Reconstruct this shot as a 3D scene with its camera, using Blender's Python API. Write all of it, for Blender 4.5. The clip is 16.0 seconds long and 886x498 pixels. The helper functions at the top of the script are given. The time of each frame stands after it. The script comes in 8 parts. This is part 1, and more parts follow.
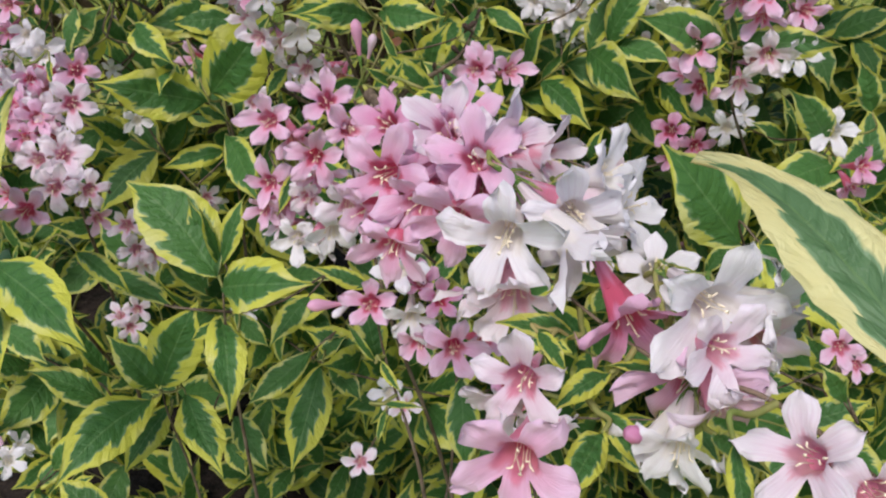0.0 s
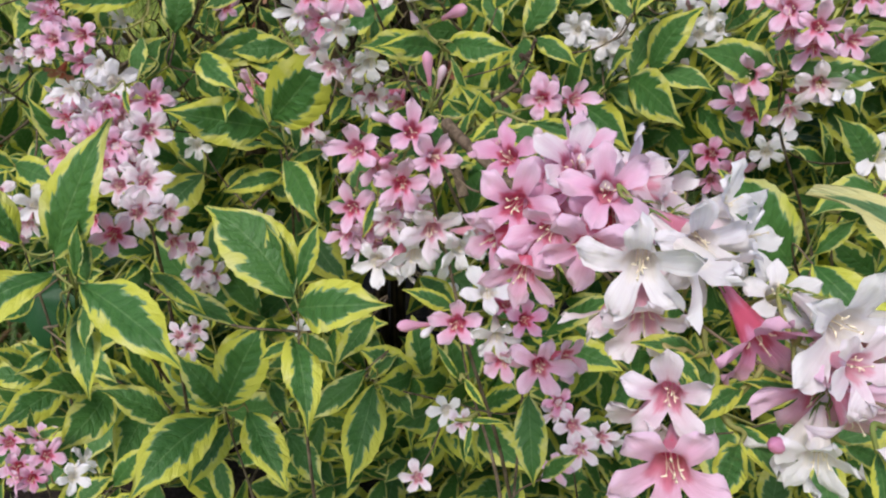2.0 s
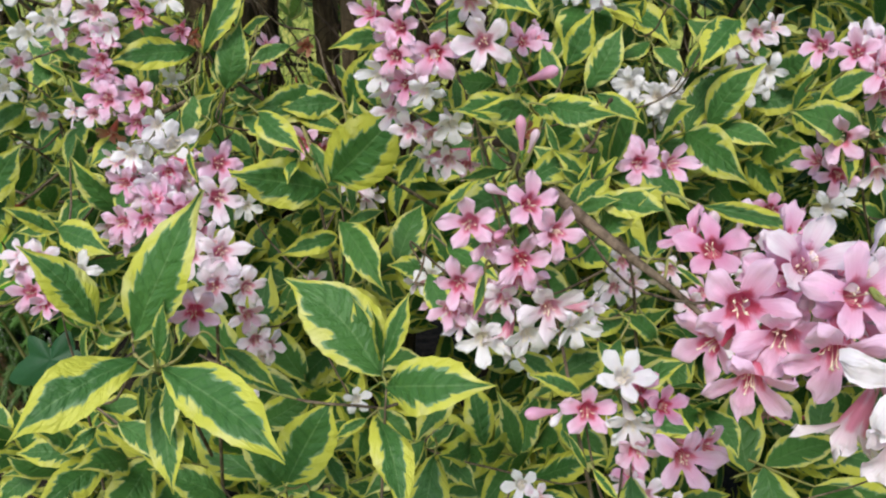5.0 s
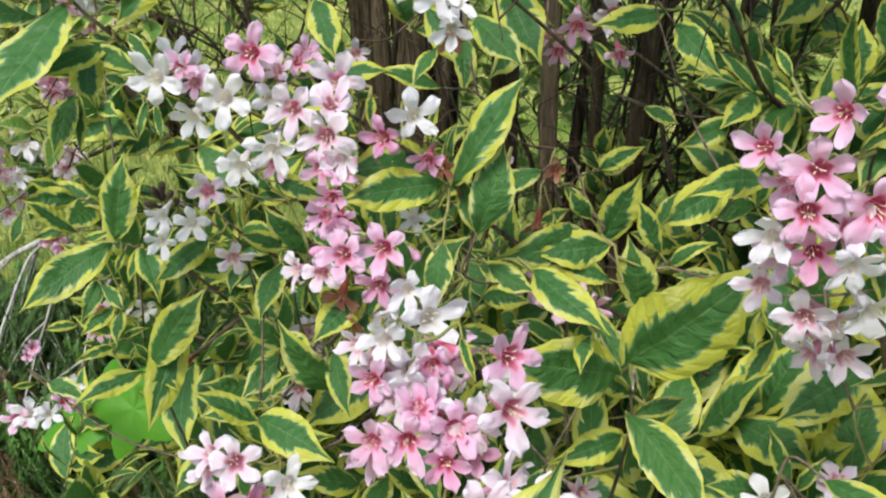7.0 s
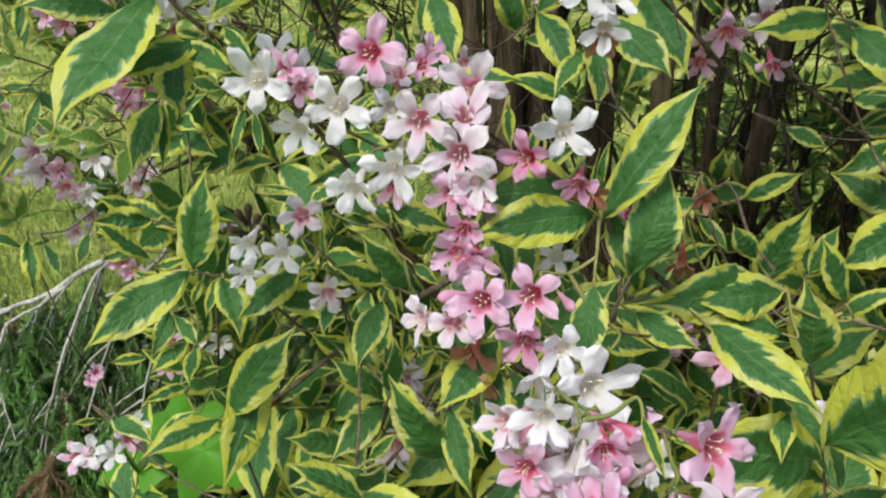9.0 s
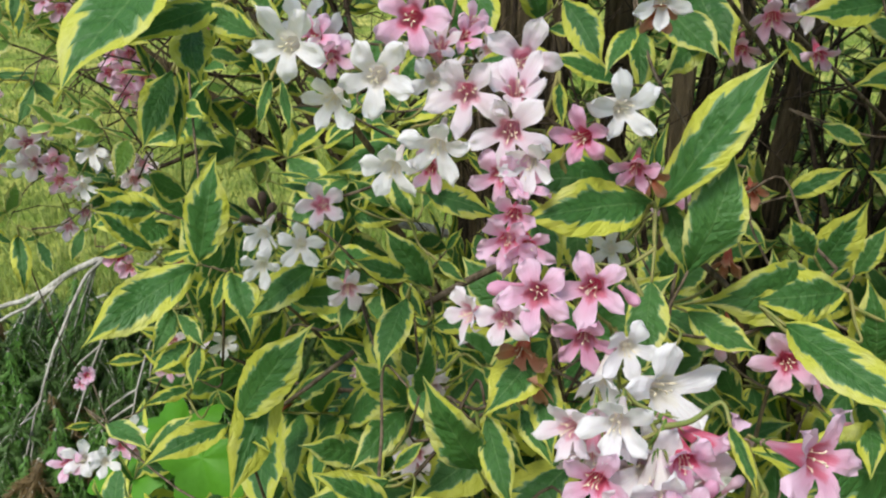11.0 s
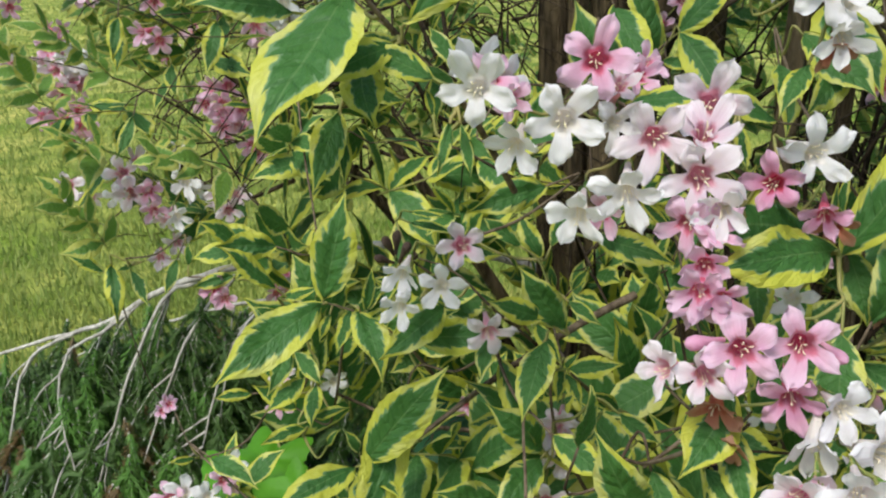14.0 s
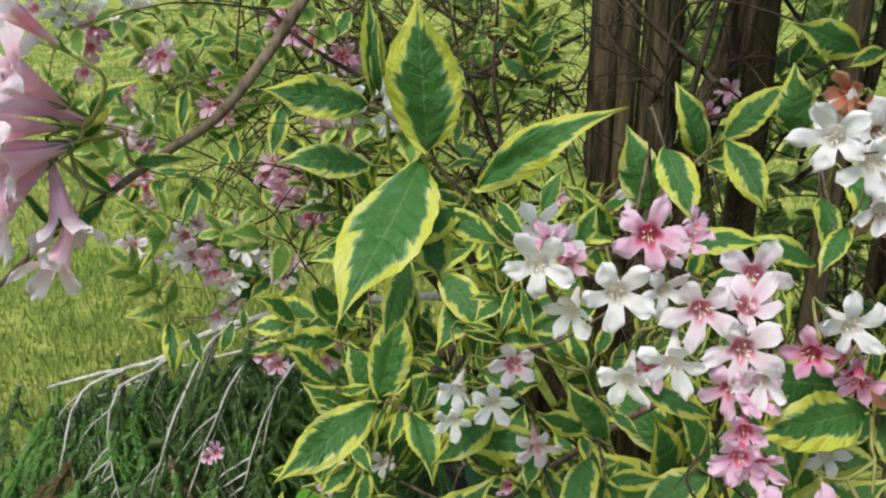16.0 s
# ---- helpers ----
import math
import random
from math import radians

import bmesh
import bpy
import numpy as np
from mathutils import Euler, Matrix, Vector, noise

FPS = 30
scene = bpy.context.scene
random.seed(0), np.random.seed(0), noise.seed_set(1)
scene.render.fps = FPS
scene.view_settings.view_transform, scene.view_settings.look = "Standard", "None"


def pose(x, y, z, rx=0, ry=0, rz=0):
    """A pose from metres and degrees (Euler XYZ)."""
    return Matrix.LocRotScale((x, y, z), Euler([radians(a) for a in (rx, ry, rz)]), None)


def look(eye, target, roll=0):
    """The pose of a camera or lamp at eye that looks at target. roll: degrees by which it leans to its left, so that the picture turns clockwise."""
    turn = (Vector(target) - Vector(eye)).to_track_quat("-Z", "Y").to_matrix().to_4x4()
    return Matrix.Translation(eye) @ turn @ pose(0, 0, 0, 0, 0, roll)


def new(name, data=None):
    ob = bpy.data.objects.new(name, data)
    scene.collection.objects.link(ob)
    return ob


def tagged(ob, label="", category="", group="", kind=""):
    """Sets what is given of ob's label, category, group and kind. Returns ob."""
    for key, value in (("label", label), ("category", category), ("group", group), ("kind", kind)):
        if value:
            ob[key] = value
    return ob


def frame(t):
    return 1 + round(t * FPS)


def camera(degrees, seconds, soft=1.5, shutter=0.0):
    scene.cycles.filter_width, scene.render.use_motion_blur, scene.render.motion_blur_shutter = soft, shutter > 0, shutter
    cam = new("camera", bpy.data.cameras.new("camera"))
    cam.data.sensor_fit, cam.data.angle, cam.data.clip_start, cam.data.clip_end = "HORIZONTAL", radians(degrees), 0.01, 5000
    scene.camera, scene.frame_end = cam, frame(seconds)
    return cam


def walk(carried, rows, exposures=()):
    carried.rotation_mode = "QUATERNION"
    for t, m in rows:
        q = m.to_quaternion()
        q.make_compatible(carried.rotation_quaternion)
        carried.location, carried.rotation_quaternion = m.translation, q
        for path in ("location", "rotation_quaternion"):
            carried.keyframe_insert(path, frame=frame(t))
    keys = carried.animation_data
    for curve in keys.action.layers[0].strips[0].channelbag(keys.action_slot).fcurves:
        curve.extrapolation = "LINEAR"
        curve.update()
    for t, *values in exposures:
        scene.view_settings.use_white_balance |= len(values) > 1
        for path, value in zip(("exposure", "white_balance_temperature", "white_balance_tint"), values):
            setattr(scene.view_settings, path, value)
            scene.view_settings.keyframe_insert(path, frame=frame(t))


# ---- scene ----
cam = camera(54.94, 16.0, soft=2.2)
PATH = [
    (0.0, (0.0250, 0.0117, 1.1438), (-0.0103, 1.6864, 0.0512), -1.01),
    (0.5, (0.0138, 0.0096, 1.1466), (-0.0250, 1.6857, 0.0559), -1.04),
    (1.0, (0.0028, 0.0037, 1.1473), (-0.0402, 1.6816, 0.0597), -1.14),
    (1.5, (-0.0080, -0.0002, 1.1528), (-0.0415, 1.6866, 0.0787), -1.01),
    (2.0, (-0.0197, -0.0059, 1.1587), (-0.0569, 1.6918, 0.1020), -1.11),
    (2.5, (-0.0194, -0.0121, 1.1657), (-0.0542, 1.6910, 0.1177), -1.26),
    (3.0, (-0.0078, -0.0196, 1.1731), (-0.0397, 1.6926, 0.1400), -1.42),
    (3.2, (-0.0075, -0.0241, 1.1724), (-0.0468, 1.6890, 0.1410), -1.71),
    (5.3, (-0.1381, 0.0651, 1.1635), (-0.0904, 1.8193, 0.2042), -0.17),
    (5.5, (-0.1616, 0.1016, 1.1627), (-0.1341, 1.8676, 0.2243), -0.22),
    (6.0, (-0.1851, 0.1613, 1.1568), (-0.2363, 1.9496, 0.2627), -0.98),
    (6.5, (-0.2126, 0.2022, 1.1504), (-0.3484, 2.0032, 0.2914), -1.66),
    (7.0, (-0.2389, 0.2290, 1.1354), (-0.4327, 2.0535, 0.3395), -2.36),
    (7.5, (-0.2628, 0.2550, 1.1194), (-0.5124, 2.0786, 0.3370), -2.56),
    (8.0, (-0.2770, 0.2754, 1.1165), (-0.5678, 2.0929, 0.3341), -2.82),
    (8.5, (-0.2885, 0.2981, 1.1118), (-0.5854, 2.1202, 0.3424), -2.65),
    (9.0, (-0.2961, 0.3130, 1.1104), (-0.6151, 2.1415, 0.3655), -2.48),
    (9.2, (-0.2981, 0.3173, 1.1055), (-0.6263, 2.1521, 0.3804), -2.21),
    (11.3, (-0.3329, 0.3464, 1.0874), (-0.6203, 2.1885, 0.3634), -1.43),
    (11.5, (-0.3370, 0.3494, 1.0886), (-0.6199, 2.1948, 0.3712), -1.49),
    (12.0, (-0.3449, 0.3551, 1.0917), (-0.6189, 2.2056, 0.3843), -1.43),
    (12.5, (-0.3627, 0.3627, 1.0826), (-0.6373, 2.2183, 0.3889), -1.41),
    (13.0, (-0.3890, 0.3675, 1.0779), (-0.6955, 2.2264, 0.4065), -1.65),
    (13.5, (-0.3925, 0.3609, 1.0849), (-0.7310, 2.2153, 0.4169), -1.57),
    (14.0, (-0.3882, 0.3479, 1.0944), (-0.7723, 2.1922, 0.4228), -1.90),
    (14.5, (-0.3922, 0.3357, 1.1136), (-0.7734, 2.1801, 0.4406), -1.82),
    (15.0, (-0.3995, 0.3333, 1.1308), (-0.7972, 2.1733, 0.4554), -1.81),
    (15.5, (-0.4003, 0.3381, 1.1478), (-0.7976, 2.1807, 0.4792), -0.83),
    (16.0, (-0.3964, 0.3336, 1.1632), (-0.8633, 2.1742, 0.5353), -0.67),
]
walk(cam, [(t, look(eye, target, roll)) for t, eye, target, roll in PATH], [(0, 0.29, 6350, 17), (3.2, 0.51, 6350, 13), (5.5, 0.57, 6350, 11), (6.5, 0.80, 6250, 11), (8.0, 0.59, 6350, 8), (16.0, 0.56, 6450, 6)])

# ---- light: a bright, thinly overcast day ----
world = bpy.data.worlds.new("overcast_sky")
scene.world = world
world.use_nodes = True
wn = world.node_tree.nodes
sky = wn.new("ShaderNodeTexSky")
sky.sky_type = "NISHITA"
sky.sun_disc = False
sky.sun_elevation, sky.sun_rotation = radians(52), radians(200)
sky.dust_density, sky.air_density = 1.5, 1.0
wn["Background"].inputs["Strength"].default_value = 0.108
world.node_tree.links.new(sky.outputs["Color"], wn["Background"].inputs["Color"])
sun = new("sun", bpy.data.lights.new("sun", "SUN"))
sun.data.energy, sun.data.angle, sun.data.color = 2.5, radians(22), (1.0, 0.97, 0.90)
sun.matrix_world = look((-0.8, -2.2, 4.0), (0, 0, 0))

# ---- materials ----


def material(name):
    m = bpy.data.materials.new(name)
    m.use_nodes = True
    n = m.node_tree.nodes
    n.clear()
    return m, n, m.node_tree.links


def node(n, kind, **inputs):
    made = n.new(kind)
    for key, value in inputs.items():
        made.inputs[key.replace("_", " ")].default_value = value
    return made


def maths(n, links, op, a, b=None, c=None):
    made = n.new("ShaderNodeMath")
    made.operation = op
    for k, v in enumerate((a, b, c)):
        if v is None:
            continue
        if isinstance(v, (int, float)):
            made.inputs[k].default_value = v
        else:
            links.new(v, made.inputs[k])
    return made.outputs[0]


def ramp(n, links, fac, stops, ease="LINEAR"):
    made = n.new("ShaderNodeValToRGB")
    made.color_ramp.interpolation = ease
    el = made.color_ramp.elements
    while len(el) < len(stops):
        el.new(0.5)
    for e, (p, col) in zip(el, stops):
        e.position, e.color = p, (*col, 1)
    links.new(fac, made.inputs[0])
    return made.outputs[0]


def mixed(n, links, mode, fac, a, b):
    made = n.new("ShaderNodeMix")
    made.data_type, made.blend_type = "RGBA", mode
    for sock, v in ((made.inputs[0], fac), (made.inputs[6], a), (made.inputs[7], b)):
        if isinstance(v, (int, float)):
            sock.default_value = v
        elif isinstance(v, tuple):
            sock.default_value = (*v, 1)
        else:
            links.new(v, sock)
    return made.outputs[2]


def chance(n, links):
    """One random number for each leaf or flower, single or joined."""
    info, geo = n.new("ShaderNodeObjectInfo"), n.new("ShaderNodeNewGeometry")
    total = maths(n, links, "ADD", info.outputs["Random"], geo.outputs["Random Per Island"])
    return maths(n, links, "FRACT", total)


def surface(n, links, colour, rough, bump=None, strength=0.3, distance=0.002, through_light=0.0, spec=0.4):
    bsdf = node(n, "ShaderNodeBsdfPrincipled", Roughness=rough)
    bsdf.inputs["Specular IOR Level"].default_value = spec
    if isinstance(colour, tuple):
        bsdf.inputs["Base Color"].default_value = (*colour, 1)
    else:
        links.new(colour, bsdf.inputs["Base Color"])
    if bump is not None:
        b = node(n, "ShaderNodeBump", Strength=strength, Distance=distance)
        links.new(bump, b.inputs["Height"])
        links.new(b.outputs[0], bsdf.inputs["Normal"])
    out = n.new("ShaderNodeOutputMaterial")
    last = bsdf.outputs[0]
    if through_light:
        tr = n.new("ShaderNodeBsdfTranslucent")
        if isinstance(colour, tuple):
            tr.inputs[0].default_value = (*colour, 1)
        else:
            links.new(colour, tr.inputs[0])
        mix = n.new("ShaderNodeMixShader")
        mix.inputs[0].default_value = through_light
        links.new(last, mix.inputs[1])
        links.new(tr.outputs[0], mix.inputs[2])
        last = mix.outputs[0]
    links.new(last, out.inputs[0])


def leaf_material(name, green, green_light, margin, margin_pale, edge=0.36):
    m, n, links = material(name)
    uv = n.new("ShaderNodeUVMap")
    split = n.new("ShaderNodeSeparateXYZ")
    links.new(uv.outputs[0], split.inputs[0])
    u, v = split.outputs[0], split.outputs[1]
    luck = chance(n, links)
    across = maths(n, links, "ABSOLUTE", maths(n, links, "SUBTRACT", maths(n, links, "MULTIPLY", u, 2.0), 1.0))
    vein = maths(n, links, "SUBTRACT", v, maths(n, links, "MULTIPLY", across, 0.17))
    # the ragged border between the green middle and the yellow margin follows the side veins
    place = n.new("ShaderNodeCombineXYZ")
    links.new(maths(n, links, "MULTIPLY", vein, 4.2), place.inputs[0])
    links.new(maths(n, links, "MULTIPLY", u, 1.7), place.inputs[1])
    links.new(maths(n, links, "MULTIPLY", luck, 60.0), place.inputs[2])
    rag = node(n, "ShaderNodeTexNoise", Scale=1.0, Detail=2.0, Roughness=0.5)
    links.new(place.outputs[0], rag.inputs["Vector"])
    noise_amount = maths(n, links, "MULTIPLY", maths(n, links, "SUBTRACT", rag.outputs[0], 0.5), 0.85)
    teeth = node(n, "ShaderNodeTexNoise", Scale=3.4, Detail=1.5, Roughness=0.5)
    links.new(place.outputs[0], teeth.inputs["Vector"])
    noise_amount = maths(n, links, "ADD", noise_amount, maths(n, links, "MULTIPLY", maths(n, links, "SUBTRACT", teeth.outputs[0], 0.5), 0.38))
    # each field between two side veins ends at its own depth
    field = maths(n, links, "MULTIPLY", vein, 9.0)
    which = maths(n, links, "ADD", maths(n, links, "FLOOR", field), maths(n, links, "ADD", maths(n, links, "MULTIPLY", maths(n, links, "GREATER_THAN", u, 0.5), 50.0), maths(n, links, "MULTIPLY", luck, 997.0)))
    draw = n.new("ShaderNodeTexWhiteNoise")
    draw.noise_dimensions = "1D"
    links.new(which, draw.inputs["W"])
    noise_amount = maths(n, links, "ADD", noise_amount, maths(n, links, "MULTIPLY", maths(n, links, "SUBTRACT", draw.outputs[0], 0.5), 0.22))
    noise_amount = maths(n, links, "ADD", noise_amount, maths(n, links, "MULTIPLY", maths(n, links, "SUBTRACT", maths(n, links, "FRACT", field), 0.5), 0.09))
    inner = maths(n, links, "SUBTRACT", 1.0, across)
    tip = maths(n, links, "MULTIPLY", maths(n, links, "POWER", v, 5.0), 0.5)
    luck_edge = maths(n, links, "MULTIPLY", maths(n, links, "SUBTRACT", luck, 0.5), 0.26)
    depth = maths(n, links, "ADD", maths(n, links, "SUBTRACT", maths(n, links, "ADD", inner, noise_amount), tip), luck_edge)
    # fine blotches within the green
    fine = node(n, "ShaderNodeTexNoise", Scale=4.0, Detail=4.0)
    links.new(place.outputs[0], fine.inputs["Vector"])
    greens = mixed(n, links, "MIX", maths(n, links, "MULTIPLY", fine.outputs[0], 0.55), green, green_light)
    greens = mixed(n, links, "MIX", maths(n, links, "MULTIPLY", luck, 0.45), greens, green_light)
    rib = maths(n, links, "LESS_THAN", across, 0.03)
    greens = mixed(n, links, "MIX", maths(n, links, "MULTIPLY", rib, 0.5), greens, (0.16, 0.28, 0.10))
    margin_place = n.new("ShaderNodeCombineXYZ")
    links.new(maths(n, links, "MULTIPLY", v, 5.0), margin_place.inputs[0])
    links.new(maths(n, links, "MULTIPLY", u, 2.6), margin_place.inputs[1])
    links.new(maths(n, links, "MULTIPLY", luck, 80.0), margin_place.inputs[2])
    mottle = node(n, "ShaderNodeTexNoise", Scale=1.0, Detail=3.0)
    links.new(margin_place.outputs[0], mottle.inputs["Vector"])
    groove = maths(n, links, "POWER", maths(n, links, "SUBTRACT", 1.0, maths(n, links, "MULTIPLY", maths(n, links, "PINGPONG", field, 0.5), 2.0)), 6.0)
    greens = mixed(n, links, "MULTIPLY", maths(n, links, "MULTIPLY", groove, 0.55), greens, (0.45, 0.6, 0.45))
    pale = mixed(n, links, "MIX", mottle.outputs[0], margin, margin_pale)
    # cream patches in the margin, more on some leaves
    cream = n.new("ShaderNodeClamp")
    links.new(maths(n, links, "MULTIPLY", maths(n, links, "SUBTRACT", maths(n, links, "ADD", mottle.outputs[0], maths(n, links, "MULTIPLY", luck, 0.25)), 0.60), 4.0), cream.inputs[0])
    pale = mixed(n, links, "MIX", maths(n, links, "MULTIPLY", cream.outputs[0], 0.6), pale, (0.70, 0.69, 0.33))
    middle = mixed(n, links, "MIX", 0.55, greens, (0.26, 0.40, 0.22))
    step1 = maths(n, links, "MULTIPLY_ADD", depth, 18.0, -18.0 * edge)
    step2 = maths(n, links, "MULTIPLY_ADD", maths(n, links, "SUBTRACT", depth, maths(n, links, "MULTIPLY", fine.outputs[0], 0.14)), 22.0, -22.0 * (edge + 0.01))
    clamp1, clamp2 = n.new("ShaderNodeClamp"), n.new("ShaderNodeClamp")
    links.new(step1, clamp1.inputs[0])
    links.new(step2, clamp2.inputs[0])
    colour = mixed(n, links, "MIX", clamp1.outputs[0], pale, middle)
    colour = mixed(n, links, "MIX", clamp2.outputs[0], colour, greens)
    # quilted relief between the veins
    wave = maths(n, links, "PINGPONG", maths(n, links, "MULTIPLY", maths(n, links, "ADD", vein, maths(n, links, "MULTIPLY", rag.outputs[0], 0.10)), 7.0), 0.5)
    puff_place = n.new("ShaderNodeCombineXYZ")
    links.new(maths(n, links, "MULTIPLY", vein, 15.0), puff_place.inputs[0])
    links.new(maths(n, links, "MULTIPLY", u, 8.0), puff_place.inputs[1])
    links.new(maths(n, links, "MULTIPLY", luck, 60.0), puff_place.inputs[2])
    puff = node(n, "ShaderNodeTexNoise", Scale=1.0, Detail=3.0, Roughness=0.55, Distortion=0.6)
    links.new(puff_place.outputs[0], puff.inputs["Vector"])
    ribbed = maths(n, links, "ADD", maths(n, links, "MULTIPLY", maths(n, links, "POWER", maths(n, links, "MULTIPLY", wave, 2.0), 0.4), 0.45), maths(n, links, "MULTIPLY", puff.outputs[0], 1.5))
    surface(n, links, colour, 0.5, ribbed, 0.5, 0.0035, 0.28, 0.4)
    return m


def petal_material(name, tube, throat, lobe, tip):
    m, n, links = material(name)
    uv = n.new("ShaderNodeUVMap")
    split = n.new("ShaderNodeSeparateXYZ")
    links.new(uv.outputs[0], split.inputs[0])
    luck = chance(n, links)
    streak_place = n.new("ShaderNodeCombineXYZ")
    links.new(maths(n, links, "MULTIPLY", split.outputs[0], 8.0), streak_place.inputs[0])
    links.new(maths(n, links, "MULTIPLY", split.outputs[1], 1.6), streak_place.inputs[1])
    links.new(maths(n, links, "MULTIPLY", luck, 40.0), streak_place.inputs[2])
    streak = node(n, "ShaderNodeTexNoise", Scale=1.6, Detail=3.0)
    links.new(streak_place.outputs[0], streak.inputs["Vector"])
    co = n.new("ShaderNodeTexCoord")
    blotch = node(n, "ShaderNodeTexNoise", Scale=1.3, Detail=2.0)
    links.new(co.outputs["Object"], blotch.inputs["Vector"])
    # the flush of the throat runs out along the middle of each lobe
    flush = maths(n, links, "MULTIPLY", maths(n, links, "SUBTRACT", split.outputs[0], 0.35), 0.14)
    along = maths(n, links, "ADD", split.outputs[1], maths(n, links, "MULTIPLY", maths(n, links, "SUBTRACT", streak.outputs[0], 0.5), 0.20))
    along = maths(n, links, "ADD", along, flush)
    along = maths(n, links, "ADD", along, maths(n, links, "MULTIPLY", maths(n, links, "SUBTRACT", blotch.outputs[0], 0.5), 0.12))
    colour = ramp(n, links, along, [(0.0, tube), (0.16, tube), (0.30, throat), (0.44, throat), (0.58, lobe), (0.95, tip)], "EASE")
    vein = ramp(n, links, streak.outputs[0], [(0.36, (0.93, 0.88, 0.91)), (0.60, (1.0, 1.0, 1.0))])
    colour = mixed(n, links, "MULTIPLY", 0.75, colour, vein)
    fade = maths(n, links, "MULTIPLY", luck, 0.5)
    colour = mixed(n, links, "MIX", fade, colour, mixed(n, links, "MIX", 0.5, colour, tip))
    surface(n, links, colour, 0.5, streak.outputs[0], 0.35, 0.004, 0.36, 0.35)
    return m


def speckled(name, dark, light, scale, stretch, rough=0.85, strength=0.6, distance=0.004):
    """Bark and the like: two colours in streaks along the object's z axis, with relief."""
    m, n, links = material(name)
    co = n.new("ShaderNodeTexCoord")
    mp = node(n, "ShaderNodeMapping")
    mp.inputs["Scale"].default_value = stretch
    links.new(co.outputs["Object"], mp.inputs[0])
    a = node(n, "ShaderNodeTexNoise", Scale=scale, Detail=6.0, Roughness=0.65)
    b = node(n, "ShaderNodeTexNoise", Scale=scale * 0.17, Detail=3.0)
    links.new(mp.outputs[0], a.inputs["Vector"])
    links.new(mp.outputs[0], b.inputs["Vector"])
    fac = maths(n, links, "ADD", maths(n, links, "MULTIPLY", a.outputs[0], 0.7), maths(n, links, "MULTIPLY", b.outputs[0], 0.35))
    colour = ramp(n, links, fac, [(0.42, dark), (0.62, light)])
    surface(n, links, colour, rough, a.outputs[0], strength, distance, 0.0, 0.2)
    return m


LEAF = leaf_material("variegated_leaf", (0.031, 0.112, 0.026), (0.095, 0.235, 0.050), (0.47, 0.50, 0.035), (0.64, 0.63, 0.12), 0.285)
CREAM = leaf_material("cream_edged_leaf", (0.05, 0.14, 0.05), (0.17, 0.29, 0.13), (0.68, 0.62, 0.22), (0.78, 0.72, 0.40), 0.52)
# sepals; also far foliage, where the brighter colour stands in for sunlight
SEPAL_AND_SUNLIT = leaf_material("sepal_and_sunlit_leaf", (0.10, 0.24, 0.04), (0.22, 0.36, 0.06), (0.45, 0.48, 0.08), (0.55, 0.55, 0.15))
WHITE = petal_material("white_petal", (0.88, 0.78, 0.79), (0.91, 0.87, 0.82), (0.91, 0.885, 0.91), (0.915, 0.90, 0.92))
PALE = petal_material("pale_pink_petal", (0.80, 0.46, 0.58), (0.78, 0.28, 0.40), (0.87, 0.68, 0.78), (0.90, 0.83, 0.88))
PINK = petal_material("pink_petal", (0.76, 0.32, 0.46), (0.72, 0.11, 0.21), (0.84, 0.43, 0.62), (0.88, 0.63, 0.79))
DEEP = petal_material("deep_pink_petal", (0.66, 0.22, 0.34), (0.62, 0.06, 0.13), (0.76, 0.30, 0.50), (0.83, 0.50, 0.68))
SOFT = petal_material("soft_rose_petal", (0.87, 0.52, 0.62), (0.86, 0.48, 0.62), (0.89, 0.62, 0.74), (0.90, 0.78, 0.85))
FADED = petal_material("withered_petal", (0.36, 0.10, 0.05), (0.46, 0.08, 0.05), (0.50, 0.17, 0.10), (0.45, 0.24, 0.15))
TONES = {"white": WHITE, "pale": PALE, "pink": PINK, "deep": DEEP, "soft": SOFT, "faded": FADED}
TONE_LABELS = {"white": "white funnel-shaped flower", "pale": "pale pink flower with a rosy throat", "pink": "pink flower with a red throat", "deep": "deep pink flower", "soft": "long soft pink flower", "faded": "withered brown flower", "dry": "dry brown seed capsule"}
STAMEN = material("stamen")
surface(STAMEN[1], STAMEN[2], (0.86, 0.76, 0.56), 0.5)
STAMEN = STAMEN[0]
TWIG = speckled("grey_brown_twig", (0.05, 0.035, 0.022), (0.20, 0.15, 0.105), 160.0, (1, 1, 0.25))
SHOOT = speckled("green_shoot", (0.16, 0.20, 0.05), (0.30, 0.26, 0.10), 120.0, (1, 1, 0.3), 0.6, 0.2)
BARK = speckled("fibrous_bark", (0.030, 0.022, 0.013), (0.27, 0.20, 0.115), 65.0, (1, 1, 0.12), 0.95, 1.0, 0.05)
GREYWOOD = speckled("weathered_grey_wood", (0.26, 0.24, 0.21), (0.56, 0.53, 0.48), 110.0, (1, 1, 0.3))
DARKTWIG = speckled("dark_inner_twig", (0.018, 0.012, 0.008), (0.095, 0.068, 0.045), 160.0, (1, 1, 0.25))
DRY = speckled("dry_capsule", (0.035, 0.022, 0.018), (0.16, 0.11, 0.085), 200.0, (1, 1, 0.4))
TONES["dry"] = DRY


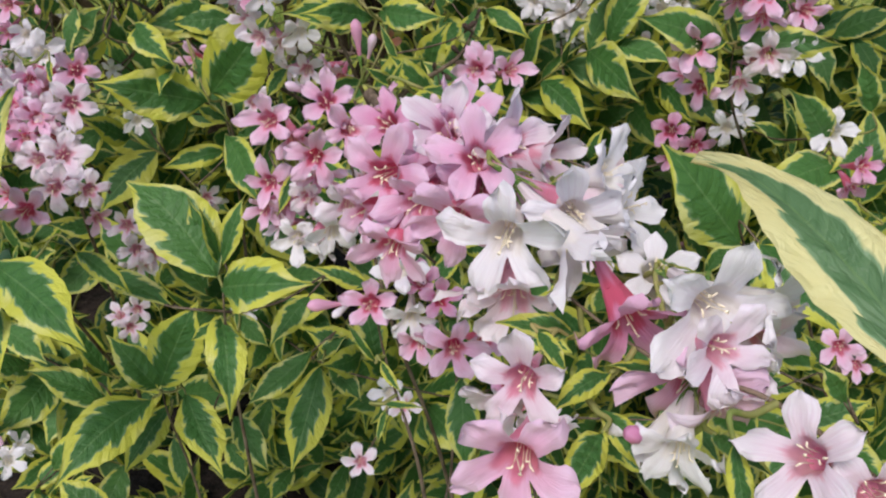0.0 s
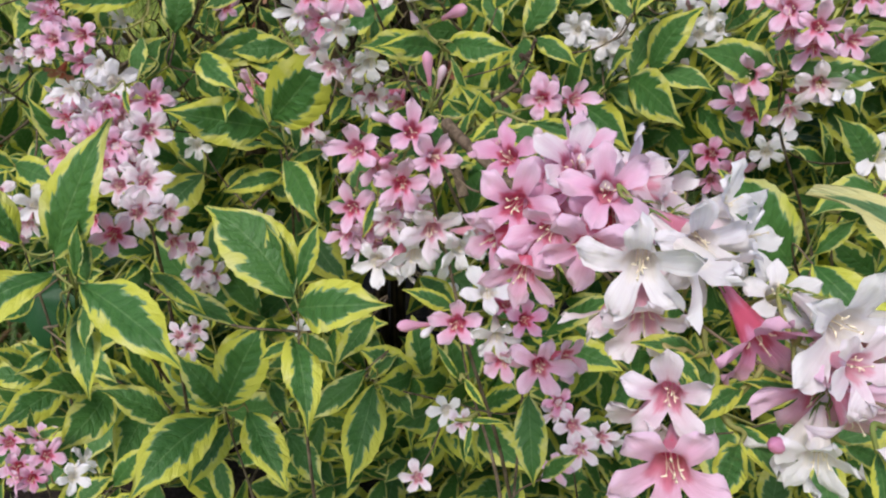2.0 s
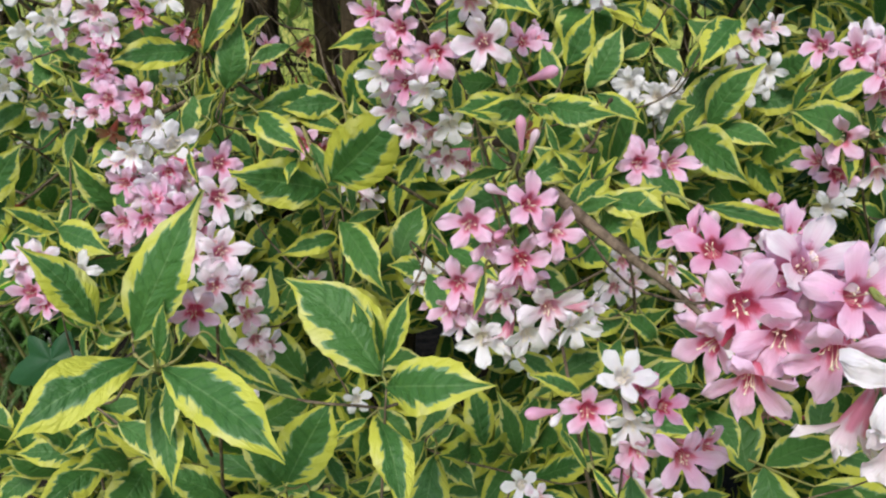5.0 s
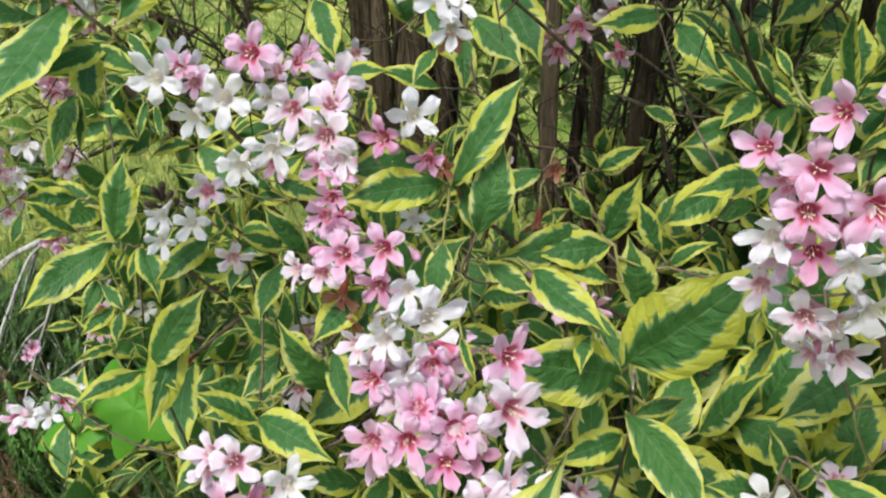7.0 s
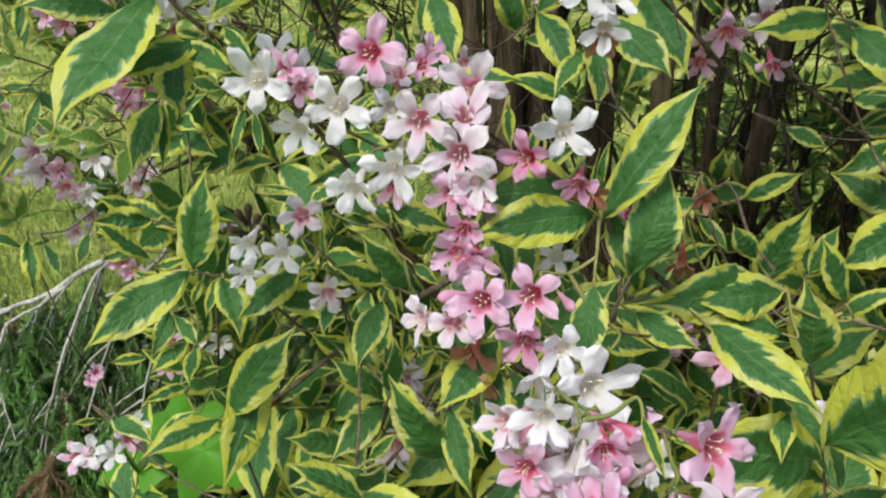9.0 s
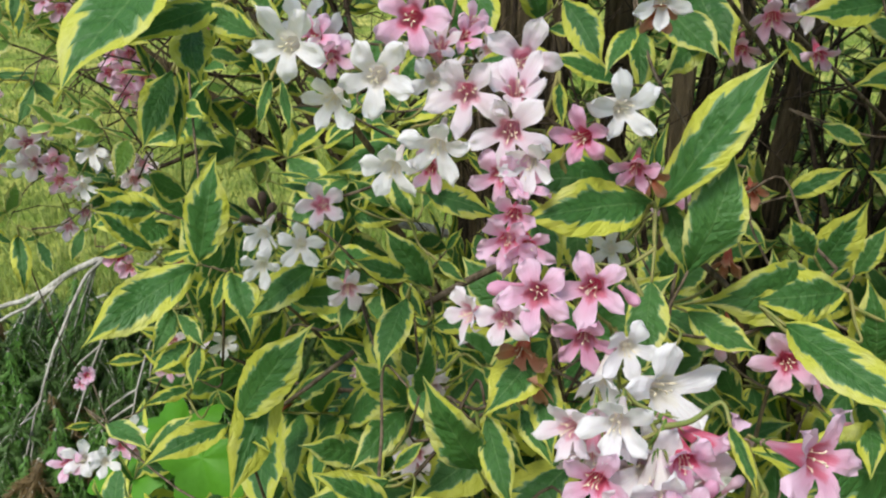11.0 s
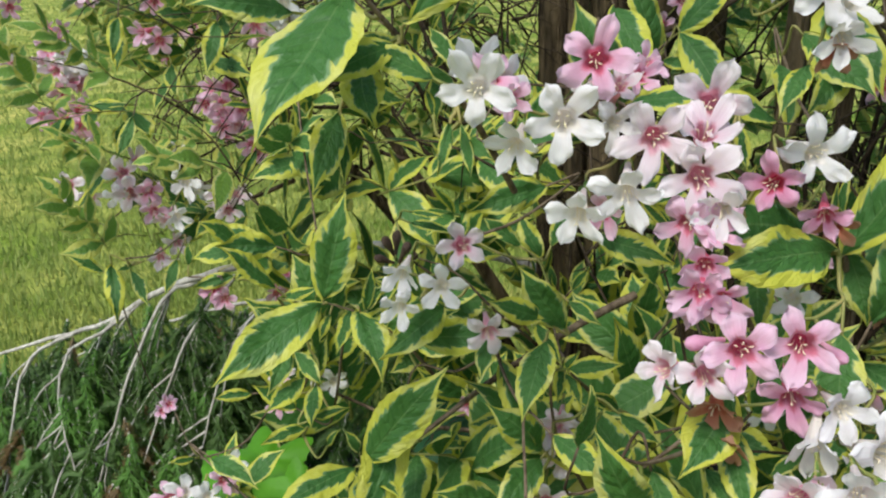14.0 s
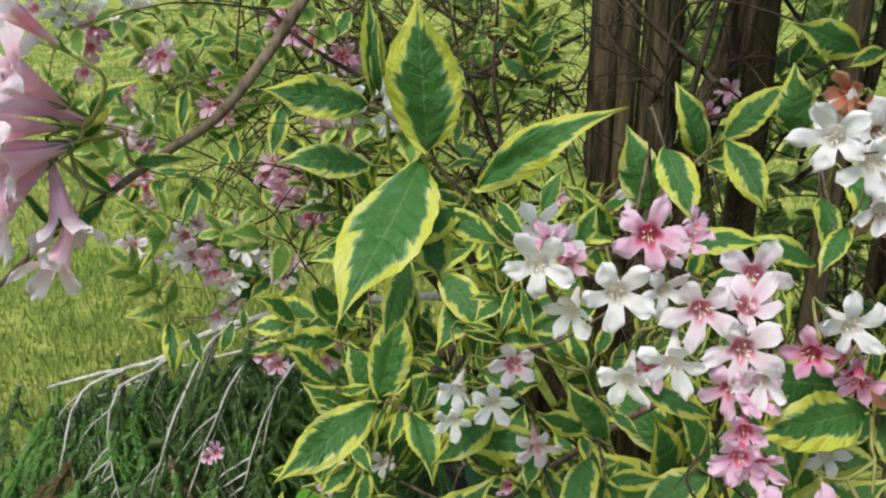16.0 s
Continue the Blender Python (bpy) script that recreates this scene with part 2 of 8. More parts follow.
def plain_green(name, a, b, rough=0.55, through_light=0.25, scale=30.0):
    m, n, links = material(name)
    luck = chance(n, links)
    co = n.new("ShaderNodeTexCoord")
    tex = node(n, "ShaderNodeTexNoise", Scale=scale, Detail=4.0)
    links.new(co.outputs["Object"], tex.inputs["Vector"])
    fac = maths(n, links, "MULTIPLY", maths(n, links, "ADD", luck, tex.outputs[0]), 0.55)
    colour = mixed(n, links, "MIX", fac, a, b)
    surface(n, links, colour, rough, tex.outputs[0], 0.3, 0.002, through_light, 0.3)
    return m


NEEDLE = plain_green("spruce_needle", (0.046, 0.105, 0.025), (0.125, 0.21, 0.06))
FRESH = plain_green("fresh_needle", (0.07, 0.18, 0.03), (0.15, 0.30, 0.06))
DEADNEEDLE = plain_green("dead_needle", (0.11, 0.075, 0.03), (0.22, 0.15, 0.065))
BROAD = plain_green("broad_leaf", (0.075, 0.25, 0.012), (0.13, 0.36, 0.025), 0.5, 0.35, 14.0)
# darker copy of the broad leaf: its shade is put into the colour
BROADSHADE = plain_green("broad_leaf_shade_colour", (0.012, 0.06, 0.02), (0.03, 0.11, 0.035), 0.5, 0.2, 14.0)
GRASS = plain_green("grass_blade", (0.14, 0.25, 0.04), (0.43, 0.45, 0.14), 0.6, 0.3)


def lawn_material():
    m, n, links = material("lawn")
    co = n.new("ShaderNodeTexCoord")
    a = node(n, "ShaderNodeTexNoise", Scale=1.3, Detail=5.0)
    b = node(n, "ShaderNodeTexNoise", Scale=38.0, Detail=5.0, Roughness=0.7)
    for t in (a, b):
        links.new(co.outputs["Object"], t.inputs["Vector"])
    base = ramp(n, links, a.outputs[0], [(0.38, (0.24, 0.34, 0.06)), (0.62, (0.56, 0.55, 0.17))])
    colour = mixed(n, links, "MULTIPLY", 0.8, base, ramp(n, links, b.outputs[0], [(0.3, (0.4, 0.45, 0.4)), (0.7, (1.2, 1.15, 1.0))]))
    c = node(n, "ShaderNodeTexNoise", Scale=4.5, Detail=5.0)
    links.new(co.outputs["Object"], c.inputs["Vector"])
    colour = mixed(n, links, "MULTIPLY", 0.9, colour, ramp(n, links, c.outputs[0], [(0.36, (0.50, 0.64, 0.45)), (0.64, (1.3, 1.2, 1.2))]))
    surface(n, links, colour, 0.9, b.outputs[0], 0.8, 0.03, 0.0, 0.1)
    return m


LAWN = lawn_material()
SOIL = speckled("dark_mulch", (0.010, 0.008, 0.006), (0.055, 0.04, 0.03), 60.0, (1, 1, 1), 0.95, 0.9, 0.02)

# ---- shapes ----


def mesh_object(name, verts, faces, mats, parent=None, uvs=None, slots=None, smooth=True, label=""):
    me = bpy.data.meshes.new(name)
    me.from_pydata(verts, [], faces)
    for m in mats:
        me.materials.append(m)
    if slots is not None:
        me.polygons.foreach_set("material_index", slots)
    if smooth:
        me.polygons.foreach_set("use_smooth", [True] * len(faces))
    if uvs is not None:
        layer = me.uv_layers.new(name="UVMap")
        index = np.empty(len(me.loops), dtype=np.int32)
        me.loops.foreach_get("vertex_index", index)
        layer.data.foreach_set("uv", np.asarray(uvs, dtype=np.float32)[index].ravel())
    me.update()
    ob = new(name, me)
    if parent is not None:
        ob.parent = parent
    if label:
        ob["label"] = label
    return ob


class Soup:
    """Collects vertices, faces, uvs and material slots of one mesh."""

    def __init__(self):
        self.v, self.f, self.uv, self.s = [], [], [], []

    def grid(self, pts, uvs, rows, cols, slot=0, closed=False):
        k = len(self.v)
        self.v += [tuple(p) for p in pts]
        self.uv += uvs
        for i in range(rows - 1):
            for j in range(cols if closed else cols - 1):
                a, b = k + i * cols + j, k + i * cols + (j + 1) % cols
                self.f.append((a, b, b + cols, a + cols))
                self.s.append(slot)

    def tube(self, path, radii, sides=6, slot=0):
        pts, uvs = [], []
        for i, p in enumerate(path):
            d = (path[min(i + 1, len(path) - 1)] - path[max(i - 1, 0)]).normalized()
            q = d.to_track_quat("Z", "Y")
            for j in range(sides):
                a = 2 * math.pi * j / sides
                pts.append(p + q @ Vector((radii[i] * math.cos(a), radii[i] * math.sin(a), 0)))
                uvs.append((j / sides, i / len(path)))
        k = len(self.v)
        self.grid(pts, uvs, len(path), sides, slot, True)
        end = k + (len(path) - 1) * sides
        self.f.append(tuple(range(end, end + sides)))
        self.s.append(slot)

    def add(self, other, m, slot_shift=0):
        k = len(self.v)
        self.v += [tuple(m @ Vector(p)) for p in other.v]
        self.uv += other.uv
        self.f += [tuple(k + i for i in f) for f in other.f]
        self.s += [s + slot_shift for s in other.s]

    def object(self, name, mats, parent=None, label="", smooth=True):
        return mesh_object(name, self.v, self.f, mats, parent, self.uv, self.s, smooth, label)


def leaf_soup(rng, rows=15, cols=7, width=0.54, bend=0.25, fold=0.25, twist=0.0, wave=0.012, skew=0.9):
    """An elliptic, finely toothed leaf with a drawn-out tip: base at the origin, one long, tip along +Y, face along +Z."""
    s = Soup()
    pts, uvs = [], []
    phase = rng.uniform(0, 6)
    sway = rng.uniform(-0.05, 0.05)
    for i in range(rows):
        y = i / (rows - 1)
        w = max(0.0, math.sin(math.pi * y ** skew)) ** 0.80
        k = min(1.0, max(0.0, (y - 0.70) / 0.30))
        w *= 1 - 0.58 * k * k * (3 - 2 * k)
        half = max(0.008, 0.5 * width * w)
        tooth = 1 + (0.03 if i % 2 else -0.02)
        angle = bend * y * 1.6
        along = (math.sin(angle) / (bend * 1.6)) if abs(bend) > 0.01 else y
        down = -((1 - math.cos(angle)) / (bend * 1.6)) if abs(bend) > 0.01 else 0
        for j in range(cols):
            u = j / (cols - 1) * 2 - 1
            x = half * u * (tooth if abs(u) > 0.9 else 1)
            # the blade rises from the midrib and rolls down again at its margins
            arch = fold * (abs(x) - 1.5 * x * x / max(half, 0.02) * 0.55)
            ripple = wave * (math.sin(9 * y + phase + 2 * u) * abs(u) + 0.5 * noise.noise((7 * y + phase, 3 * u, phase)))
            z = down + arch + ripple - 0.55 * max(0, y - 0.78) ** 1.5
            tw = twist * y
            pts.append((x * math.cos(tw) + sway * math.sin(3.0 * y), along, z + x * math.sin(tw)))
            uvs.append((0.5 + 0.5 * u, y))
    s.grid(pts, uvs, rows, cols)
    return s


def flower_soup(rng, opened=1.0, fine=True):
    """A funnel flower of radius one: a flaring tube that ends in five lobes which face +Z, with stamens and calyx."""
    s = Soup()
    mouth = 0.25 + 0.075 * opened
    profile = [(0.075, -1.45), (0.09, -1.15), (0.13, -0.85), (0.185, -0.58), (0.235, -0.34), (0.28, -0.15)]
    n_l, n_w = (9, 7) if fine else (5, 3)
    if not fine:
        profile = profile[::2]
    seed = rng.uniform(0, 50)
    known = {}
    sector = math.pi / 5
    face_on = rng.uniform(-0.12, 0.12)
    for lobe in range(5):
        a0 = 2 * math.pi * (lobe + 0.5) / 5
        long = rng.uniform(0.64, 0.92)
        wide = rng.uniform(0.265, 0.35)
        blunt = rng.uniform(0.50, 0.85)
        start = radians(20 + 34 * opened) + rng.uniform(-0.10, 0.10)
        final = radians(34 + 62 * opened) + rng.uniform(-0.45, 0.65) + face_on
        cup = rng.uniform(-0.22, 0.16)
        side = rng.uniform(-0.15, 0.15)
        curl = rng.uniform(-0.28, 0.28)
        roll = rng.uniform(-0.3, 0.3)
        grid = []
        for i, (r, z) in enumerate(profile):
            row = []
            for j in range(n_w):
                u = j / (n_w - 1) * 2 - 1
                rib = r * (0.86 + 0.14 * opened) * (1 + 0.07 * math.cos(math.pi * u))
                a = a0 + sector * u
                row.append(((rib * math.cos(a), rib * math.sin(a), z), (abs(u), 0.46 * i / (len(profile) - 1))))
            grid.append(row)
        r, z = mouth, 0.0
        for i in range(n_l):
            t = i / (n_l - 1)
            th = start + (final - start) * t ** 1.2
            if i:
                r += math.sin(th) * long / (n_l - 1)
                z += math.cos(th) * long / (n_l - 1)
            base = mouth * math.sin(sector)
            if t < 0.55:
                w = base + (wide - base) * math.sin(math.pi / 2 * t / 0.55)
            else:
                w = wide * max(0.02, 1 - ((t - 0.55) / 0.455) ** 2.2) ** blunt
            row = []
            for j in range(n_w):
                u = j / (n_w - 1) * 2 - 1
                crinkle = noise.noise((3.0 * t + seed, 2.4 * u, lobe * 3.7)) * 0.21 * t + noise.noise((7.0 * t + seed, 6.0 * u, lobe * 5.1)) * 0.10 * t * abs(u) - 0.035 * math.exp(-(u / 0.22) ** 2) * math.sin(math.pi * t)
                ragged = 1 + 0.16 * noise.noise((seed + 6 * u, 5 * t, lobe)) * t
                round_in = mouth * (1 - math.cos(sector * u)) * (1 - t) ** 1.5
                x = r - round_in - 0.05 * t * u * u + 0.3 * crinkle
                y = (mouth * math.sin(sector * u) * (1 - t) ** 2 + u * w * (1 - (1 - t) ** 2)) * ragged + side * t * t
                zz = z + cup * u * u * t + curl * u * t * 0.4 + roll * u * abs(u) * t * t * 0.5 + crinkle
                row.append(((x * math.cos(a0) - y * math.sin(a0), x * math.sin(a0) + y * math.cos(a0), zz), (abs(u), 0.5 + 0.5 * t)))
            grid.append(row)
        index = []
        for row in grid:
            line = []
            for p, uv in row:
                key = tuple(round(c, 4) for c in p)
                if key not in known:
                    known[key] = len(s.v)
                    s.v.append(p)
                    s.uv.append(uv)
                line.append(known[key])
            index.append(line)
        for i in range(len(index) - 1):
            for j in range(n_w - 1):
                s.f.append((index[i][j], index[i][j + 1], index[i + 1][j + 1], index[i + 1][j]))
                s.s.append(0)
    k = len(s.v)
    s.v += [(0.19 * math.cos(2 * math.pi * j / 10), 0.19 * math.sin(2 * math.pi * j / 10), -0.60) for j in range(10)]
    s.uv += [(0.5, 0.36)] * 10
    s.f.append(tuple(range(k, k + 10)))
    s.s.append(0)
    if fine:
        lean = Vector((rng.uniform(-0.1, 0.1), rng.uniform(-0.1, 0.1), 0))
        for k in range(5):
            a = 2 * math.pi * k / 5 + 0.3
            top = Vector((0.13 * math.cos(a) + rng.uniform(-0.07, 0.07), 0.13 * math.sin(a) + rng.uniform(-0.07, 0.07), rng.uniform(-0.12, 0.12))) + lean
            path = [Vector((0.1 * math.cos(a), 0.1 * math.sin(a), -0.7)), top * 0.8 - Vector((0, 0, 0.14)), top, top + Vector((0.07 * math.cos(a), 0.07 * math.sin(a), 0.03))]
            s.tube(path, [0.009, 0.010, 0.020, 0.012], 4, 1)
        s.tube([Vector((0, 0, -0.6)), Vector((0.02, 0, -0.1)), lean * 1.5 + Vector((0.03, 0.02, 0.26)), lean * 1.6 + Vector((0.04, 0.03, 0.31))], [0.009, 0.009, 0.012, 0.034], 4, 1)
        s.tube([Vector((0, 0, -1.75)), Vector((0, 0, -1.55)), Vector((0, 0, -1.4)), Vector((0, 0, -1.3))], [0.045, 0.065, 0.09, 0.10], 5, 2)
        for k in range(5):
            a = 2 * math.pi * k / 5
            c, d = math.cos(a), math.sin(a)
            s.tube([Vector((0.09 * c, 0.09 * d, -1.38)), Vector((0.17 * c, 0.17 * d, -1.2)), Vector((0.22 * c, 0.22 * d, -0.98))], [0.026, 0.026, 0.006], 4, 2)
    return s


def bud_soup():
    s = Soup()
    prof = [(-1.6, 0.06), (-1.2, 0.10), (-0.7, 0.14), (-0.25, 0.24), (0.05, 0.29), (0.3, 0.24), (0.45, 0.11), (0.5, 0.02)]
    s.tube([Vector((0, 0, z)) for z, _ in prof], [r for _, r in prof], 10, 0)
    s.uv = [(u * 5 % 1.0, 0.5 + v * 0.25) for u, v in s.uv]
    s.tube([Vector((0, 0, -1.9)), Vector((0, 0, -1.5)), Vector((0, 0, -1.25))], [0.05, 0.09, 0.12], 5, 2)
    return s


rng = random.Random(7)
LEAVES = [leaf_soup(rng, 19, 9, bend=rng.uniform(0.1, 0.75), fold=rng.uniform(0.2, 0.7), twist=rng.uniform(-0.5, 0.5), width=rng.uniform(0.44, 0.54), wave=rng.uniform(0.02, 0.05), skew=rng.uniform(0.80, 1.0)) for _ in range(8)]
SMALL_LEAVES = [leaf_soup(rng, 9, 5, bend=rng.uniform(0.05, 0.8), fold=rng.uniform(0.2, 0.6), twist=rng.uniform(-0.5, 0.5), width=rng.uniform(0.42, 0.52)) for _ in range(6)]
OPENED = (1.0, 0.9, 1.05, 0.7, 0.45)
FLOWERS = [flower_soup(rng, o + d) for d in (0.0, -0.08, 0.07, -0.15) for o in OPENED]
SMALL_FLOWERS = [flower_soup(rng, o, False) for o in (1.0, 0.85, 0.6)]
BUD = bud_soup()
made_meshes = {}


def shared(kind, soup, mats):
    """One mesh for all alike pieces."""
    if kind not in made_meshes:
        ob = soup.object(kind[0], mats)
        made_meshes[kind] = ob.data
        bpy.data.objects.remove(ob)
    return made_meshes[kind]


def axes(forward, face, place, size):
    """A pose whose Y runs forward and whose Z leans towards face."""
    y = Vector(forward).normalized()
    x = y.cross(Vector(face)).normalized()
    z = x.cross(y)
    m = Matrix((x, y, z)).transposed().to_4x4()
    return Matrix.Translation(place) @ m @ Matrix.Diagonal((size, size, size, 1))


def curve_points(nodes, steps=6):
    """A smooth line through the nodes."""
    p = [Vector(q) for q in nodes]
    p = [p[0] * 2 - p[1]] + p + [p[-1] * 2 - p[-2]]
    out = []
    for i in range(1, len(p) - 2):
        for k in range(steps):
            t = k / steps
            out.append(0.5 * (2 * p[i] + (p[i + 1] - p[i - 1]) * t + (2 * p[i - 1] - 5 * p[i] + 4 * p[i + 1] - p[i + 2]) * t * t + (3 * p[i] - p[i - 1] - 3 * p[i + 1] + p[i + 2]) * t ** 3))
    out.append(p[-2])
    return out


shrub = tagged(new("weigela_shrub"), "large variegated weigela shrub in full pink and white bloom", "shrub")


class Branch:
    """A flowering branch of the shrub: a twig with its leaves, flowers and buds."""

    def __init__(self, label, thick, *nodes, neighbours=0.5):
        self.neighbours = neighbours
        self.line = curve_points(nodes)
        self.soup, self.label, self.items, self.stalks = Soup(), label, [], []
        n = len(self.line)
        self.soup.tube(self.line, [0.48 * thick * (1 - 0.75 * i / n) for i in range(n)], 8, 0)
        self.rng = random.Random(len(label) + int(1000 * abs(nodes[0][0])))

    def stalk(self, place, way, slot=1, r=0.0007):
        self.stalks.append((place, way, slot, r))

    def grow(self):
        """Stalks join the twig, or an earlier stalk that is nearer."""
        known = list(self.line)
        for place, way, slot, r in sorted(self.stalks, key=lambda e: min((q - e[0]).length for q in self.line)):
            near = min(known, key=lambda q: (q - place).length)
            gap = (near - place).length
            mid = place - way * min(0.03, 0.4 * gap)
            path = curve_points([near, (near + mid) / 2 + Vector((0, 0, -0.12 * gap)), mid, place], 4)
            slot = 0 if gap > 0.05 else slot
            self.soup.tube(path, [r * (1.5 - 0.6 * k / 12) for k in range(13)], 5, slot)
            known += path[2:10:2]

    def flower(self, x, y, z, dx, dy, dz, size, tone="pink", shape=0, extra=False):
        way = Vector((dx, dy, dz)).normalized()
        place = Vector((x, y, z))
        if size < 0.0155:
            size = 0.6 * size + 0.0062
        shape += 5 * int(4 * self.rng.random())
        if not extra and tone not in ("faded", "dry") and self.rng.random() < self.neighbours * (0.85 if tone == "white" else 1.0):
            # a neighbour half hidden behind
            side = way.orthogonal().normalized()
            side.rotate(Matrix.Rotation(self.rng.uniform(0, 6.28), 3, way))
            p = place - way * size * 0.75 + side * size * 0.95
            w = way + side * self.rng.uniform(0.7, 1.6)
            self.flower(*p, *w, size * 0.9, {"white": "pale", "deep": "pink"}.get(tone, tone) if self.rng.random() < 0.45 else tone, self.rng.choice((1, 3, 3)), True)
        ob = new("flower", shared(("flower", tone, shape), FLOWERS[shape], [TONES[tone], STAMEN, SEPAL_AND_SUNLIT]))
        q = way.to_track_quat("Z", "Y") @ Euler((0, 0, self.rng.uniform(0, 6.28))).to_quaternion()
        ob.matrix_world = Matrix.LocRotScale(place, q, (size * 1.01, size * 1.01, size * self.rng.uniform(0.95, 1.15)))
        ob["label"] = TONE_LABELS[tone]
        self.items.append(ob)
        self.stalk(place - way * 1.65 * size, way)

    def bud(self, x, y, z, dx, dy, dz, size, tone="pink"):
        way = Vector((dx, dy, dz)).normalized()
        place = Vector((x, y, z))
        ob = new("bud", shared(("bud", tone), BUD, [TONES[tone], STAMEN, SEPAL_AND_SUNLIT]))
        ob.matrix_world = Matrix.LocRotScale(place, way.to_track_quat("Z", "Y"), (size, size, size))
        self.items.append(ob)
        self.stalk(place - way * 1.85 * size, way)

    def leaf(self, x, y, z, tx, ty, tz, fx, fy, fz, shape=0, wide=1.0, mat=None):
        """A leaf from its base to its tip, its face towards f."""
        base, tip = Vector((x, y, z)), Vector((tx, ty, tz))
        size = (tip - base).length * 1.03
        ob = new("leaf", shared(("leaf", shape, mat is None), LEAVES[shape], [mat or LEAF]))
        # the bend would lower the tip: lean the leaf back by as much
        mesh_tip = Vector(LEAVES[shape].v[-5])
        m = axes(tip - base, (fx, fy, fz), base, size)
        lean = math.atan2(mesh_tip.z, mesh_tip.y)
        ob.matrix_world = m @ Matrix.Rotation(-lean, 4, "X") @ Matrix.Diagonal((0.92 * wide, 1, 1, 1))
        self.items.append(ob)
        self.stalk(base, (tip - base).normalized(), 1, 0.0008)

    def done(self):
        self.grow()
        ob = self.soup.object("branch", [TWIG, SHOOT], shrub, self.label)
        for it in self.items:
            it.parent = ob
        return ob

# ---- flowering branches, one by one ----
b = Branch("flowering branch tip with large white and pink flowers close by", 0.0018, (0.132, 0.145, 0.982), (0.106, 0.173, 0.991), (0.084, 0.197, 0.983), (0.063, 0.225, 0.983), (0.042, 0.252, 0.990), (0.022, 0.274, 0.998), (0.004, 0.294, 1.003), neighbours=0.75)
b.flower(-0.0003, 0.2951, 1.0138, -0.37, -0.61, 0.70, 0.0120, "deep", 3)
b.flower(0.0167, 0.2748, 1.0125, -0.02, -0.90, 0.43, 0.0170, "pink", 1)
b.flower(0.0006, 0.2633, 1.0095, -0.22, -0.91, 0.35, 0.0175, "pink", 0)
b.flower(0.0028, 0.2507, 0.9885, -0.29, -0.91, -0.30, 0.0151, "pink", 3)
b.flower(0.0246, 0.2429, 1.0038, -0.33, -0.93, -0.17, 0.0171, "pink", 1)
b.flower(0.0435, 0.2691, 1.0174, 0.72, -0.58, 0.38, 0.0186, "pale", 0)
b.flower(0.0553, 0.2715, 1.0114, 0.80, -0.55, 0.10, 0.0160, "pale", 3)
b.flower(0.0390, 0.2258, 1.0077, -0.24, -0.97, 0.04, 0.0190, "white", 2)
b.flower(0.0423, 0.2245, 0.9861, -0.07, -0.96, -0.27, 0.0178, "pale", 1)
b.flower(0.0600, 0.2269, 1.0049, 0.62, -0.62, -0.45, 0.0195, "white", 3)
b.flower(0.0771, 0.2367, 1.0109, 0.85, -0.40, 0.35, 0.0165, "white", 3)
b.neighbours = 0.0
b.flower(0.0744, 0.2060, 0.9914, 0.30, -0.84, -0.32, 0.0190, "deep", 0)
b.flower(0.0927, 0.1930, 1.0061, 0.20, -0.95, 0.20, 0.0206, "white", 2)
b.flower(0.1120, 0.2015, 0.9995, 0.78, -0.60, 0.05, 0.0175, "white", 0)
b.neighbours = 0.75
b.flower(0.0885, 0.1900, 0.9838, -0.30, -0.85, -0.30, 0.0195, "pink", 0)
b.flower(0.1132, 0.2055, 0.9868, 0.25, -0.95, 0.19, 0.0133, "pale", 3)
b.flower(0.0839, 0.2230, 0.9975, -0.07, -0.60, 0.80, 0.0111, "white", 1)
b.flower(0.0420, 0.1864, 0.9868, -0.33, -0.89, 0.32, 0.0142, "pale", 2)
b.flower(0.0398, 0.1679, 0.9755, -0.28, -0.94, 0.20, 0.0181, "pink", 0)
b.bud(0.0707, 0.1719, 0.9811, -0.61, -0.47, 0.64, 0.0087, "deep")
b.flower(0.0821, 0.1700, 0.9775, -0.35, -0.91, -0.22, 0.0134, "white", 3)
b.flower(0.1031, 0.1480, 0.9983, -0.64, -0.48, 0.61, 0.0142, "pale", 1)
b.flower(0.0956, 0.1799, 0.9838, 0.35, -0.75, -0.50, 0.0150, "pale", 2)
b.bud(0.1198, 0.2116, 0.9966, 0.89, -0.43, 0.15, 0.0072, "white")
b.leaf(0.0609, 0.2209, 0.9756, 0.0369, 0.2144, 0.9850, -0.12, -0.64, 1.02, 3, 0.72)
b.leaf(0.0488, 0.2129, 0.9822, 0.0563, 0.1992, 0.9784, 0.03, -0.63, 1.10, 4, 0.81)
b.leaf(0.0688, 0.1993, 0.9781, 0.0511, 0.1857, 0.9756, -0.47, -0.74, 1.13, 5, 0.72)
b.leaf(0.0657, 0.1938, 0.9691, 0.0830, 0.1799, 0.9551, -0.19, -0.47, 0.73, 6, 0.81)
b.leaf(0.0649, 0.1829, 0.9705, 0.0517, 0.1592, 0.9704, -0.24, -0.81, 0.97, 7, 0.81)
b.leaf(0.0919, 0.1602, 0.9898, 0.0949, 0.1499, 0.9727, -0.32, -0.89, 0.78, 0, 0.72)
b.leaf(0.0923, 0.2071, 0.9708, 0.0659, 0.2002, 0.9798, -0.39, -0.51, 1.02, 1, 0.54)
b.leaf(0.0937, 0.1758, 0.9769, 0.1017, 0.1560, 0.9825, -0.54, -0.50, 0.73, 2, 0.63)
b.flower(0.0604, 0.2356, 1.0096, 0.11, -0.99, 0.11, 0.0170, "white", 2)
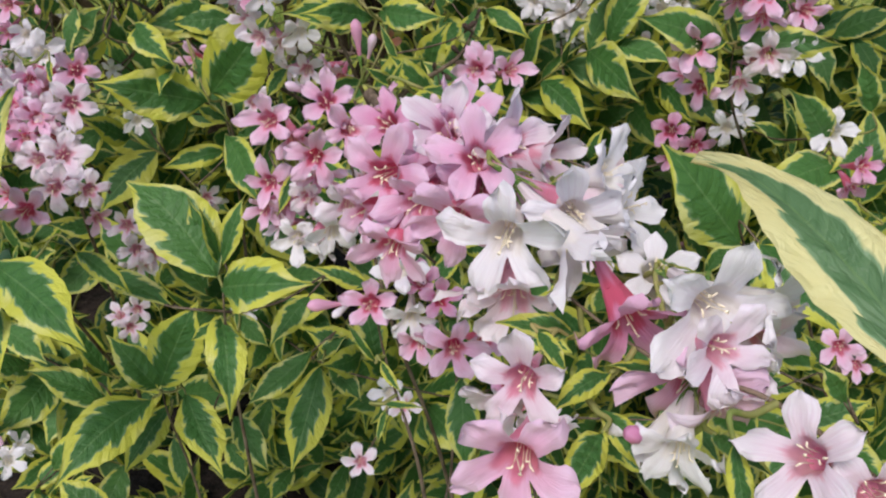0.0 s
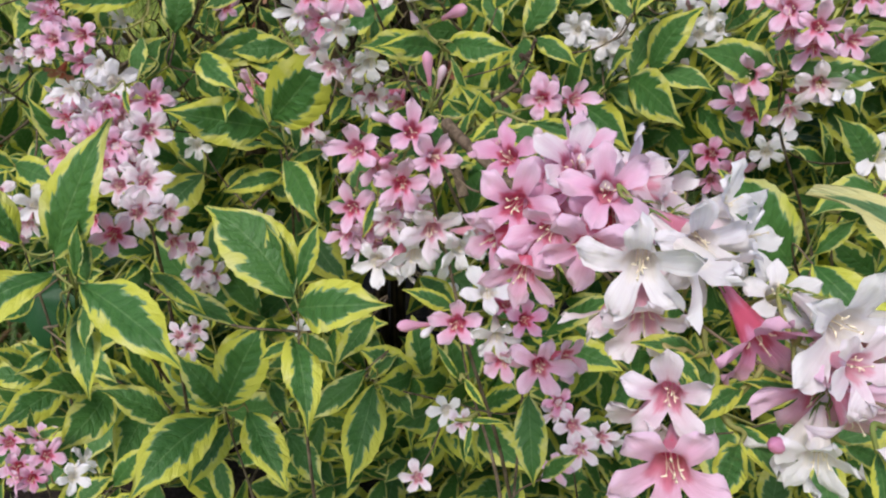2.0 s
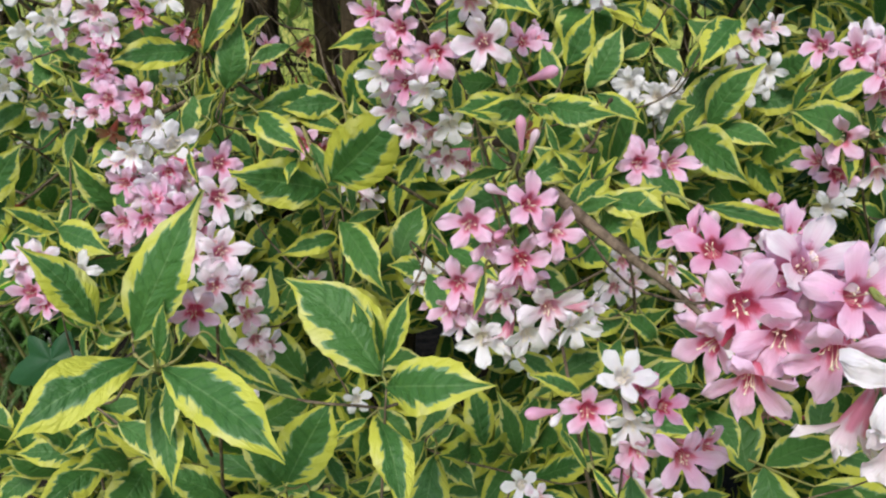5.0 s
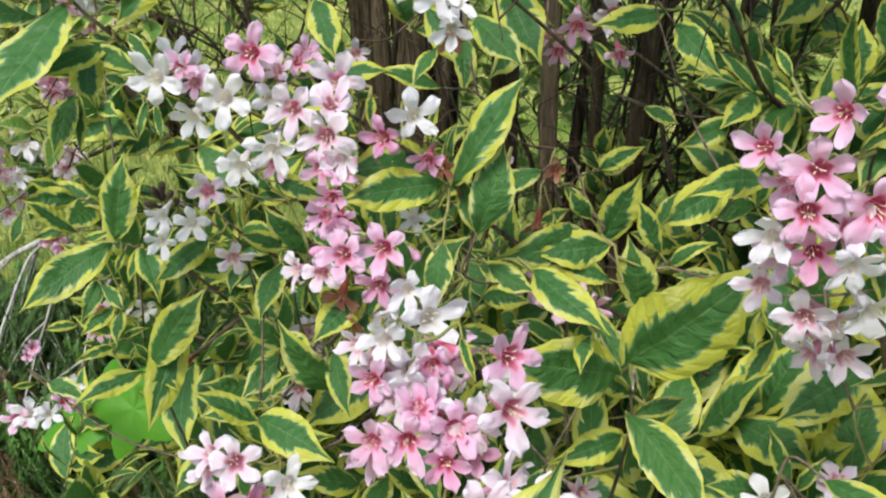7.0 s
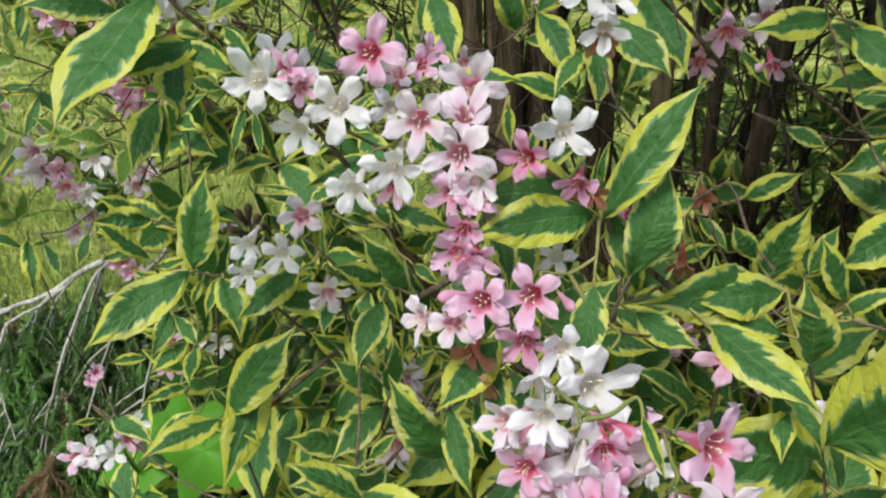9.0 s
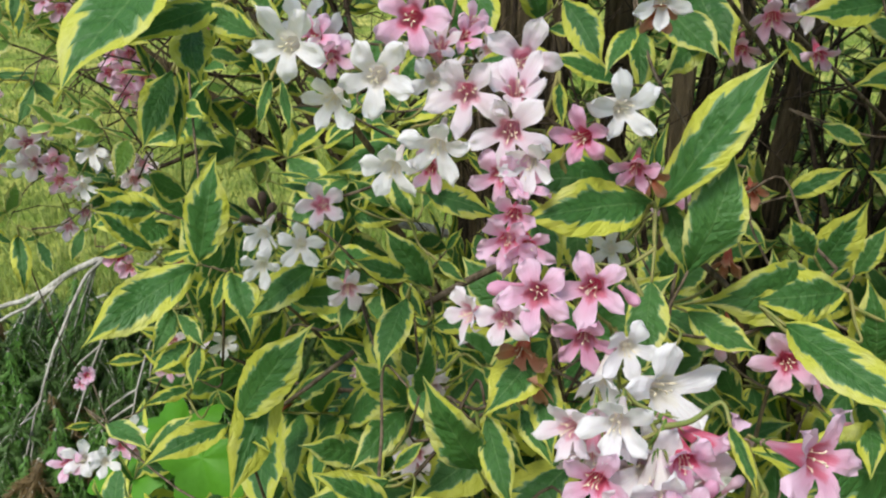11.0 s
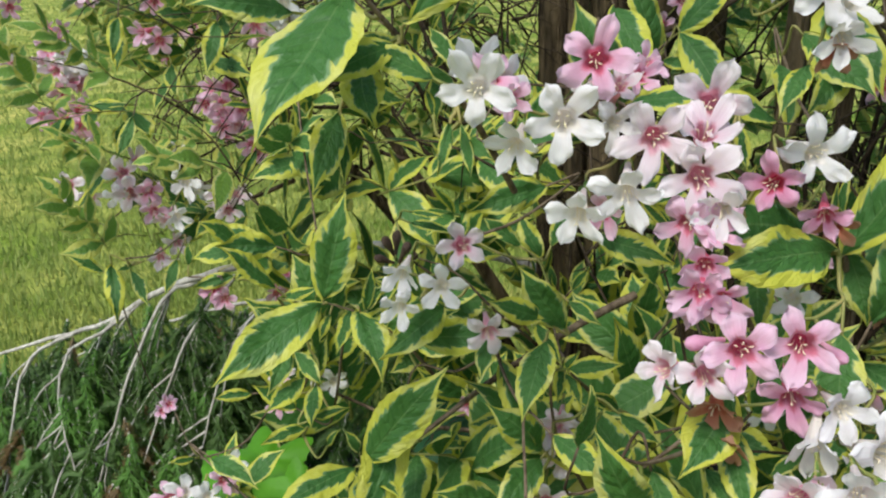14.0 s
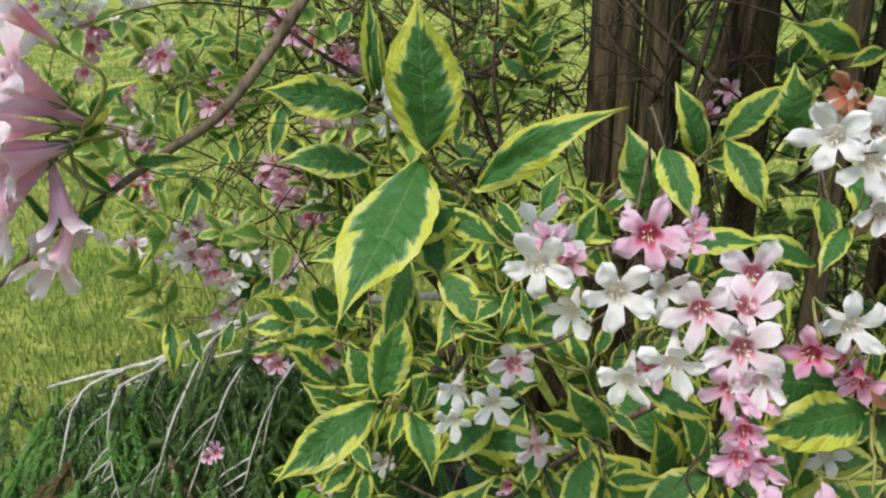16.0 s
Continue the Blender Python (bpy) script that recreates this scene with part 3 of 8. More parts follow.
b.flower(0.0327, 0.2564, 1.0066, -0.21, -0.98, 0.01, 0.0172, "pink", 1)
b.flower(0.0122, 0.2541, 1.0034, -0.35, -0.94, 0.00, 0.0164, "pink", 3)
b.flower(0.0342, 0.2712, 1.0115, -0.02, -0.98, 0.19, 0.0156, "pale", 2)
b.done()
b = Branch("leaf shoot hanging near the path with one large yellow-edged leaf", 0.003, (0.166, 0.114, 0.884), (0.151, 0.132, 0.954), (0.136, 0.144, 1.004))
b.leaf(0.1363, 0.1439, 1.0042, 0.0994, 0.2461, 1.0212, 0.25, -0.80, 0.70, 5, 0.42, CREAM)
b.done()
b = Branch("twig with a head of clear pink flowers", 0.0035, (0.028, 0.442, 0.588), (0.009, 0.427, 0.718), (-0.014, 0.418, 0.820), (-0.027, 0.431, 0.882), (-0.040, 0.454, 0.931), (-0.050, 0.464, 0.957))
b.flower(-0.0786, 0.4409, 0.9488, -0.18, -0.92, 0.34, 0.0161, "pink", 0)
b.flower(-0.0459, 0.4424, 0.9597, 0.13, -0.80, 0.59, 0.0169, "pink", 1)
b.flower(-0.0331, 0.4300, 0.9482, 0.34, -0.88, 0.32, 0.0154, "pink", 2)
b.flower(-0.0517, 0.4219, 0.9355, 0.08, -0.98, 0.19, 0.0161, "pink", 1)
b.flower(-0.0844, 0.4452, 0.9076, -0.12, -0.94, 0.30, 0.0150, "pink", 0)
b.bud(-0.0661, 0.4553, 0.9625, -0.78, -0.35, 0.52, 0.0096, "pale")
b.bud(-0.0625, 0.4422, 0.9405, -0.54, -0.84, 0.09, 0.0096, "pink")
b.flower(-0.0891, 0.4457, 0.8893, -0.20, -0.98, -0.01, 0.0131, "pink", 3)
b.flower(-0.0346, 0.4214, 0.9050, 0.14, -0.99, 0.01, 0.0186, "pale", 2)
b.flower(-0.0459, 0.4223, 0.8875, 0.15, -0.98, -0.09, 0.0169, "white", 1)
b.flower(-0.0704, 0.4370, 0.8742, -0.11, -0.98, 0.15, 0.0160, "white", 0)
b.flower(-0.0195, 0.4246, 0.8904, 0.31, -0.95, -0.00, 0.0141, "white", 2)
b.flower(-0.0596, 0.4325, 0.9050, -0.23, -0.97, -0.01, 0.0127, "pale", 3)
b.leaf(-0.0693, 0.4484, 0.9124, -0.0774, 0.4269, 0.8964, 0.32, -1.01, 0.60, 5, 0.54)
b.leaf(-0.0130, 0.4840, 0.9499, -0.0284, 0.4708, 0.9674, 0.28, -0.73, 0.53, 6, 0.54)
b.leaf(-0.0167, 0.4811, 0.9453, -0.0054, 0.4831, 0.9675, 0.25, -0.90, 0.73, 7, 0.45)
b.leaf(-0.0187, 0.4773, 0.9391, -0.0110, 0.4766, 0.9569, -0.14, -0.68, 0.76, 0, 0.81)
b.done()
b = Branch("side twig with pink and white flowers and buds", 0.003, (0.009, 0.342, 0.713), (0.001, 0.349, 0.783), (-0.014, 0.368, 0.834), (-0.020, 0.379, 0.864))
b.flower(-0.0209, 0.3695, 0.8764, -0.08, -0.85, 0.52, 0.0146, "pink", 0)
b.flower(0.0006, 0.3618, 0.8725, 0.03, -0.99, -0.10, 0.0148, "white", 1)
b.flower(-0.0045, 0.3693, 0.8987, 0.00, -0.58, 0.82, 0.0152, "white", 3)
b.flower(0.0160, 0.3632, 0.8839, 0.26, -0.78, 0.57, 0.0115, "deep", 3)
b.flower(0.0228, 0.3423, 0.8684, 0.04, -0.91, 0.42, 0.0168, "pink", 2)
b.flower(0.0037, 0.3591, 0.8582, -0.14, -0.99, -0.01, 0.0123, "pink", 3)
b.bud(-0.0486, 0.3687, 0.8762, -0.83, -0.46, 0.30, 0.0121, "pink")
b.bud(-0.0383, 0.3668, 0.8726, -0.60, -0.80, -0.04, 0.0081, "white")
b.leaf(-0.0227, 0.3821, 0.8780, -0.0499, 0.3788, 0.8930, 0.30, -0.61, 0.72, 3, 0.72)
b.leaf(-0.0201, 0.3616, 0.8439, -0.0341, 0.3647, 0.8689, -0.03, -0.95, 0.70, 4, 0.36)
b.leaf(-0.0168, 0.3616, 0.8438, -0.0055, 0.3456, 0.8362, -0.22, -0.85, 0.96, 5, 0.54)
b.leaf(-0.0138, 0.3422, 0.8308, 0.0070, 0.3340, 0.8359, -0.27, -0.64, 0.85, 6, 0.45)
b.leaf(-0.0138, 0.3405, 0.8280, -0.0172, 0.3240, 0.8201, -0.08, -0.55, 0.94, 7, 0.45)
b.leaf(0.0269, 0.4333, 0.7674, 0.0298, 0.4026, 0.7162, -0.15, -0.72, 1.05, 0, 0.90)
b.leaf(0.0372, 0.4185, 0.7036, 0.0599, 0.4127, 0.7317, -0.32, -0.45, 0.72, 1, 0.72)
b.done()
b = Branch("twig end with two pink flowers and rosy buds", 0.003, (0.062, 0.574, 0.767), (0.044, 0.556, 0.853), (0.018, 0.562, 0.904), (0.010, 0.572, 0.931))
b.flower(0.0374, 0.5392, 0.9388, -0.17, -0.93, 0.33, 0.0160, "pink", 0)
b.flower(0.0601, 0.5421, 0.9371, 0.32, -0.83, 0.45, 0.0152, "pink", 3)
b.bud(-0.0399, 0.5494, 0.9627, -0.07, 0.07, 1.00, 0.0136, "pink")
b.bud(-0.0302, 0.5506, 0.9545, 0.26, -0.12, 0.96, 0.0104, "pale")
b.bud(0.0369, 0.3609, 0.9958, 0.12, -0.02, 0.99, 0.0104, "pale")
b.bud(0.0162, 0.3408, 1.0019, -0.17, -0.02, 0.99, 0.0086, "pale")
b.bud(-0.0495, 0.5833, 0.9806, 0.22, -0.96, -0.16, 0.0102, "pale")
b.leaf(0.0089, 0.5477, 0.9192, -0.0191, 0.5414, 0.9485, 0.13, -0.74, 0.39, 3, 0.72)
b.leaf(0.0172, 0.5499, 0.9225, -0.0118, 0.5209, 0.9143, 0.13, -0.98, 0.70, 4, 0.72)
b.leaf(-0.0225, 0.5561, 0.9732, 0.0167, 0.5251, 0.9783, -0.26, -1.18, 0.41, 5, 0.81)
b.leaf(-0.0322, 0.5724, 0.9618, -0.0721, 0.5344, 0.9778, 0.31, -1.10, 0.71, 6, 0.81)
b.leaf(0.0082, 0.5252, 0.9206, 0.0488, 0.4941, 0.9256, 0.16, -0.67, 0.59, 7, 0.90)
b.leaf(-0.0133, 0.5467, 0.9377, -0.0247, 0.5516, 0.9657, -0.06, -0.92, 0.75, 0, 0.45)
b.leaf(0.0110, 0.3435, 1.0066, 0.0491, 0.3293, 1.0009, -0.30, -0.77, 0.83, 1, 0.45)
b.leaf(-0.0039, 0.5210, 0.9141, 0.0192, 0.5069, 0.9287, 0.16, -1.15, 0.90, 2, 0.81)
b.done()
b = Branch("branch with a long hanging head of pale and pink flowers", 0.004, (-0.316, 0.684, 0.518), (-0.288, 0.632, 0.682), (-0.260, 0.567, 0.806), (-0.263, 0.571, 0.851), (-0.287, 0.628, 0.870), (-0.306, 0.673, 0.897))
b.flower(-0.2895, 0.6289, 0.9200, 0.37, -0.88, 0.29, 0.0194, "white", 0)
b.flower(-0.2453, 0.5852, 0.9234, 0.46, -0.82, 0.33, 0.0174, "pink", 2)
b.flower(-0.2446, 0.5638, 0.9071, 0.46, -0.84, 0.27, 0.0180, "pale", 1)
b.flower(-0.2961, 0.5977, 0.9073, 0.08, -0.95, 0.29, 0.0179, "white", 1)
b.flower(-0.3161, 0.6157, 0.9088, -0.18, -0.94, 0.27, 0.0146, "pale", 3)
b.flower(-0.2803, 0.6020, 0.9041, 0.35, -0.92, 0.18, 0.0153, "pale", 3)
b.flower(-0.2721, 0.5628, 0.8968, 0.28, -0.91, 0.32, 0.0147, "pink", 1)
b.flower(-0.2337, 0.5115, 0.8935, 0.43, -0.80, 0.41, 0.0177, "pale", 0)
b.flower(-0.2571, 0.5211, 0.8852, 0.18, -0.91, 0.37, 0.0148, "pale", 2)
b.flower(-0.2370, 0.4944, 0.8788, 0.36, -0.86, 0.37, 0.0167, "pale", 1)
b.flower(-0.2422, 0.4631, 0.8794, 0.27, -0.93, 0.26, 0.0163, "pink", 0)
b.flower(-0.2182, 0.5023, 0.8719, 0.62, -0.75, 0.21, 0.0129, "pale", 2)
b.flower(-0.2755, 0.5465, 0.8892, -0.06, -0.97, 0.24, 0.0119, "deep", 3)
b.flower(-0.2717, 0.4999, 0.8698, -0.20, -0.94, 0.28, 0.0121, "pink", 3)
b.flower(-0.3009, 0.5857, 0.8972, -0.21, -0.98, 0.07, 0.0133, "pale", 3)
b.flower(-0.2641, 0.5656, 0.8818, 0.44, -0.84, 0.31, 0.0114, "deep", 3)
b.flower(-0.2221, 0.5099, 0.8459, 0.59, -0.81, -0.05, 0.0092, "pink", 3)
b.done()
b = Branch("leafy shoot with large green and yellow leaves", 0.0035, (-0.300, 0.620, 0.620), (-0.290, 0.540, 0.760), (-0.282, 0.470, 0.835), (-0.274, 0.440, 0.864), (-0.275, 0.446, 0.878))
b.leaf(-0.2722, 0.4401, 0.8772, -0.2272, 0.4608, 0.9583, 0.20, -0.89, 0.74, 0, 0.85)
b.leaf(-0.2560, 0.4317, 0.8626, -0.1815, 0.3712, 0.8467, 0.59, -0.83, 1.03, 1, 0.81)
b.leaf(-0.2566, 0.4409, 0.8585, -0.2721, 0.4740, 0.8850, 0.44, -0.87, 0.64, 2, 0.72)
b.leaf(-0.2629, 0.4372, 0.8429, -0.2495, 0.3915, 0.8053, 0.24, -0.93, 0.64, 3, 0.72)
b.leaf(-0.2925, 0.4420, 0.8860, -0.3217, 0.4377, 0.9393, 0.45, -0.52, 0.59, 5, 0.81)
b.leaf(-0.2628, 0.4151, 0.8801, -0.3150, 0.3641, 0.8676, 0.09, -0.45, 0.90, 6, 0.99)
b.leaf(-0.2578, 0.4315, 0.8685, -0.2502, 0.4391, 0.9038, 0.19, -0.91, 0.88, 7, 0.54)
b.leaf(-0.2672, 0.4244, 0.8552, -0.2675, 0.4156, 0.8391, 0.43, -0.74, 0.85, 0, 0.72)
b.leaf(-0.2543, 0.4348, 0.8539, -0.2485, 0.4004, 0.8330, 0.00, -0.50, 0.66, 1, 0.72)
b.leaf(-0.2409, 0.5072, 0.8203, -0.2049, 0.4922, 0.7946, 0.15, -0.59, 0.68, 2, 0.72)
b.done()
b = Branch("leafy shoot with broad yellow-margined leaves", 0.0035, (-0.144, 0.494, 0.525), (-0.138, 0.474, 0.686), (-0.132, 0.462, 0.782), (-0.129, 0.463, 0.822))
b.leaf(-0.1323, 0.4656, 0.8270, -0.1923, 0.5044, 0.8744, 0.37, -0.58, 0.84, 5, 1.12)
b.leaf(-0.1284, 0.4621, 0.8211, -0.0637, 0.4274, 0.8482, 0.30, -1.01, 0.79, 6, 1.08)
b.leaf(-0.1311, 0.4738, 0.8309, -0.1134, 0.4930, 0.8719, 0.01, -0.65, 0.67, 7, 0.68)
b.leaf(-0.1383, 0.4769, 0.8265, -0.1501, 0.4911, 0.8701, 0.20, -0.56, 0.96, 0, 0.72)
b.leaf(-0.1318, 0.4769, 0.8264, -0.1377, 0.4720, 0.8767, 0.46, -0.85, 0.77, 1, 0.45)
b.leaf(-0.1357, 0.4671, 0.7908, -0.1201, 0.4033, 0.7619, 0.31, -0.75, 0.78, 2, 0.81)
b.leaf(-0.1373, 0.5011, 0.7698, -0.1137, 0.4893, 0.7493, 0.13, -0.95, 0.80, 3, 0.90)
b.leaf(-0.0869, 0.5244, 0.7678, -0.1115, 0.4893, 0.7492, 0.39, -0.54, 0.93, 4, 0.99)
b.leaf(-0.1462, 0.4976, 0.7644, -0.1683, 0.4907, 0.7537, 0.22, -0.85, 0.64, 5, 0.81)
b.leaf(-0.2536, 0.5628, 0.7604, -0.1939, 0.5344, 0.7498, 0.17, -0.63, 1.00, 6, 0.81)
b.leaf(-0.2457, 0.5817, 0.7528, -0.2680, 0.5615, 0.7587, 0.25, -0.63, 0.94, 7, 0.81)
b.done()
b = Branch("low leafy shoot among the shrub's foliage", 0.0035, (-0.207, 0.526, 0.445), (-0.205, 0.520, 0.571), (-0.213, 0.520, 0.649), (-0.215, 0.524, 0.675))
b.leaf(-0.2151, 0.5170, 0.6829, -0.2448, 0.5226, 0.7320, 0.40, -0.64, 1.01, 2, 1.08)
b.leaf(-0.2132, 0.5175, 0.6837, -0.1719, 0.5287, 0.7589, 0.18, -0.64, 0.75, 3, 0.99)
b.leaf(-0.2606, 0.5215, 0.6629, -0.3137, 0.5153, 0.7032, 0.35, -0.55, 0.97, 4, 0.99)
b.leaf(-0.2201, 0.5126, 0.6757, -0.2674, 0.4346, 0.6643, 0.21, -0.44, 1.00, 5, 0.99)
b.leaf(-0.1959, 0.5222, 0.6714, -0.1560, 0.4611, 0.6459, 0.27, -0.94, 0.96, 6, 0.99)
b.leaf(-0.2161, 0.5325, 0.6504, -0.2486, 0.4969, 0.6120, 0.15, -0.59, 0.91, 7, 0.90)
b.leaf(-0.0978, 0.5889, 0.6426, -0.1180, 0.5204, 0.5879, 0.29, -0.64, 1.09, 0, 0.99)
b.leaf(-0.1061, 0.5957, 0.6542, -0.1582, 0.5557, 0.6287, 0.07, -0.66, 1.03, 1, 0.90)
b.leaf(-0.1043, 0.6078, 0.6356, -0.0767, 0.6193, 0.6535, 0.27, -0.84, 1.06, 2, 0.90)
b.leaf(-0.0935, 0.6051, 0.6306, -0.0628, 0.5736, 0.6158, 0.28, -0.64, 1.16, 3, 0.90)
b.leaf(-0.1814, 0.5792, 0.5909, -0.1462, 0.5401, 0.5634, 0.42, -0.68, 0.97, 4, 0.99)
b.leaf(-0.1876, 0.5737, 0.6596, -0.1684, 0.5429, 0.6464, 0.04, -0.55, 1.13, 5, 0.90)
b.leaf(-0.2081, 0.5608, 0.6777, -0.1806, 0.5532, 0.6836, 0.23, -0.64, 0.99, 6, 0.90)
b.leaf(-0.1519, 0.6028, 0.5902, -0.1713, 0.5568, 0.5534, 0.30, -0.87, 1.09, 7, 0.90)
b.leaf(-0.3289, 0.5246, 0.5834, -0.2898, 0.5289, 0.6280, 0.40, -0.56, 0.88, 0, 0.81)
b.leaf(-0.3403, 0.5412, 0.7278, -0.2944, 0.5114, 0.7154, 0.46, -0.57, 0.90, 1, 0.90)
b.leaf(-0.3643, 0.5543, 0.7117, -0.3837, 0.5286, 0.7085, 0.56, -0.94, 0.64, 2, 0.90)
b.leaf(-0.3081, 0.4632, 0.8298, -0.3214, 0.4389, 0.8286, 0.43, -0.64, 0.62, 3, 0.90)
b.leaf(-0.2990, 0.5523, 0.6671, -0.3391, 0.5598, 0.6810, 0.47, -0.63, 0.62, 4, 0.90)
b.done()
b = Branch("upright leafy shoot with large leaves in the middle of the shrub", 0.004, (-0.201, 0.747, 0.561), (-0.185, 0.717, 0.703), (-0.173, 0.688, 0.810), (-0.177, 0.687, 0.856))
b.leaf(-0.1799, 0.6754, 0.8670, -0.1179, 0.6507, 0.9400, 0.17, -1.06, 0.38, 7, 1.17)
b.leaf(-0.1841, 0.6717, 0.8610, -0.2532, 0.6316, 0.8941, 0.08, -0.98, 0.47, 0, 1.12)
b.leaf(-0.1758, 0.6847, 0.8241, -0.1367, 0.6122, 0.7992, 0.03, -1.11, 0.70, 1, 0.81)
b.leaf(-0.1792, 0.6774, 0.8121, -0.2241, 0.6521, 0.8106, 0.18, -0.80, 0.75, 2, 0.90)
b.leaf(-0.1730, 0.6909, 0.8344, -0.1991, 0.6883, 0.8504, 0.09, -0.68, 0.40, 3, 0.90)
b.leaf(-0.2058, 0.6694, 0.8968, -0.2090, 0.6373, 0.8824, 0.21, -1.01, 0.57, 4, 0.81)
b.leaf(-0.2347, 0.6844, 0.9228, -0.1945, 0.6401, 0.9059, 0.07, -0.73, 0.52, 5, 0.81)
b.leaf(-0.1700, 0.6932, 0.8186, -0.1380, 0.6989, 0.8269, -0.06, -0.83, 0.47, 6, 0.81)
b.leaf(-0.1984, 0.7097, 0.8859, -0.1734, 0.6832, 0.8409, 0.25, -0.98, 0.68, 7, 0.72)
b.flower(-0.2122, 0.7569, 0.8666, -0.22, -0.92, 0.33, 0.0184, "pink", 0)
b.leaf(-0.1652, 0.6896, 0.8319, -0.1693, 0.7151, 0.8549, 0.43, -0.73, 0.61, 0, 0.72)
b.done()
b = Branch("leafy twig with broad variegated leaves", 0.004, (-0.202, 0.838, 0.673), (-0.209, 0.813, 0.787), (-0.201, 0.794, 0.871), (-0.184, 0.792, 0.906))
b.leaf(-0.1806, 0.7859, 0.8955, -0.2326, 0.7634, 0.8988, 0.39, -0.85, 0.50, 3, 0.99)
b.leaf(-0.1810, 0.7736, 0.8750, -0.2255, 0.7694, 0.8891, 0.04, -0.87, 0.62, 4, 0.90)
b.leaf(-0.2941, 0.7522, 0.9601, -0.3536, 0.7218, 0.9701, 0.61, -0.65, 0.55, 5, 1.08)
b.leaf(-0.2699, 0.7326, 0.9267, -0.2531, 0.7437, 0.9833, 0.23, -0.71, 0.25, 6, 1.08)
b.leaf(-0.3171, 0.7326, 0.8896, -0.2767, 0.7310, 0.9242, 0.14, -0.85, 0.62, 7, 0.99)
b.leaf(-0.2277, 0.8319, 0.9349, -0.2649, 0.8130, 0.9242, 0.07, -0.86, 0.72, 0, 0.90)
b.leaf(-0.1456, 0.7839, 0.8907, -0.1634, 0.7841, 0.9306, 0.11, -0.97, 0.41, 1, 0.90)
b.leaf(-0.3482, 0.7827, 0.9353, -0.3353, 0.7439, 0.9092, 0.27, -0.64, 0.47, 2, 0.90)
b.leaf(-0.3999, 0.7133, 0.8608, -0.3947, 0.7109, 0.8953, 0.68, -0.62, 0.63, 3, 0.90)
b.leaf(0.0415, 0.7536, 0.9109, 0.0369, 0.7120, 0.8807, -0.18, -0.69, 0.59, 4, 0.99)
b.leaf(0.0432, 0.7564, 0.9154, 0.0708, 0.7656, 0.9685, -0.12, -1.05, 0.78, 5, 0.99)
b.leaf(0.0511, 0.7537, 0.9107, 0.0874, 0.7220, 0.8954, -0.10, -1.05, 0.57, 6, 0.90)
b.leaf(0.0211, 0.7757, 0.9096, 0.0055, 0.7966, 0.9449, -0.22, -0.89, 0.51, 7, 0.90)
b.leaf(0.1522, 0.7949, 0.9365, 0.1621, 0.7915, 0.9692, -0.30, -0.80, 0.67, 0, 0.99)
b.leaf(0.1493, 0.8161, 0.9136, 0.1674, 0.8207, 0.9400, -0.44, -0.93, 0.41, 1, 0.90)
b.done()
b = Branch("twig with small pure white flowers deeper in the shrub", 0.0035, (0.249, 0.971, 0.586), (0.208, 0.935, 0.721), (0.180, 0.902, 0.822), (0.183, 0.905, 0.867))
b.flower(0.1785, 0.8250, 0.8886, -0.20, -0.96, 0.22, 0.0196, "white", 0)
b.flower(0.1723, 0.8113, 0.8660, -0.09, -0.99, 0.06, 0.0196, "white", 2)
b.flower(0.1280, 0.8299, 0.8792, -0.33, -0.92, 0.22, 0.0187, "white", 0)
b.flower(0.1395, 0.8252, 0.8709, -0.06, -1.00, 0.05, 0.0175, "white", 1)
b.flower(0.1020, 0.8378, 0.8933, -0.39, -0.90, 0.20, 0.0175, "white", 2)
b.flower(0.2061, 0.8610, 0.8890, -0.02, -0.95, 0.30, 0.0203, "white", 0)
b.flower(0.2338, 0.8748, 0.8722, -0.04, -0.98, 0.22, 0.0195, "white", 1)
b.flower(0.2070, 0.8357, 0.8470, -0.02, -1.00, 0.06, 0.0167, "pale", 2)
b.flower(0.1600, 0.8112, 0.8469, -0.26, -0.96, 0.08, 0.0175, "pale", 2)
b.flower(0.2593, 0.8879, 0.8736, 0.05, -0.95, 0.30, 0.0160, "white", 2)
b.flower(0.2156, 0.8783, 0.9174, -0.23, -0.94, 0.26, 0.0179, "white", 1)
b.leaf(0.1183, 0.8518, 0.7803, 0.2006, 0.8493, 0.8117, 0.05, -0.76, 0.51, 7, 0.99)
b.leaf(0.1681, 0.8909, 0.7851, 0.1280, 0.8879, 0.8010, -0.28, -1.09, 0.88, 0, 0.90)
b.leaf(0.2327, 0.8813, 0.7667, 0.2690, 0.8410, 0.7564, -0.36, -0.82, 0.64, 1, 0.90)
b.leaf(0.1977, 0.8961, 0.7538, 0.2361, 0.8556, 0.7432, -0.14, -0.83, 0.79, 2, 0.99)
b.done()
b = Branch("branch with rose and pale flowers over a pair of leaves", 0.004, (0.333, 0.672, 0.667), (0.278, 0.640, 0.790), (0.232, 0.612, 0.881), (0.225, 0.611, 0.929))
b.flower(0.1942, 0.5968, 0.9937, -0.48, -0.77, 0.42, 0.0164, "pink", 0)
b.flower(0.2125, 0.5906, 0.9827, -0.41, -0.87, 0.27, 0.0173, "pink", 1)
b.flower(0.2309, 0.5795, 0.9732, -0.25, -0.95, 0.21, 0.0171, "pink", 2)
b.flower(0.1738, 0.6088, 0.9950, -0.59, -0.78, 0.23, 0.0150, "pink", 3)
b.flower(0.2156, 0.6102, 0.9958, -0.33, -0.78, 0.54, 0.0150, "pale", 1)
b.flower(0.2406, 0.6083, 0.9916, -0.15, -0.80, 0.58, 0.0142, "pale", 2)
b.flower(0.1888, 0.5803, 0.9374, -0.35, -0.93, 0.07, 0.0185, "pink", 0)
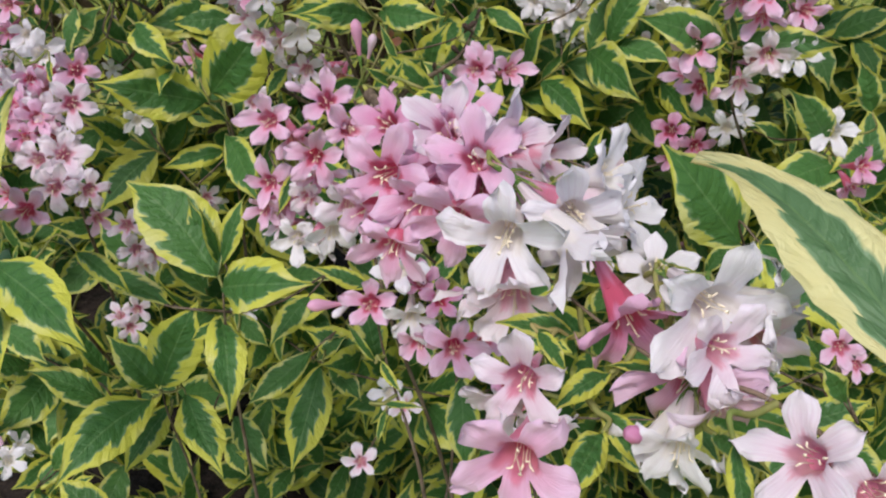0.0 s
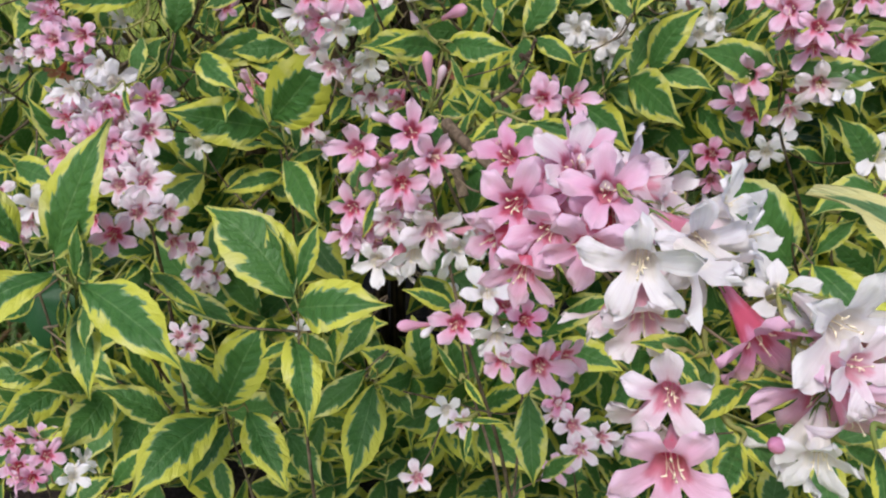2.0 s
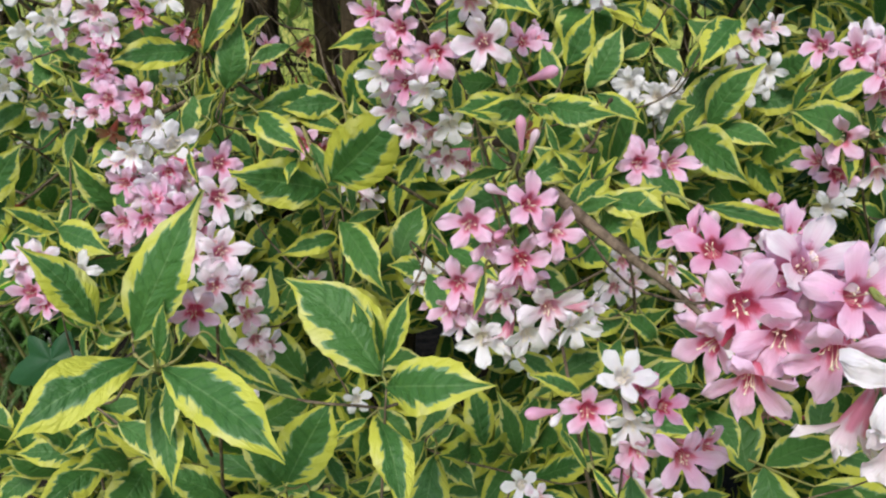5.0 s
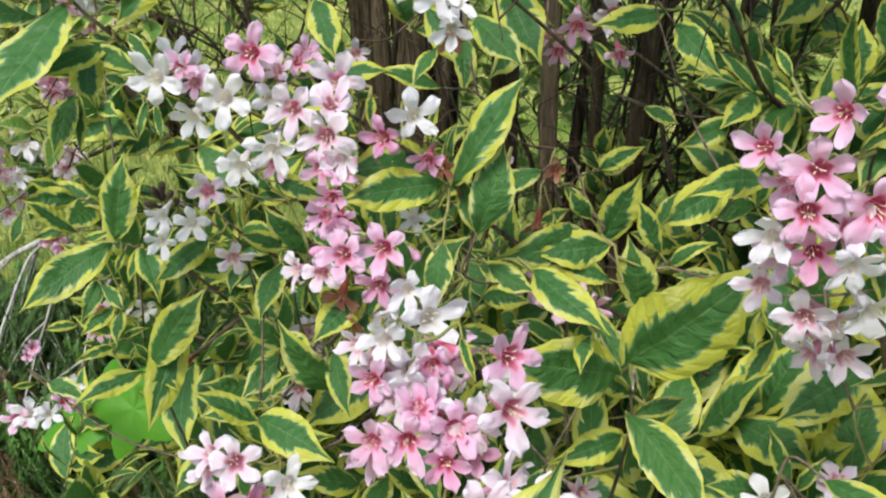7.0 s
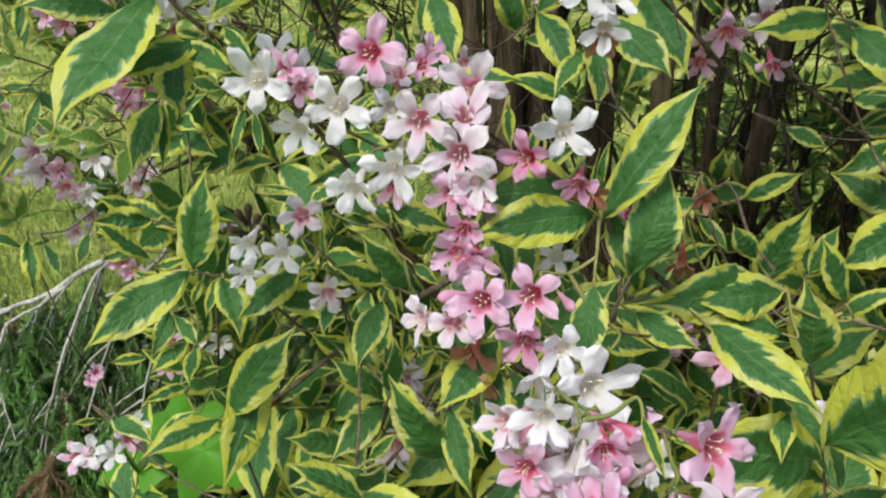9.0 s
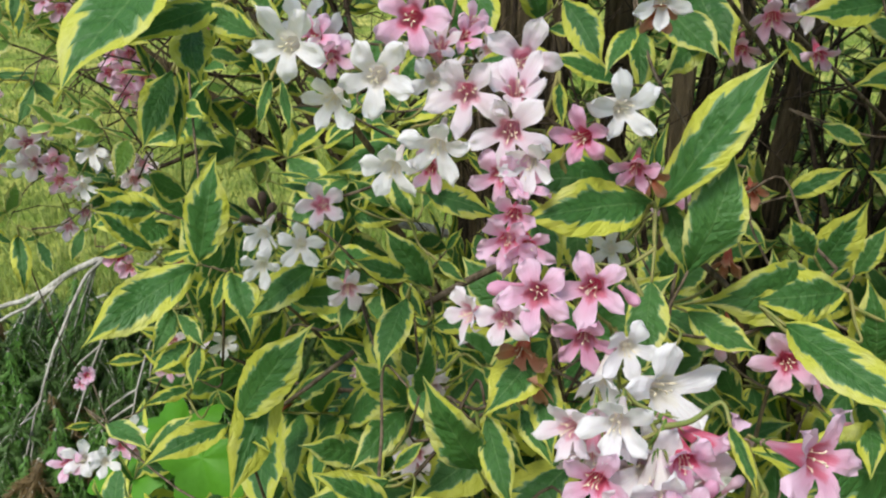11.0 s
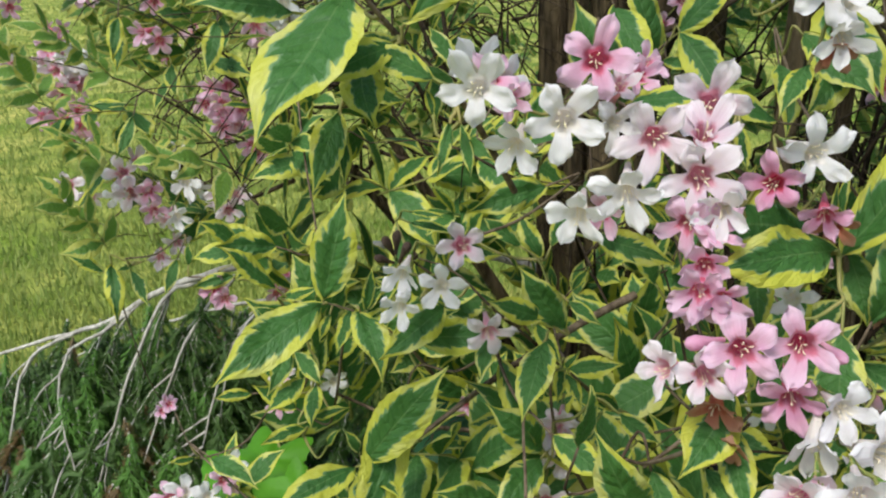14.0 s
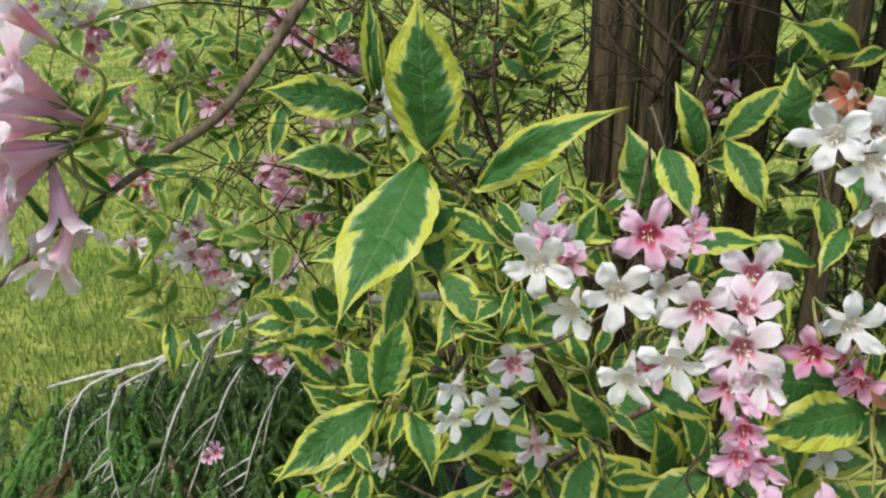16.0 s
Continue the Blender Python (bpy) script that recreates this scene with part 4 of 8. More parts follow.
b.flower(0.2373, 0.5733, 0.9336, -0.23, -0.97, -0.03, 0.0184, "pale", 1)
b.flower(0.2582, 0.5743, 0.9345, 0.06, -0.99, 0.14, 0.0167, "white", 3)
b.flower(0.2022, 0.5994, 0.9007, -0.37, -0.91, 0.19, 0.0169, "pink", 2)
b.flower(0.2280, 0.5912, 0.9056, -0.17, -0.96, -0.21, 0.0158, "pale", 3)
b.flower(0.2714, 0.6089, 0.9527, 0.06, -0.99, 0.10, 0.0164, "pink", 3)
b.flower(0.3052, 0.6764, 0.9665, -0.20, -0.94, 0.27, 0.0158, "pink", 0)
b.flower(0.3260, 0.6766, 0.9660, -0.22, -0.96, 0.17, 0.0149, "pink", 1)
b.leaf(0.2154, 0.6017, 0.9332, 0.1475, 0.5755, 0.9601, -0.48, -0.77, 0.48, 3, 0.81)
b.leaf(0.2259, 0.6018, 0.9329, 0.2836, 0.5678, 0.9421, -0.36, -0.95, 0.48, 4, 0.77)
b.leaf(0.2142, 0.6137, 0.9240, 0.2055, 0.5861, 0.8979, -0.29, -0.90, 0.55, 5, 0.72)
b.leaf(0.2250, 0.6054, 0.9293, 0.2210, 0.6178, 0.9500, -0.19, -0.84, 0.33, 6, 0.54)
b.leaf(0.2231, 0.6133, 0.9424, 0.2369, 0.6060, 0.9492, -0.46, -0.91, 0.78, 7, 0.54)
b.leaf(0.1922, 0.6463, 0.9596, 0.1954, 0.6357, 0.9806, -0.08, -0.90, 0.28, 0, 0.81)
b.done()
b = Branch("leafy branch with a white flower and deep pink ones behind", 0.004, (0.421, 0.689, 0.499), (0.359, 0.669, 0.641), (0.303, 0.627, 0.768), (0.320, 0.635, 0.820), (0.340, 0.651, 0.845))
b.flower(0.3076, 0.6022, 0.8627, -0.32, -0.85, 0.42, 0.0201, "white", 0)
b.flower(0.2257, 0.7469, 0.7958, -0.35, -0.84, 0.41, 0.0192, "deep", 0)
b.flower(0.2497, 0.7395, 0.7826, -0.08, -0.99, 0.15, 0.0180, "deep", 1)
b.flower(0.2725, 0.7303, 0.8052, -0.21, -0.97, 0.14, 0.0176, "white", 2)
b.flower(0.2280, 0.7427, 0.7693, -0.23, -0.97, -0.04, 0.0148, "deep", 3)
b.flower(0.1715, 0.6807, 0.7849, -0.39, -0.85, 0.36, 0.0191, "pale", 1)
b.flower(0.2523, 0.4079, 0.8134, -0.34, -0.84, 0.42, 0.0131, "pink", 0)
b.flower(0.3175, 0.5621, 0.8538, 0.33, -0.84, 0.44, 0.0158, "deep", 3)
b.leaf(0.2290, 0.5321, 0.8073, 0.1652, 0.5311, 0.8856, -0.16, -0.86, 0.77, 3, 1.08)
b.leaf(0.3191, 0.5987, 0.8369, 0.2479, 0.5599, 0.8333, -0.28, -0.74, 0.69, 4, 0.99)
b.leaf(0.3083, 0.6058, 0.8491, 0.2711, 0.6085, 0.8938, -0.18, -0.89, 0.59, 5, 0.90)
b.leaf(0.2918, 0.6051, 0.8098, 0.3251, 0.5832, 0.8109, -0.22, -0.95, 0.61, 6, 0.99)
b.leaf(0.3426, 0.6192, 0.8701, 0.3242, 0.6194, 0.9099, -0.26, -1.05, 0.79, 7, 0.90)
b.leaf(0.2290, 0.4985, 0.8290, 0.2685, 0.4350, 0.7997, -0.29, -0.78, 0.68, 0, 0.99)
b.leaf(0.2644, 0.5707, 0.7926, 0.2886, 0.5679, 0.8258, -0.23, -0.58, 0.55, 1, 0.90)
b.leaf(0.2595, 0.5635, 0.7808, 0.2285, 0.5233, 0.7539, -0.35, -0.74, 0.80, 2, 0.99)
b.leaf(0.3114, 0.6200, 0.8339, 0.2988, 0.6261, 0.8832, -0.49, -1.01, 0.69, 3, 0.72)
b.leaf(0.3398, 0.6048, 0.8463, 0.3025, 0.5773, 0.8409, -0.26, -1.02, 0.54, 4, 0.90)
b.leaf(0.3289, 0.5589, 0.8093, 0.2841, 0.5438, 0.8246, -0.25, -0.62, 0.81, 5, 0.90)
b.leaf(0.2386, 0.4938, 0.7433, 0.2563, 0.4695, 0.7411, -0.61, -0.60, 1.10, 6, 0.90)
b.leaf(0.2676, 0.4389, 0.7673, 0.2435, 0.4352, 0.8010, -0.14, -0.60, 0.61, 7, 0.90)
b.leaf(0.2553, 0.3910, 0.7852, 0.2321, 0.3866, 0.8177, -0.23, -0.82, 0.93, 0, 0.90)
b.leaf(0.2379, 0.6196, 0.7196, 0.2608, 0.6273, 0.7510, -0.08, -0.68, 0.59, 1, 0.90)
b.leaf(0.2917, 0.6310, 0.6977, 0.3086, 0.6585, 0.7427, -0.46, -0.56, 0.59, 2, 0.90)
b.done()
b = Branch("low twig with small pale flowers in the shade", 0.0035, (0.116, 0.609, 0.377), (0.094, 0.584, 0.511), (0.080, 0.566, 0.599))
b.flower(0.0681, 0.5676, 0.6397, -0.09, -0.74, 0.67, 0.0155, "deep", 0)
b.flower(0.0795, 0.5496, 0.6288, -0.01, -0.79, 0.61, 0.0184, "pale", 1)
b.flower(0.0840, 0.5312, 0.6175, -0.02, -0.84, 0.54, 0.0181, "pale", 2)
b.flower(0.1063, 0.5519, 0.6122, 0.18, -0.78, 0.60, 0.0155, "pale", 0)
b.flower(-0.0309, 0.5177, 0.6770, -0.08, -0.86, 0.51, 0.0143, "white", 2)
b.flower(-0.0192, 0.5128, 0.6685, 0.22, -0.89, 0.40, 0.0134, "pale", 1)
b.flower(-0.0562, 0.5029, 0.6146, -0.04, -0.82, 0.57, 0.0147, "pale", 0)
b.flower(0.0626, 0.5225, 0.6038, -0.30, -0.84, 0.44, 0.0151, "pink", 1)
b.flower(0.3321, 0.5186, 0.7033, -0.43, -0.74, 0.51, 0.0121, "pink", 0)
b.flower(-0.1648, 0.6138, 0.6866, 0.19, -0.78, 0.59, 0.0106, "white", 0)
b.flower(-0.2603, 0.6131, 0.6891, 0.30, -0.87, 0.40, 0.0127, "pale", 0)
b.flower(-0.2659, 0.6049, 0.6756, 0.48, -0.79, 0.38, 0.0117, "pale", 1)
b.flower(-0.2450, 0.6007, 0.7843, 0.10, -0.94, 0.34, 0.0157, "pale", 0)
b.flower(-0.2411, 0.5990, 0.7618, 0.37, -0.90, 0.24, 0.0149, "pale", 1)
b.flower(-0.2317, 0.6048, 0.7517, 0.52, -0.83, 0.21, 0.0131, "pale", 2)
b.flower(-0.2022, 0.6828, 0.7639, 0.48, -0.84, 0.26, 0.0109, "pale", 2)
b.flower(-0.1673, 0.7647, 0.8210, 0.18, -0.93, 0.31, 0.0194, "pale", 2)
b.flower(-0.2573, 0.6994, 0.8322, 0.36, -0.93, 0.12, 0.0138, "white", 1)
b.flower(-0.2336, 0.8241, 0.8445, 0.23, -0.94, 0.26, 0.0143, "pink", 1)
b.flower(-0.2616, 0.8837, 0.9058, 0.25, -0.95, 0.18, 0.0146, "pink", 1)
b.done()
b = Branch("low twig with pink flowers above the dark ground", 0.0035, (-0.427, 0.572, 0.433), (-0.405, 0.547, 0.545), (-0.401, 0.539, 0.591))
b.flower(-0.4160, 0.5358, 0.6248, 0.28, -0.68, 0.67, 0.0153, "pink", 0)
b.flower(-0.4035, 0.5177, 0.6136, 0.37, -0.78, 0.50, 0.0151, "pink", 1)
b.flower(-0.3781, 0.5231, 0.6216, 0.52, -0.67, 0.54, 0.0161, "pink", 2)
b.flower(-0.3512, 0.5063, 0.6121, 0.57, -0.69, 0.45, 0.0149, "white", 0)
b.flower(-0.3860, 0.5055, 0.6121, 0.44, -0.85, 0.28, 0.0129, "deep", 1)
b.leaf(-0.3953, 0.5454, 0.6206, -0.3651, 0.5362, 0.6428, 0.49, -0.70, 0.70, 0, 0.63)
b.leaf(-0.4005, 0.5467, 0.6229, -0.3976, 0.5512, 0.6497, 0.51, -0.89, 0.66, 1, 0.63)
b.leaf(-0.3902, 0.5441, 0.6182, -0.4105, 0.5345, 0.6418, 0.39, -0.87, 0.64, 2, 0.54)
b.done()
b = Branch("branch with a full head of white and pink-throated flowers", 0.0045, (-0.085, 0.869, 0.740), (-0.190, 0.797, 0.849), (-0.271, 0.751, 0.933), (-0.285, 0.742, 0.957), (-0.318, 0.737, 0.985), (-0.363, 0.741, 1.012), (-0.398, 0.742, 1.029), (-0.435, 0.728, 1.036))
b.flower(-0.4415, 0.6784, 1.0415, 0.09, -0.99, 0.08, 0.0164, "white", 0)
b.flower(-0.3964, 0.7092, 1.0482, 0.05, -0.99, 0.10, 0.0168, "pink", 2)
b.flower(-0.4081, 0.6886, 1.0267, 0.09, -1.00, 0.03, 0.0174, "white", 0)
b.flower(-0.3721, 0.6981, 1.0178, 0.03, -1.00, -0.00, 0.0169, "pale", 1)
b.flower(-0.3489, 0.7197, 1.0288, 0.01, -0.99, 0.15, 0.0171, "pale", 2)
b.flower(-0.3534, 0.6951, 1.0024, -0.02, -1.00, 0.04, 0.0173, "pale", 0)
b.flower(-0.3225, 0.7085, 0.9971, -0.28, -0.95, 0.09, 0.0124, "deep", 1)
b.flower(-0.3050, 0.7203, 1.0072, 0.35, -0.94, -0.02, 0.0162, "white", 0)
b.flower(-0.3827, 0.6838, 0.9981, -0.03, -0.94, -0.34, 0.0144, "white", 1)
b.flower(-0.4015, 0.6801, 0.9898, -0.09, -0.96, -0.28, 0.0141, "white", 3)
b.flower(-0.4279, 0.6892, 1.0160, -0.07, -0.96, -0.29, 0.0129, "white", 3)
b.flower(-0.3447, 0.6918, 0.9901, -0.17, -0.96, -0.22, 0.0129, "white", 3)
b.flower(-0.3573, 0.6930, 0.9837, -0.24, -0.96, -0.16, 0.0122, "pink", 1)
b.flower(-0.4356, 0.7181, 1.0386, 0.48, -0.87, 0.11, 0.0099, "white", 3)
b.flower(-0.3881, 0.7130, 1.0207, 0.36, -0.93, -0.03, 0.0102, "white", 1)
b.flower(-0.3869, 0.7291, 1.0345, 0.16, -0.74, 0.65, 0.0086, "pale", 3)
b.flower(-0.4320, 0.7106, 1.0315, 0.54, -0.84, -0.07, 0.0070, "pink", 3)
b.flower(-0.3779, 0.7420, 1.0364, 0.35, -0.91, 0.21, 0.0064, "pink", 3)
b.flower(-0.3503, 0.6833, 0.9694, -0.02, -1.00, -0.07, 0.0102, "pink", 3)
b.flower(-0.3524, 0.6745, 0.9613, -0.11, -0.98, -0.15, 0.0105, "pink", 1)
b.flower(-0.3437, 0.6748, 0.9586, 0.17, -0.97, -0.17, 0.0088, "pink", 3)
b.flower(-0.2980, 0.7219, 0.9799, -0.12, -0.93, -0.33, 0.0095, "deep", 3)
b.flower(-0.3921, 0.7185, 0.9793, -0.11, -0.99, -0.02, 0.0088, "pink", 3)
b.flower(-0.3388, 0.6482, 0.9490, -0.07, -0.96, 0.28, 0.0155, "pink", 0)
b.flower(-0.3170, 0.6522, 0.9509, -0.09, -0.96, 0.27, 0.0151, "pink", 2)
b.flower(-0.3666, 0.6509, 0.9384, -0.75, -0.64, 0.18, 0.0110, "pale", 3)
b.flower(-0.3195, 0.6483, 0.9299, -0.04, -0.98, -0.21, 0.0128, "deep", 1)
b.flower(-0.3121, 0.6375, 0.9184, -0.20, -0.90, -0.40, 0.0117, "white", 4)
b.bud(-0.3543, 0.6562, 0.9476, -0.80, -0.58, 0.13, 0.0111, "pink")
b.bud(-0.3006, 0.6640, 0.9415, 0.43, -0.90, -0.08, 0.0092, "pink")
b.flower(-0.3085, 0.7172, 0.9428, -0.14, -0.92, 0.36, 0.0083, "white", 2)
b.flower(-0.2912, 0.7308, 0.9723, -0.22, -0.92, -0.32, 0.0074, "faded", 3)
b.flower(-0.3447, 0.6594, 0.9176, -0.12, -0.90, -0.41, 0.0101, "faded", 3)
b.flower(-0.3407, 0.6597, 0.9026, 0.09, -0.86, -0.50, 0.0080, "faded", 4)
b.leaf(-0.2851, 0.7368, 0.9570, -0.2361, 0.7433, 1.0271, -0.22, -0.81, 0.67, 7, 0.70)
b.leaf(-0.2904, 0.7319, 0.9604, -0.3482, 0.6871, 0.9643, -0.31, -0.97, 0.48, 0, 0.85)
b.leaf(-0.2814, 0.7484, 0.9577, -0.2707, 0.7372, 0.9236, -0.16, -0.92, 0.82, 1, 0.99)
b.leaf(-0.3238, 0.7307, 0.9560, -0.3221, 0.7141, 0.9254, -0.17, -1.16, 0.72, 2, 0.90)
b.leaf(-0.2895, 0.7051, 0.9316, -0.2928, 0.6812, 0.8978, -0.37, -0.81, 0.70, 3, 0.99)
b.leaf(-0.3943, 0.7237, 0.9652, -0.3607, 0.7104, 0.9595, 0.25, -0.92, 0.63, 4, 0.90)
b.leaf(-0.2645, 0.7588, 0.8923, -0.2319, 0.7382, 0.8821, -0.38, -0.84, 0.56, 5, 0.90)
b.leaf(-0.1865, 0.7925, 0.8941, -0.2588, 0.7611, 0.8963, -0.16, -0.86, 0.45, 6, 0.99)
b.leaf(-0.2295, 0.7916, 0.8797, -0.1897, 0.7721, 0.8695, -0.45, -0.92, 0.80, 7, 0.99)
b.leaf(-0.2538, 0.7835, 0.9542, -0.2697, 0.7471, 0.9208, -0.40, -0.80, 0.66, 0, 0.81)
b.leaf(-0.2892, 0.7416, 0.9571, -0.2824, 0.7506, 0.9928, -0.41, -0.86, 0.30, 1, 0.32)
b.leaf(-0.2880, 0.7418, 0.9571, -0.2873, 0.7490, 0.9906, -0.38, -0.90, 0.38, 2, 0.27)
b.leaf(-0.3352, 0.6805, 0.9129, -0.3588, 0.6394, 0.8987, 0.15, -0.87, 0.67, 3, 0.90)
b.leaf(-0.2860, 0.6837, 0.9020, -0.3010, 0.6657, 0.8884, -0.03, -1.09, 0.87, 4, 0.81)
b.leaf(-0.3341, 0.6754, 0.8987, -0.3305, 0.6460, 0.8763, -0.32, -1.02, 1.03, 5, 0.81)
b.leaf(-0.3452, 0.6682, 0.8838, -0.3304, 0.6445, 0.8722, 0.02, -0.96, 0.62, 6, 0.90)
b.leaf(-0.3079, 0.6671, 0.8949, -0.3211, 0.6621, 0.8868, 0.11, -0.75, 0.95, 7, 0.81)
b.leaf(-0.3682, 0.6981, 0.8286, -0.3912, 0.6838, 0.8861, -0.14, -0.76, 0.74, 0, 0.90)
b.leaf(-0.3691, 0.7225, 0.8368, -0.3446, 0.7013, 0.8281, -0.15, -0.90, 0.89, 1, 0.90)
b.leaf(-0.4555, 0.6935, 1.0240, -0.4590, 0.6806, 1.0052, 0.20, -1.00, 0.26, 2, 0.54)
b.leaf(-0.4510, 0.6941, 1.0239, -0.4454, 0.6822, 1.0041, 0.42, -0.87, 0.61, 3, 0.41)
b.leaf(-0.4669, 0.7134, 1.0241, -0.4708, 0.7170, 1.0354, 0.25, -0.77, 0.40, 4, 0.81)
b.leaf(-0.3885, 0.7526, 1.0401, -0.3930, 0.7467, 1.0552, 0.12, -0.96, 0.46, 5, 0.81)
b.leaf(-0.3880, 0.7464, 1.0236, -0.3730, 0.7418, 1.0340, -0.01, -1.20, 0.15, 6, 0.81)
b.leaf(-0.3336, 0.7404, 1.0147, -0.3315, 0.7239, 0.9986, -0.23, -1.22, 0.65, 7, 0.63)
b.leaf(-0.3615, 0.7298, 0.9687, -0.3769, 0.7330, 0.9832, 0.01, -0.83, 0.27, 0, 0.54)
b.leaf(-0.3304, 0.7297, 0.9847, -0.3259, 0.7355, 0.9984, -0.11, -0.76, 0.55, 1, 0.45)
b.leaf(-0.2064, 0.7859, 0.8842, -0.2193, 0.7859, 0.9183, -0.35, -0.89, 0.42, 2, 0.90)
b.leaf(-0.1924, 0.8074, 0.9074, -0.2077, 0.8031, 0.9307, -0.51, -1.06, 0.51, 3, 0.99)
b.leaf(-0.2321, 0.7772, 0.8711, -0.2604, 0.7642, 0.8765, -0.31, -0.67, 0.51, 4, 0.72)
b.done()
b = Branch("arching leafy shoot with large drooping leaves", 0.004, (-0.443, 0.818, 0.960), (-0.460, 0.767, 1.016), (-0.477, 0.740, 1.044), (-0.492, 0.718, 1.069), (-0.500, 0.714, 1.081), (-0.521, 0.734, 1.091), (-0.537, 0.743, 1.099))
b.leaf(-0.4985, 0.7093, 1.0823, -0.4995, 0.6996, 1.1501, 0.14, -1.07, 0.20, 7, 1.08)
b.leaf(-0.5353, 0.7328, 1.0989, -0.5760, 0.7043, 1.1093, 0.27, -1.05, 0.38, 0, 0.99)
b.leaf(-0.5021, 0.7120, 1.0770, -0.5159, 0.6318, 1.0273, 0.06, -0.69, 0.48, 1, 0.99)
b.leaf(-0.4770, 0.7193, 1.0636, -0.4102, 0.7068, 1.1047, 0.35, -0.87, 0.54, 2, 0.54)
b.leaf(-0.4840, 0.7196, 1.0540, -0.5145, 0.6805, 1.0414, 0.24, -0.69, 0.34, 3, 0.68)
b.leaf(-0.5394, 0.7425, 1.0667, -0.5772, 0.7131, 1.0722, 0.46, -1.01, 0.56, 4, 0.90)
b.leaf(-0.5363, 0.7449, 1.1033, -0.5356, 0.7397, 1.1513, 0.44, -1.12, 0.18, 5, 0.50)
b.leaf(-0.5330, 0.7457, 1.1033, -0.5303, 0.7384, 1.1435, 0.07, -1.09, 0.12, 6, 0.41)
b.leaf(-0.4777, 0.7294, 1.0459, -0.5040, 0.7370, 1.0561, 0.17, -0.69, 0.44, 7, 0.72)
b.leaf(-0.4740, 0.7397, 1.0417, -0.4593, 0.7392, 1.0294, 0.06, -0.96, 0.43, 0, 0.72)
b.leaf(-0.4711, 0.7400, 1.0403, -0.4569, 0.7386, 1.0576, 0.28, -0.84, 0.34, 1, 0.54)
b.leaf(-0.4954, 0.7326, 1.0686, -0.4795, 0.7379, 1.0724, 0.08, -0.86, 0.70, 2, 0.63)
b.leaf(-0.4728, 0.7490, 1.0361, -0.4695, 0.7325, 1.0173, 0.25, -0.97, 0.81, 3, 0.63)
b.leaf(-0.5015, 0.7265, 1.0439, -0.4892, 0.6984, 1.0215, 0.09, -1.16, 0.53, 5, 1.08)
b.leaf(-0.5116, 0.7173, 1.0235, -0.5165, 0.6893, 0.9937, 0.35, -1.13, 0.47, 6, 0.90)
b.leaf(-0.5138, 0.7267, 1.0206, -0.5065, 0.7009, 0.9920, 0.63, -0.89, 0.37, 7, 0.45)
b.leaf(-0.4654, 0.7090, 1.0405, -0.4965, 0.7192, 1.0512, 0.11, -1.17, 0.56, 0, 0.90)
b.leaf(-0.4523, 0.7023, 1.0462, -0.4655, 0.7063, 1.0623, 0.27, -0.73, 0.10, 1, 0.90)
b.leaf(-0.5266, 0.7573, 1.0498, -0.5427, 0.7396, 1.0378, 0.27, -1.14, 0.29, 2, 0.90)
b.leaf(-0.5077, 0.7520, 1.0282, -0.4860, 0.7430, 1.0243, 0.10, -1.06, 0.34, 3, 0.72)
b.leaf(-0.5156, 0.7518, 1.0309, -0.5072, 0.7491, 1.0490, 0.26, -1.16, 0.11, 4, 0.72)
b.done()
b = Branch("twig with fading flowers and a dry seed head", 0.0035, (-0.401, 0.949, 0.763), (-0.435, 0.883, 0.831), (-0.458, 0.846, 0.871), (-0.484, 0.842, 0.899), (-0.511, 0.837, 0.911), neighbours=0.0)
b.flower(-0.4716, 0.8022, 0.9318, 0.23, -0.94, 0.27, 0.0151, "pale", 0)
b.flower(-0.4811, 0.7860, 0.9125, 0.20, -0.97, 0.12, 0.0130, "white", 2)
b.flower(-0.5055, 0.7914, 0.9164, -0.05, -0.97, -0.25, 0.0132, "white", 3)
b.flower(-0.5059, 0.7847, 0.8987, 0.05, -0.96, -0.28, 0.0113, "white", 1)
b.flower(-0.4541, 0.7871, 0.8845, 0.28, -0.93, -0.24, 0.0139, "pale", 2)
b.flower(-0.4419, 0.9088, 0.8450, 0.13, -0.98, -0.13, 0.0072, "pink", 3)
b.leaf(-0.4274, 0.8447, 0.9560, -0.4686, 0.8142, 0.9484, 0.42, -1.12, 0.52, 7, 0.81)
b.leaf(-0.4150, 0.8441, 0.8631, -0.4421, 0.8347, 0.9062, 0.08, -0.90, 0.41, 0, 0.99)
b.leaf(-0.4580, 0.8102, 0.8759, -0.4588, 0.7817, 0.8575, 0.10, -1.08, 0.71, 1, 0.90)
b.leaf(-0.4888, 0.8290, 0.8806, -0.5215, 0.7949, 0.8600, 0.49, -0.82, 0.85, 2, 0.99)
b.leaf(-0.4278, 0.8353, 0.8733, -0.4584, 0.8160, 0.8915, 0.01, -1.16, 0.66, 3, 0.81)
b.leaf(-0.4129, 0.8596, 0.8749, -0.3924, 0.8482, 0.8652, 0.07, -0.88, 0.58, 4, 0.81)
b.leaf(-0.5115, 0.8466, 0.9367, -0.4909, 0.8482, 0.9330, 0.33, -0.81, 0.75, 5, 0.54)
b.leaf(-0.5142, 0.8534, 0.9273, -0.4862, 0.8549, 0.9200, 0.16, -0.95, 0.72, 6, 0.63)
b.leaf(-0.4312, 0.8336, 0.8702, -0.4148, 0.8093, 0.8563, -0.03, -1.10, 0.58, 7, 0.72)
b.leaf(-0.4457, 0.8676, 0.9093, -0.4690, 0.8610, 0.9295, -0.04, -0.79, 0.72, 0, 0.81)
b.leaf(-0.4619, 0.8775, 0.9132, -0.4369, 0.8848, 0.9229, 0.06, -1.13, 0.33, 1, 0.81)
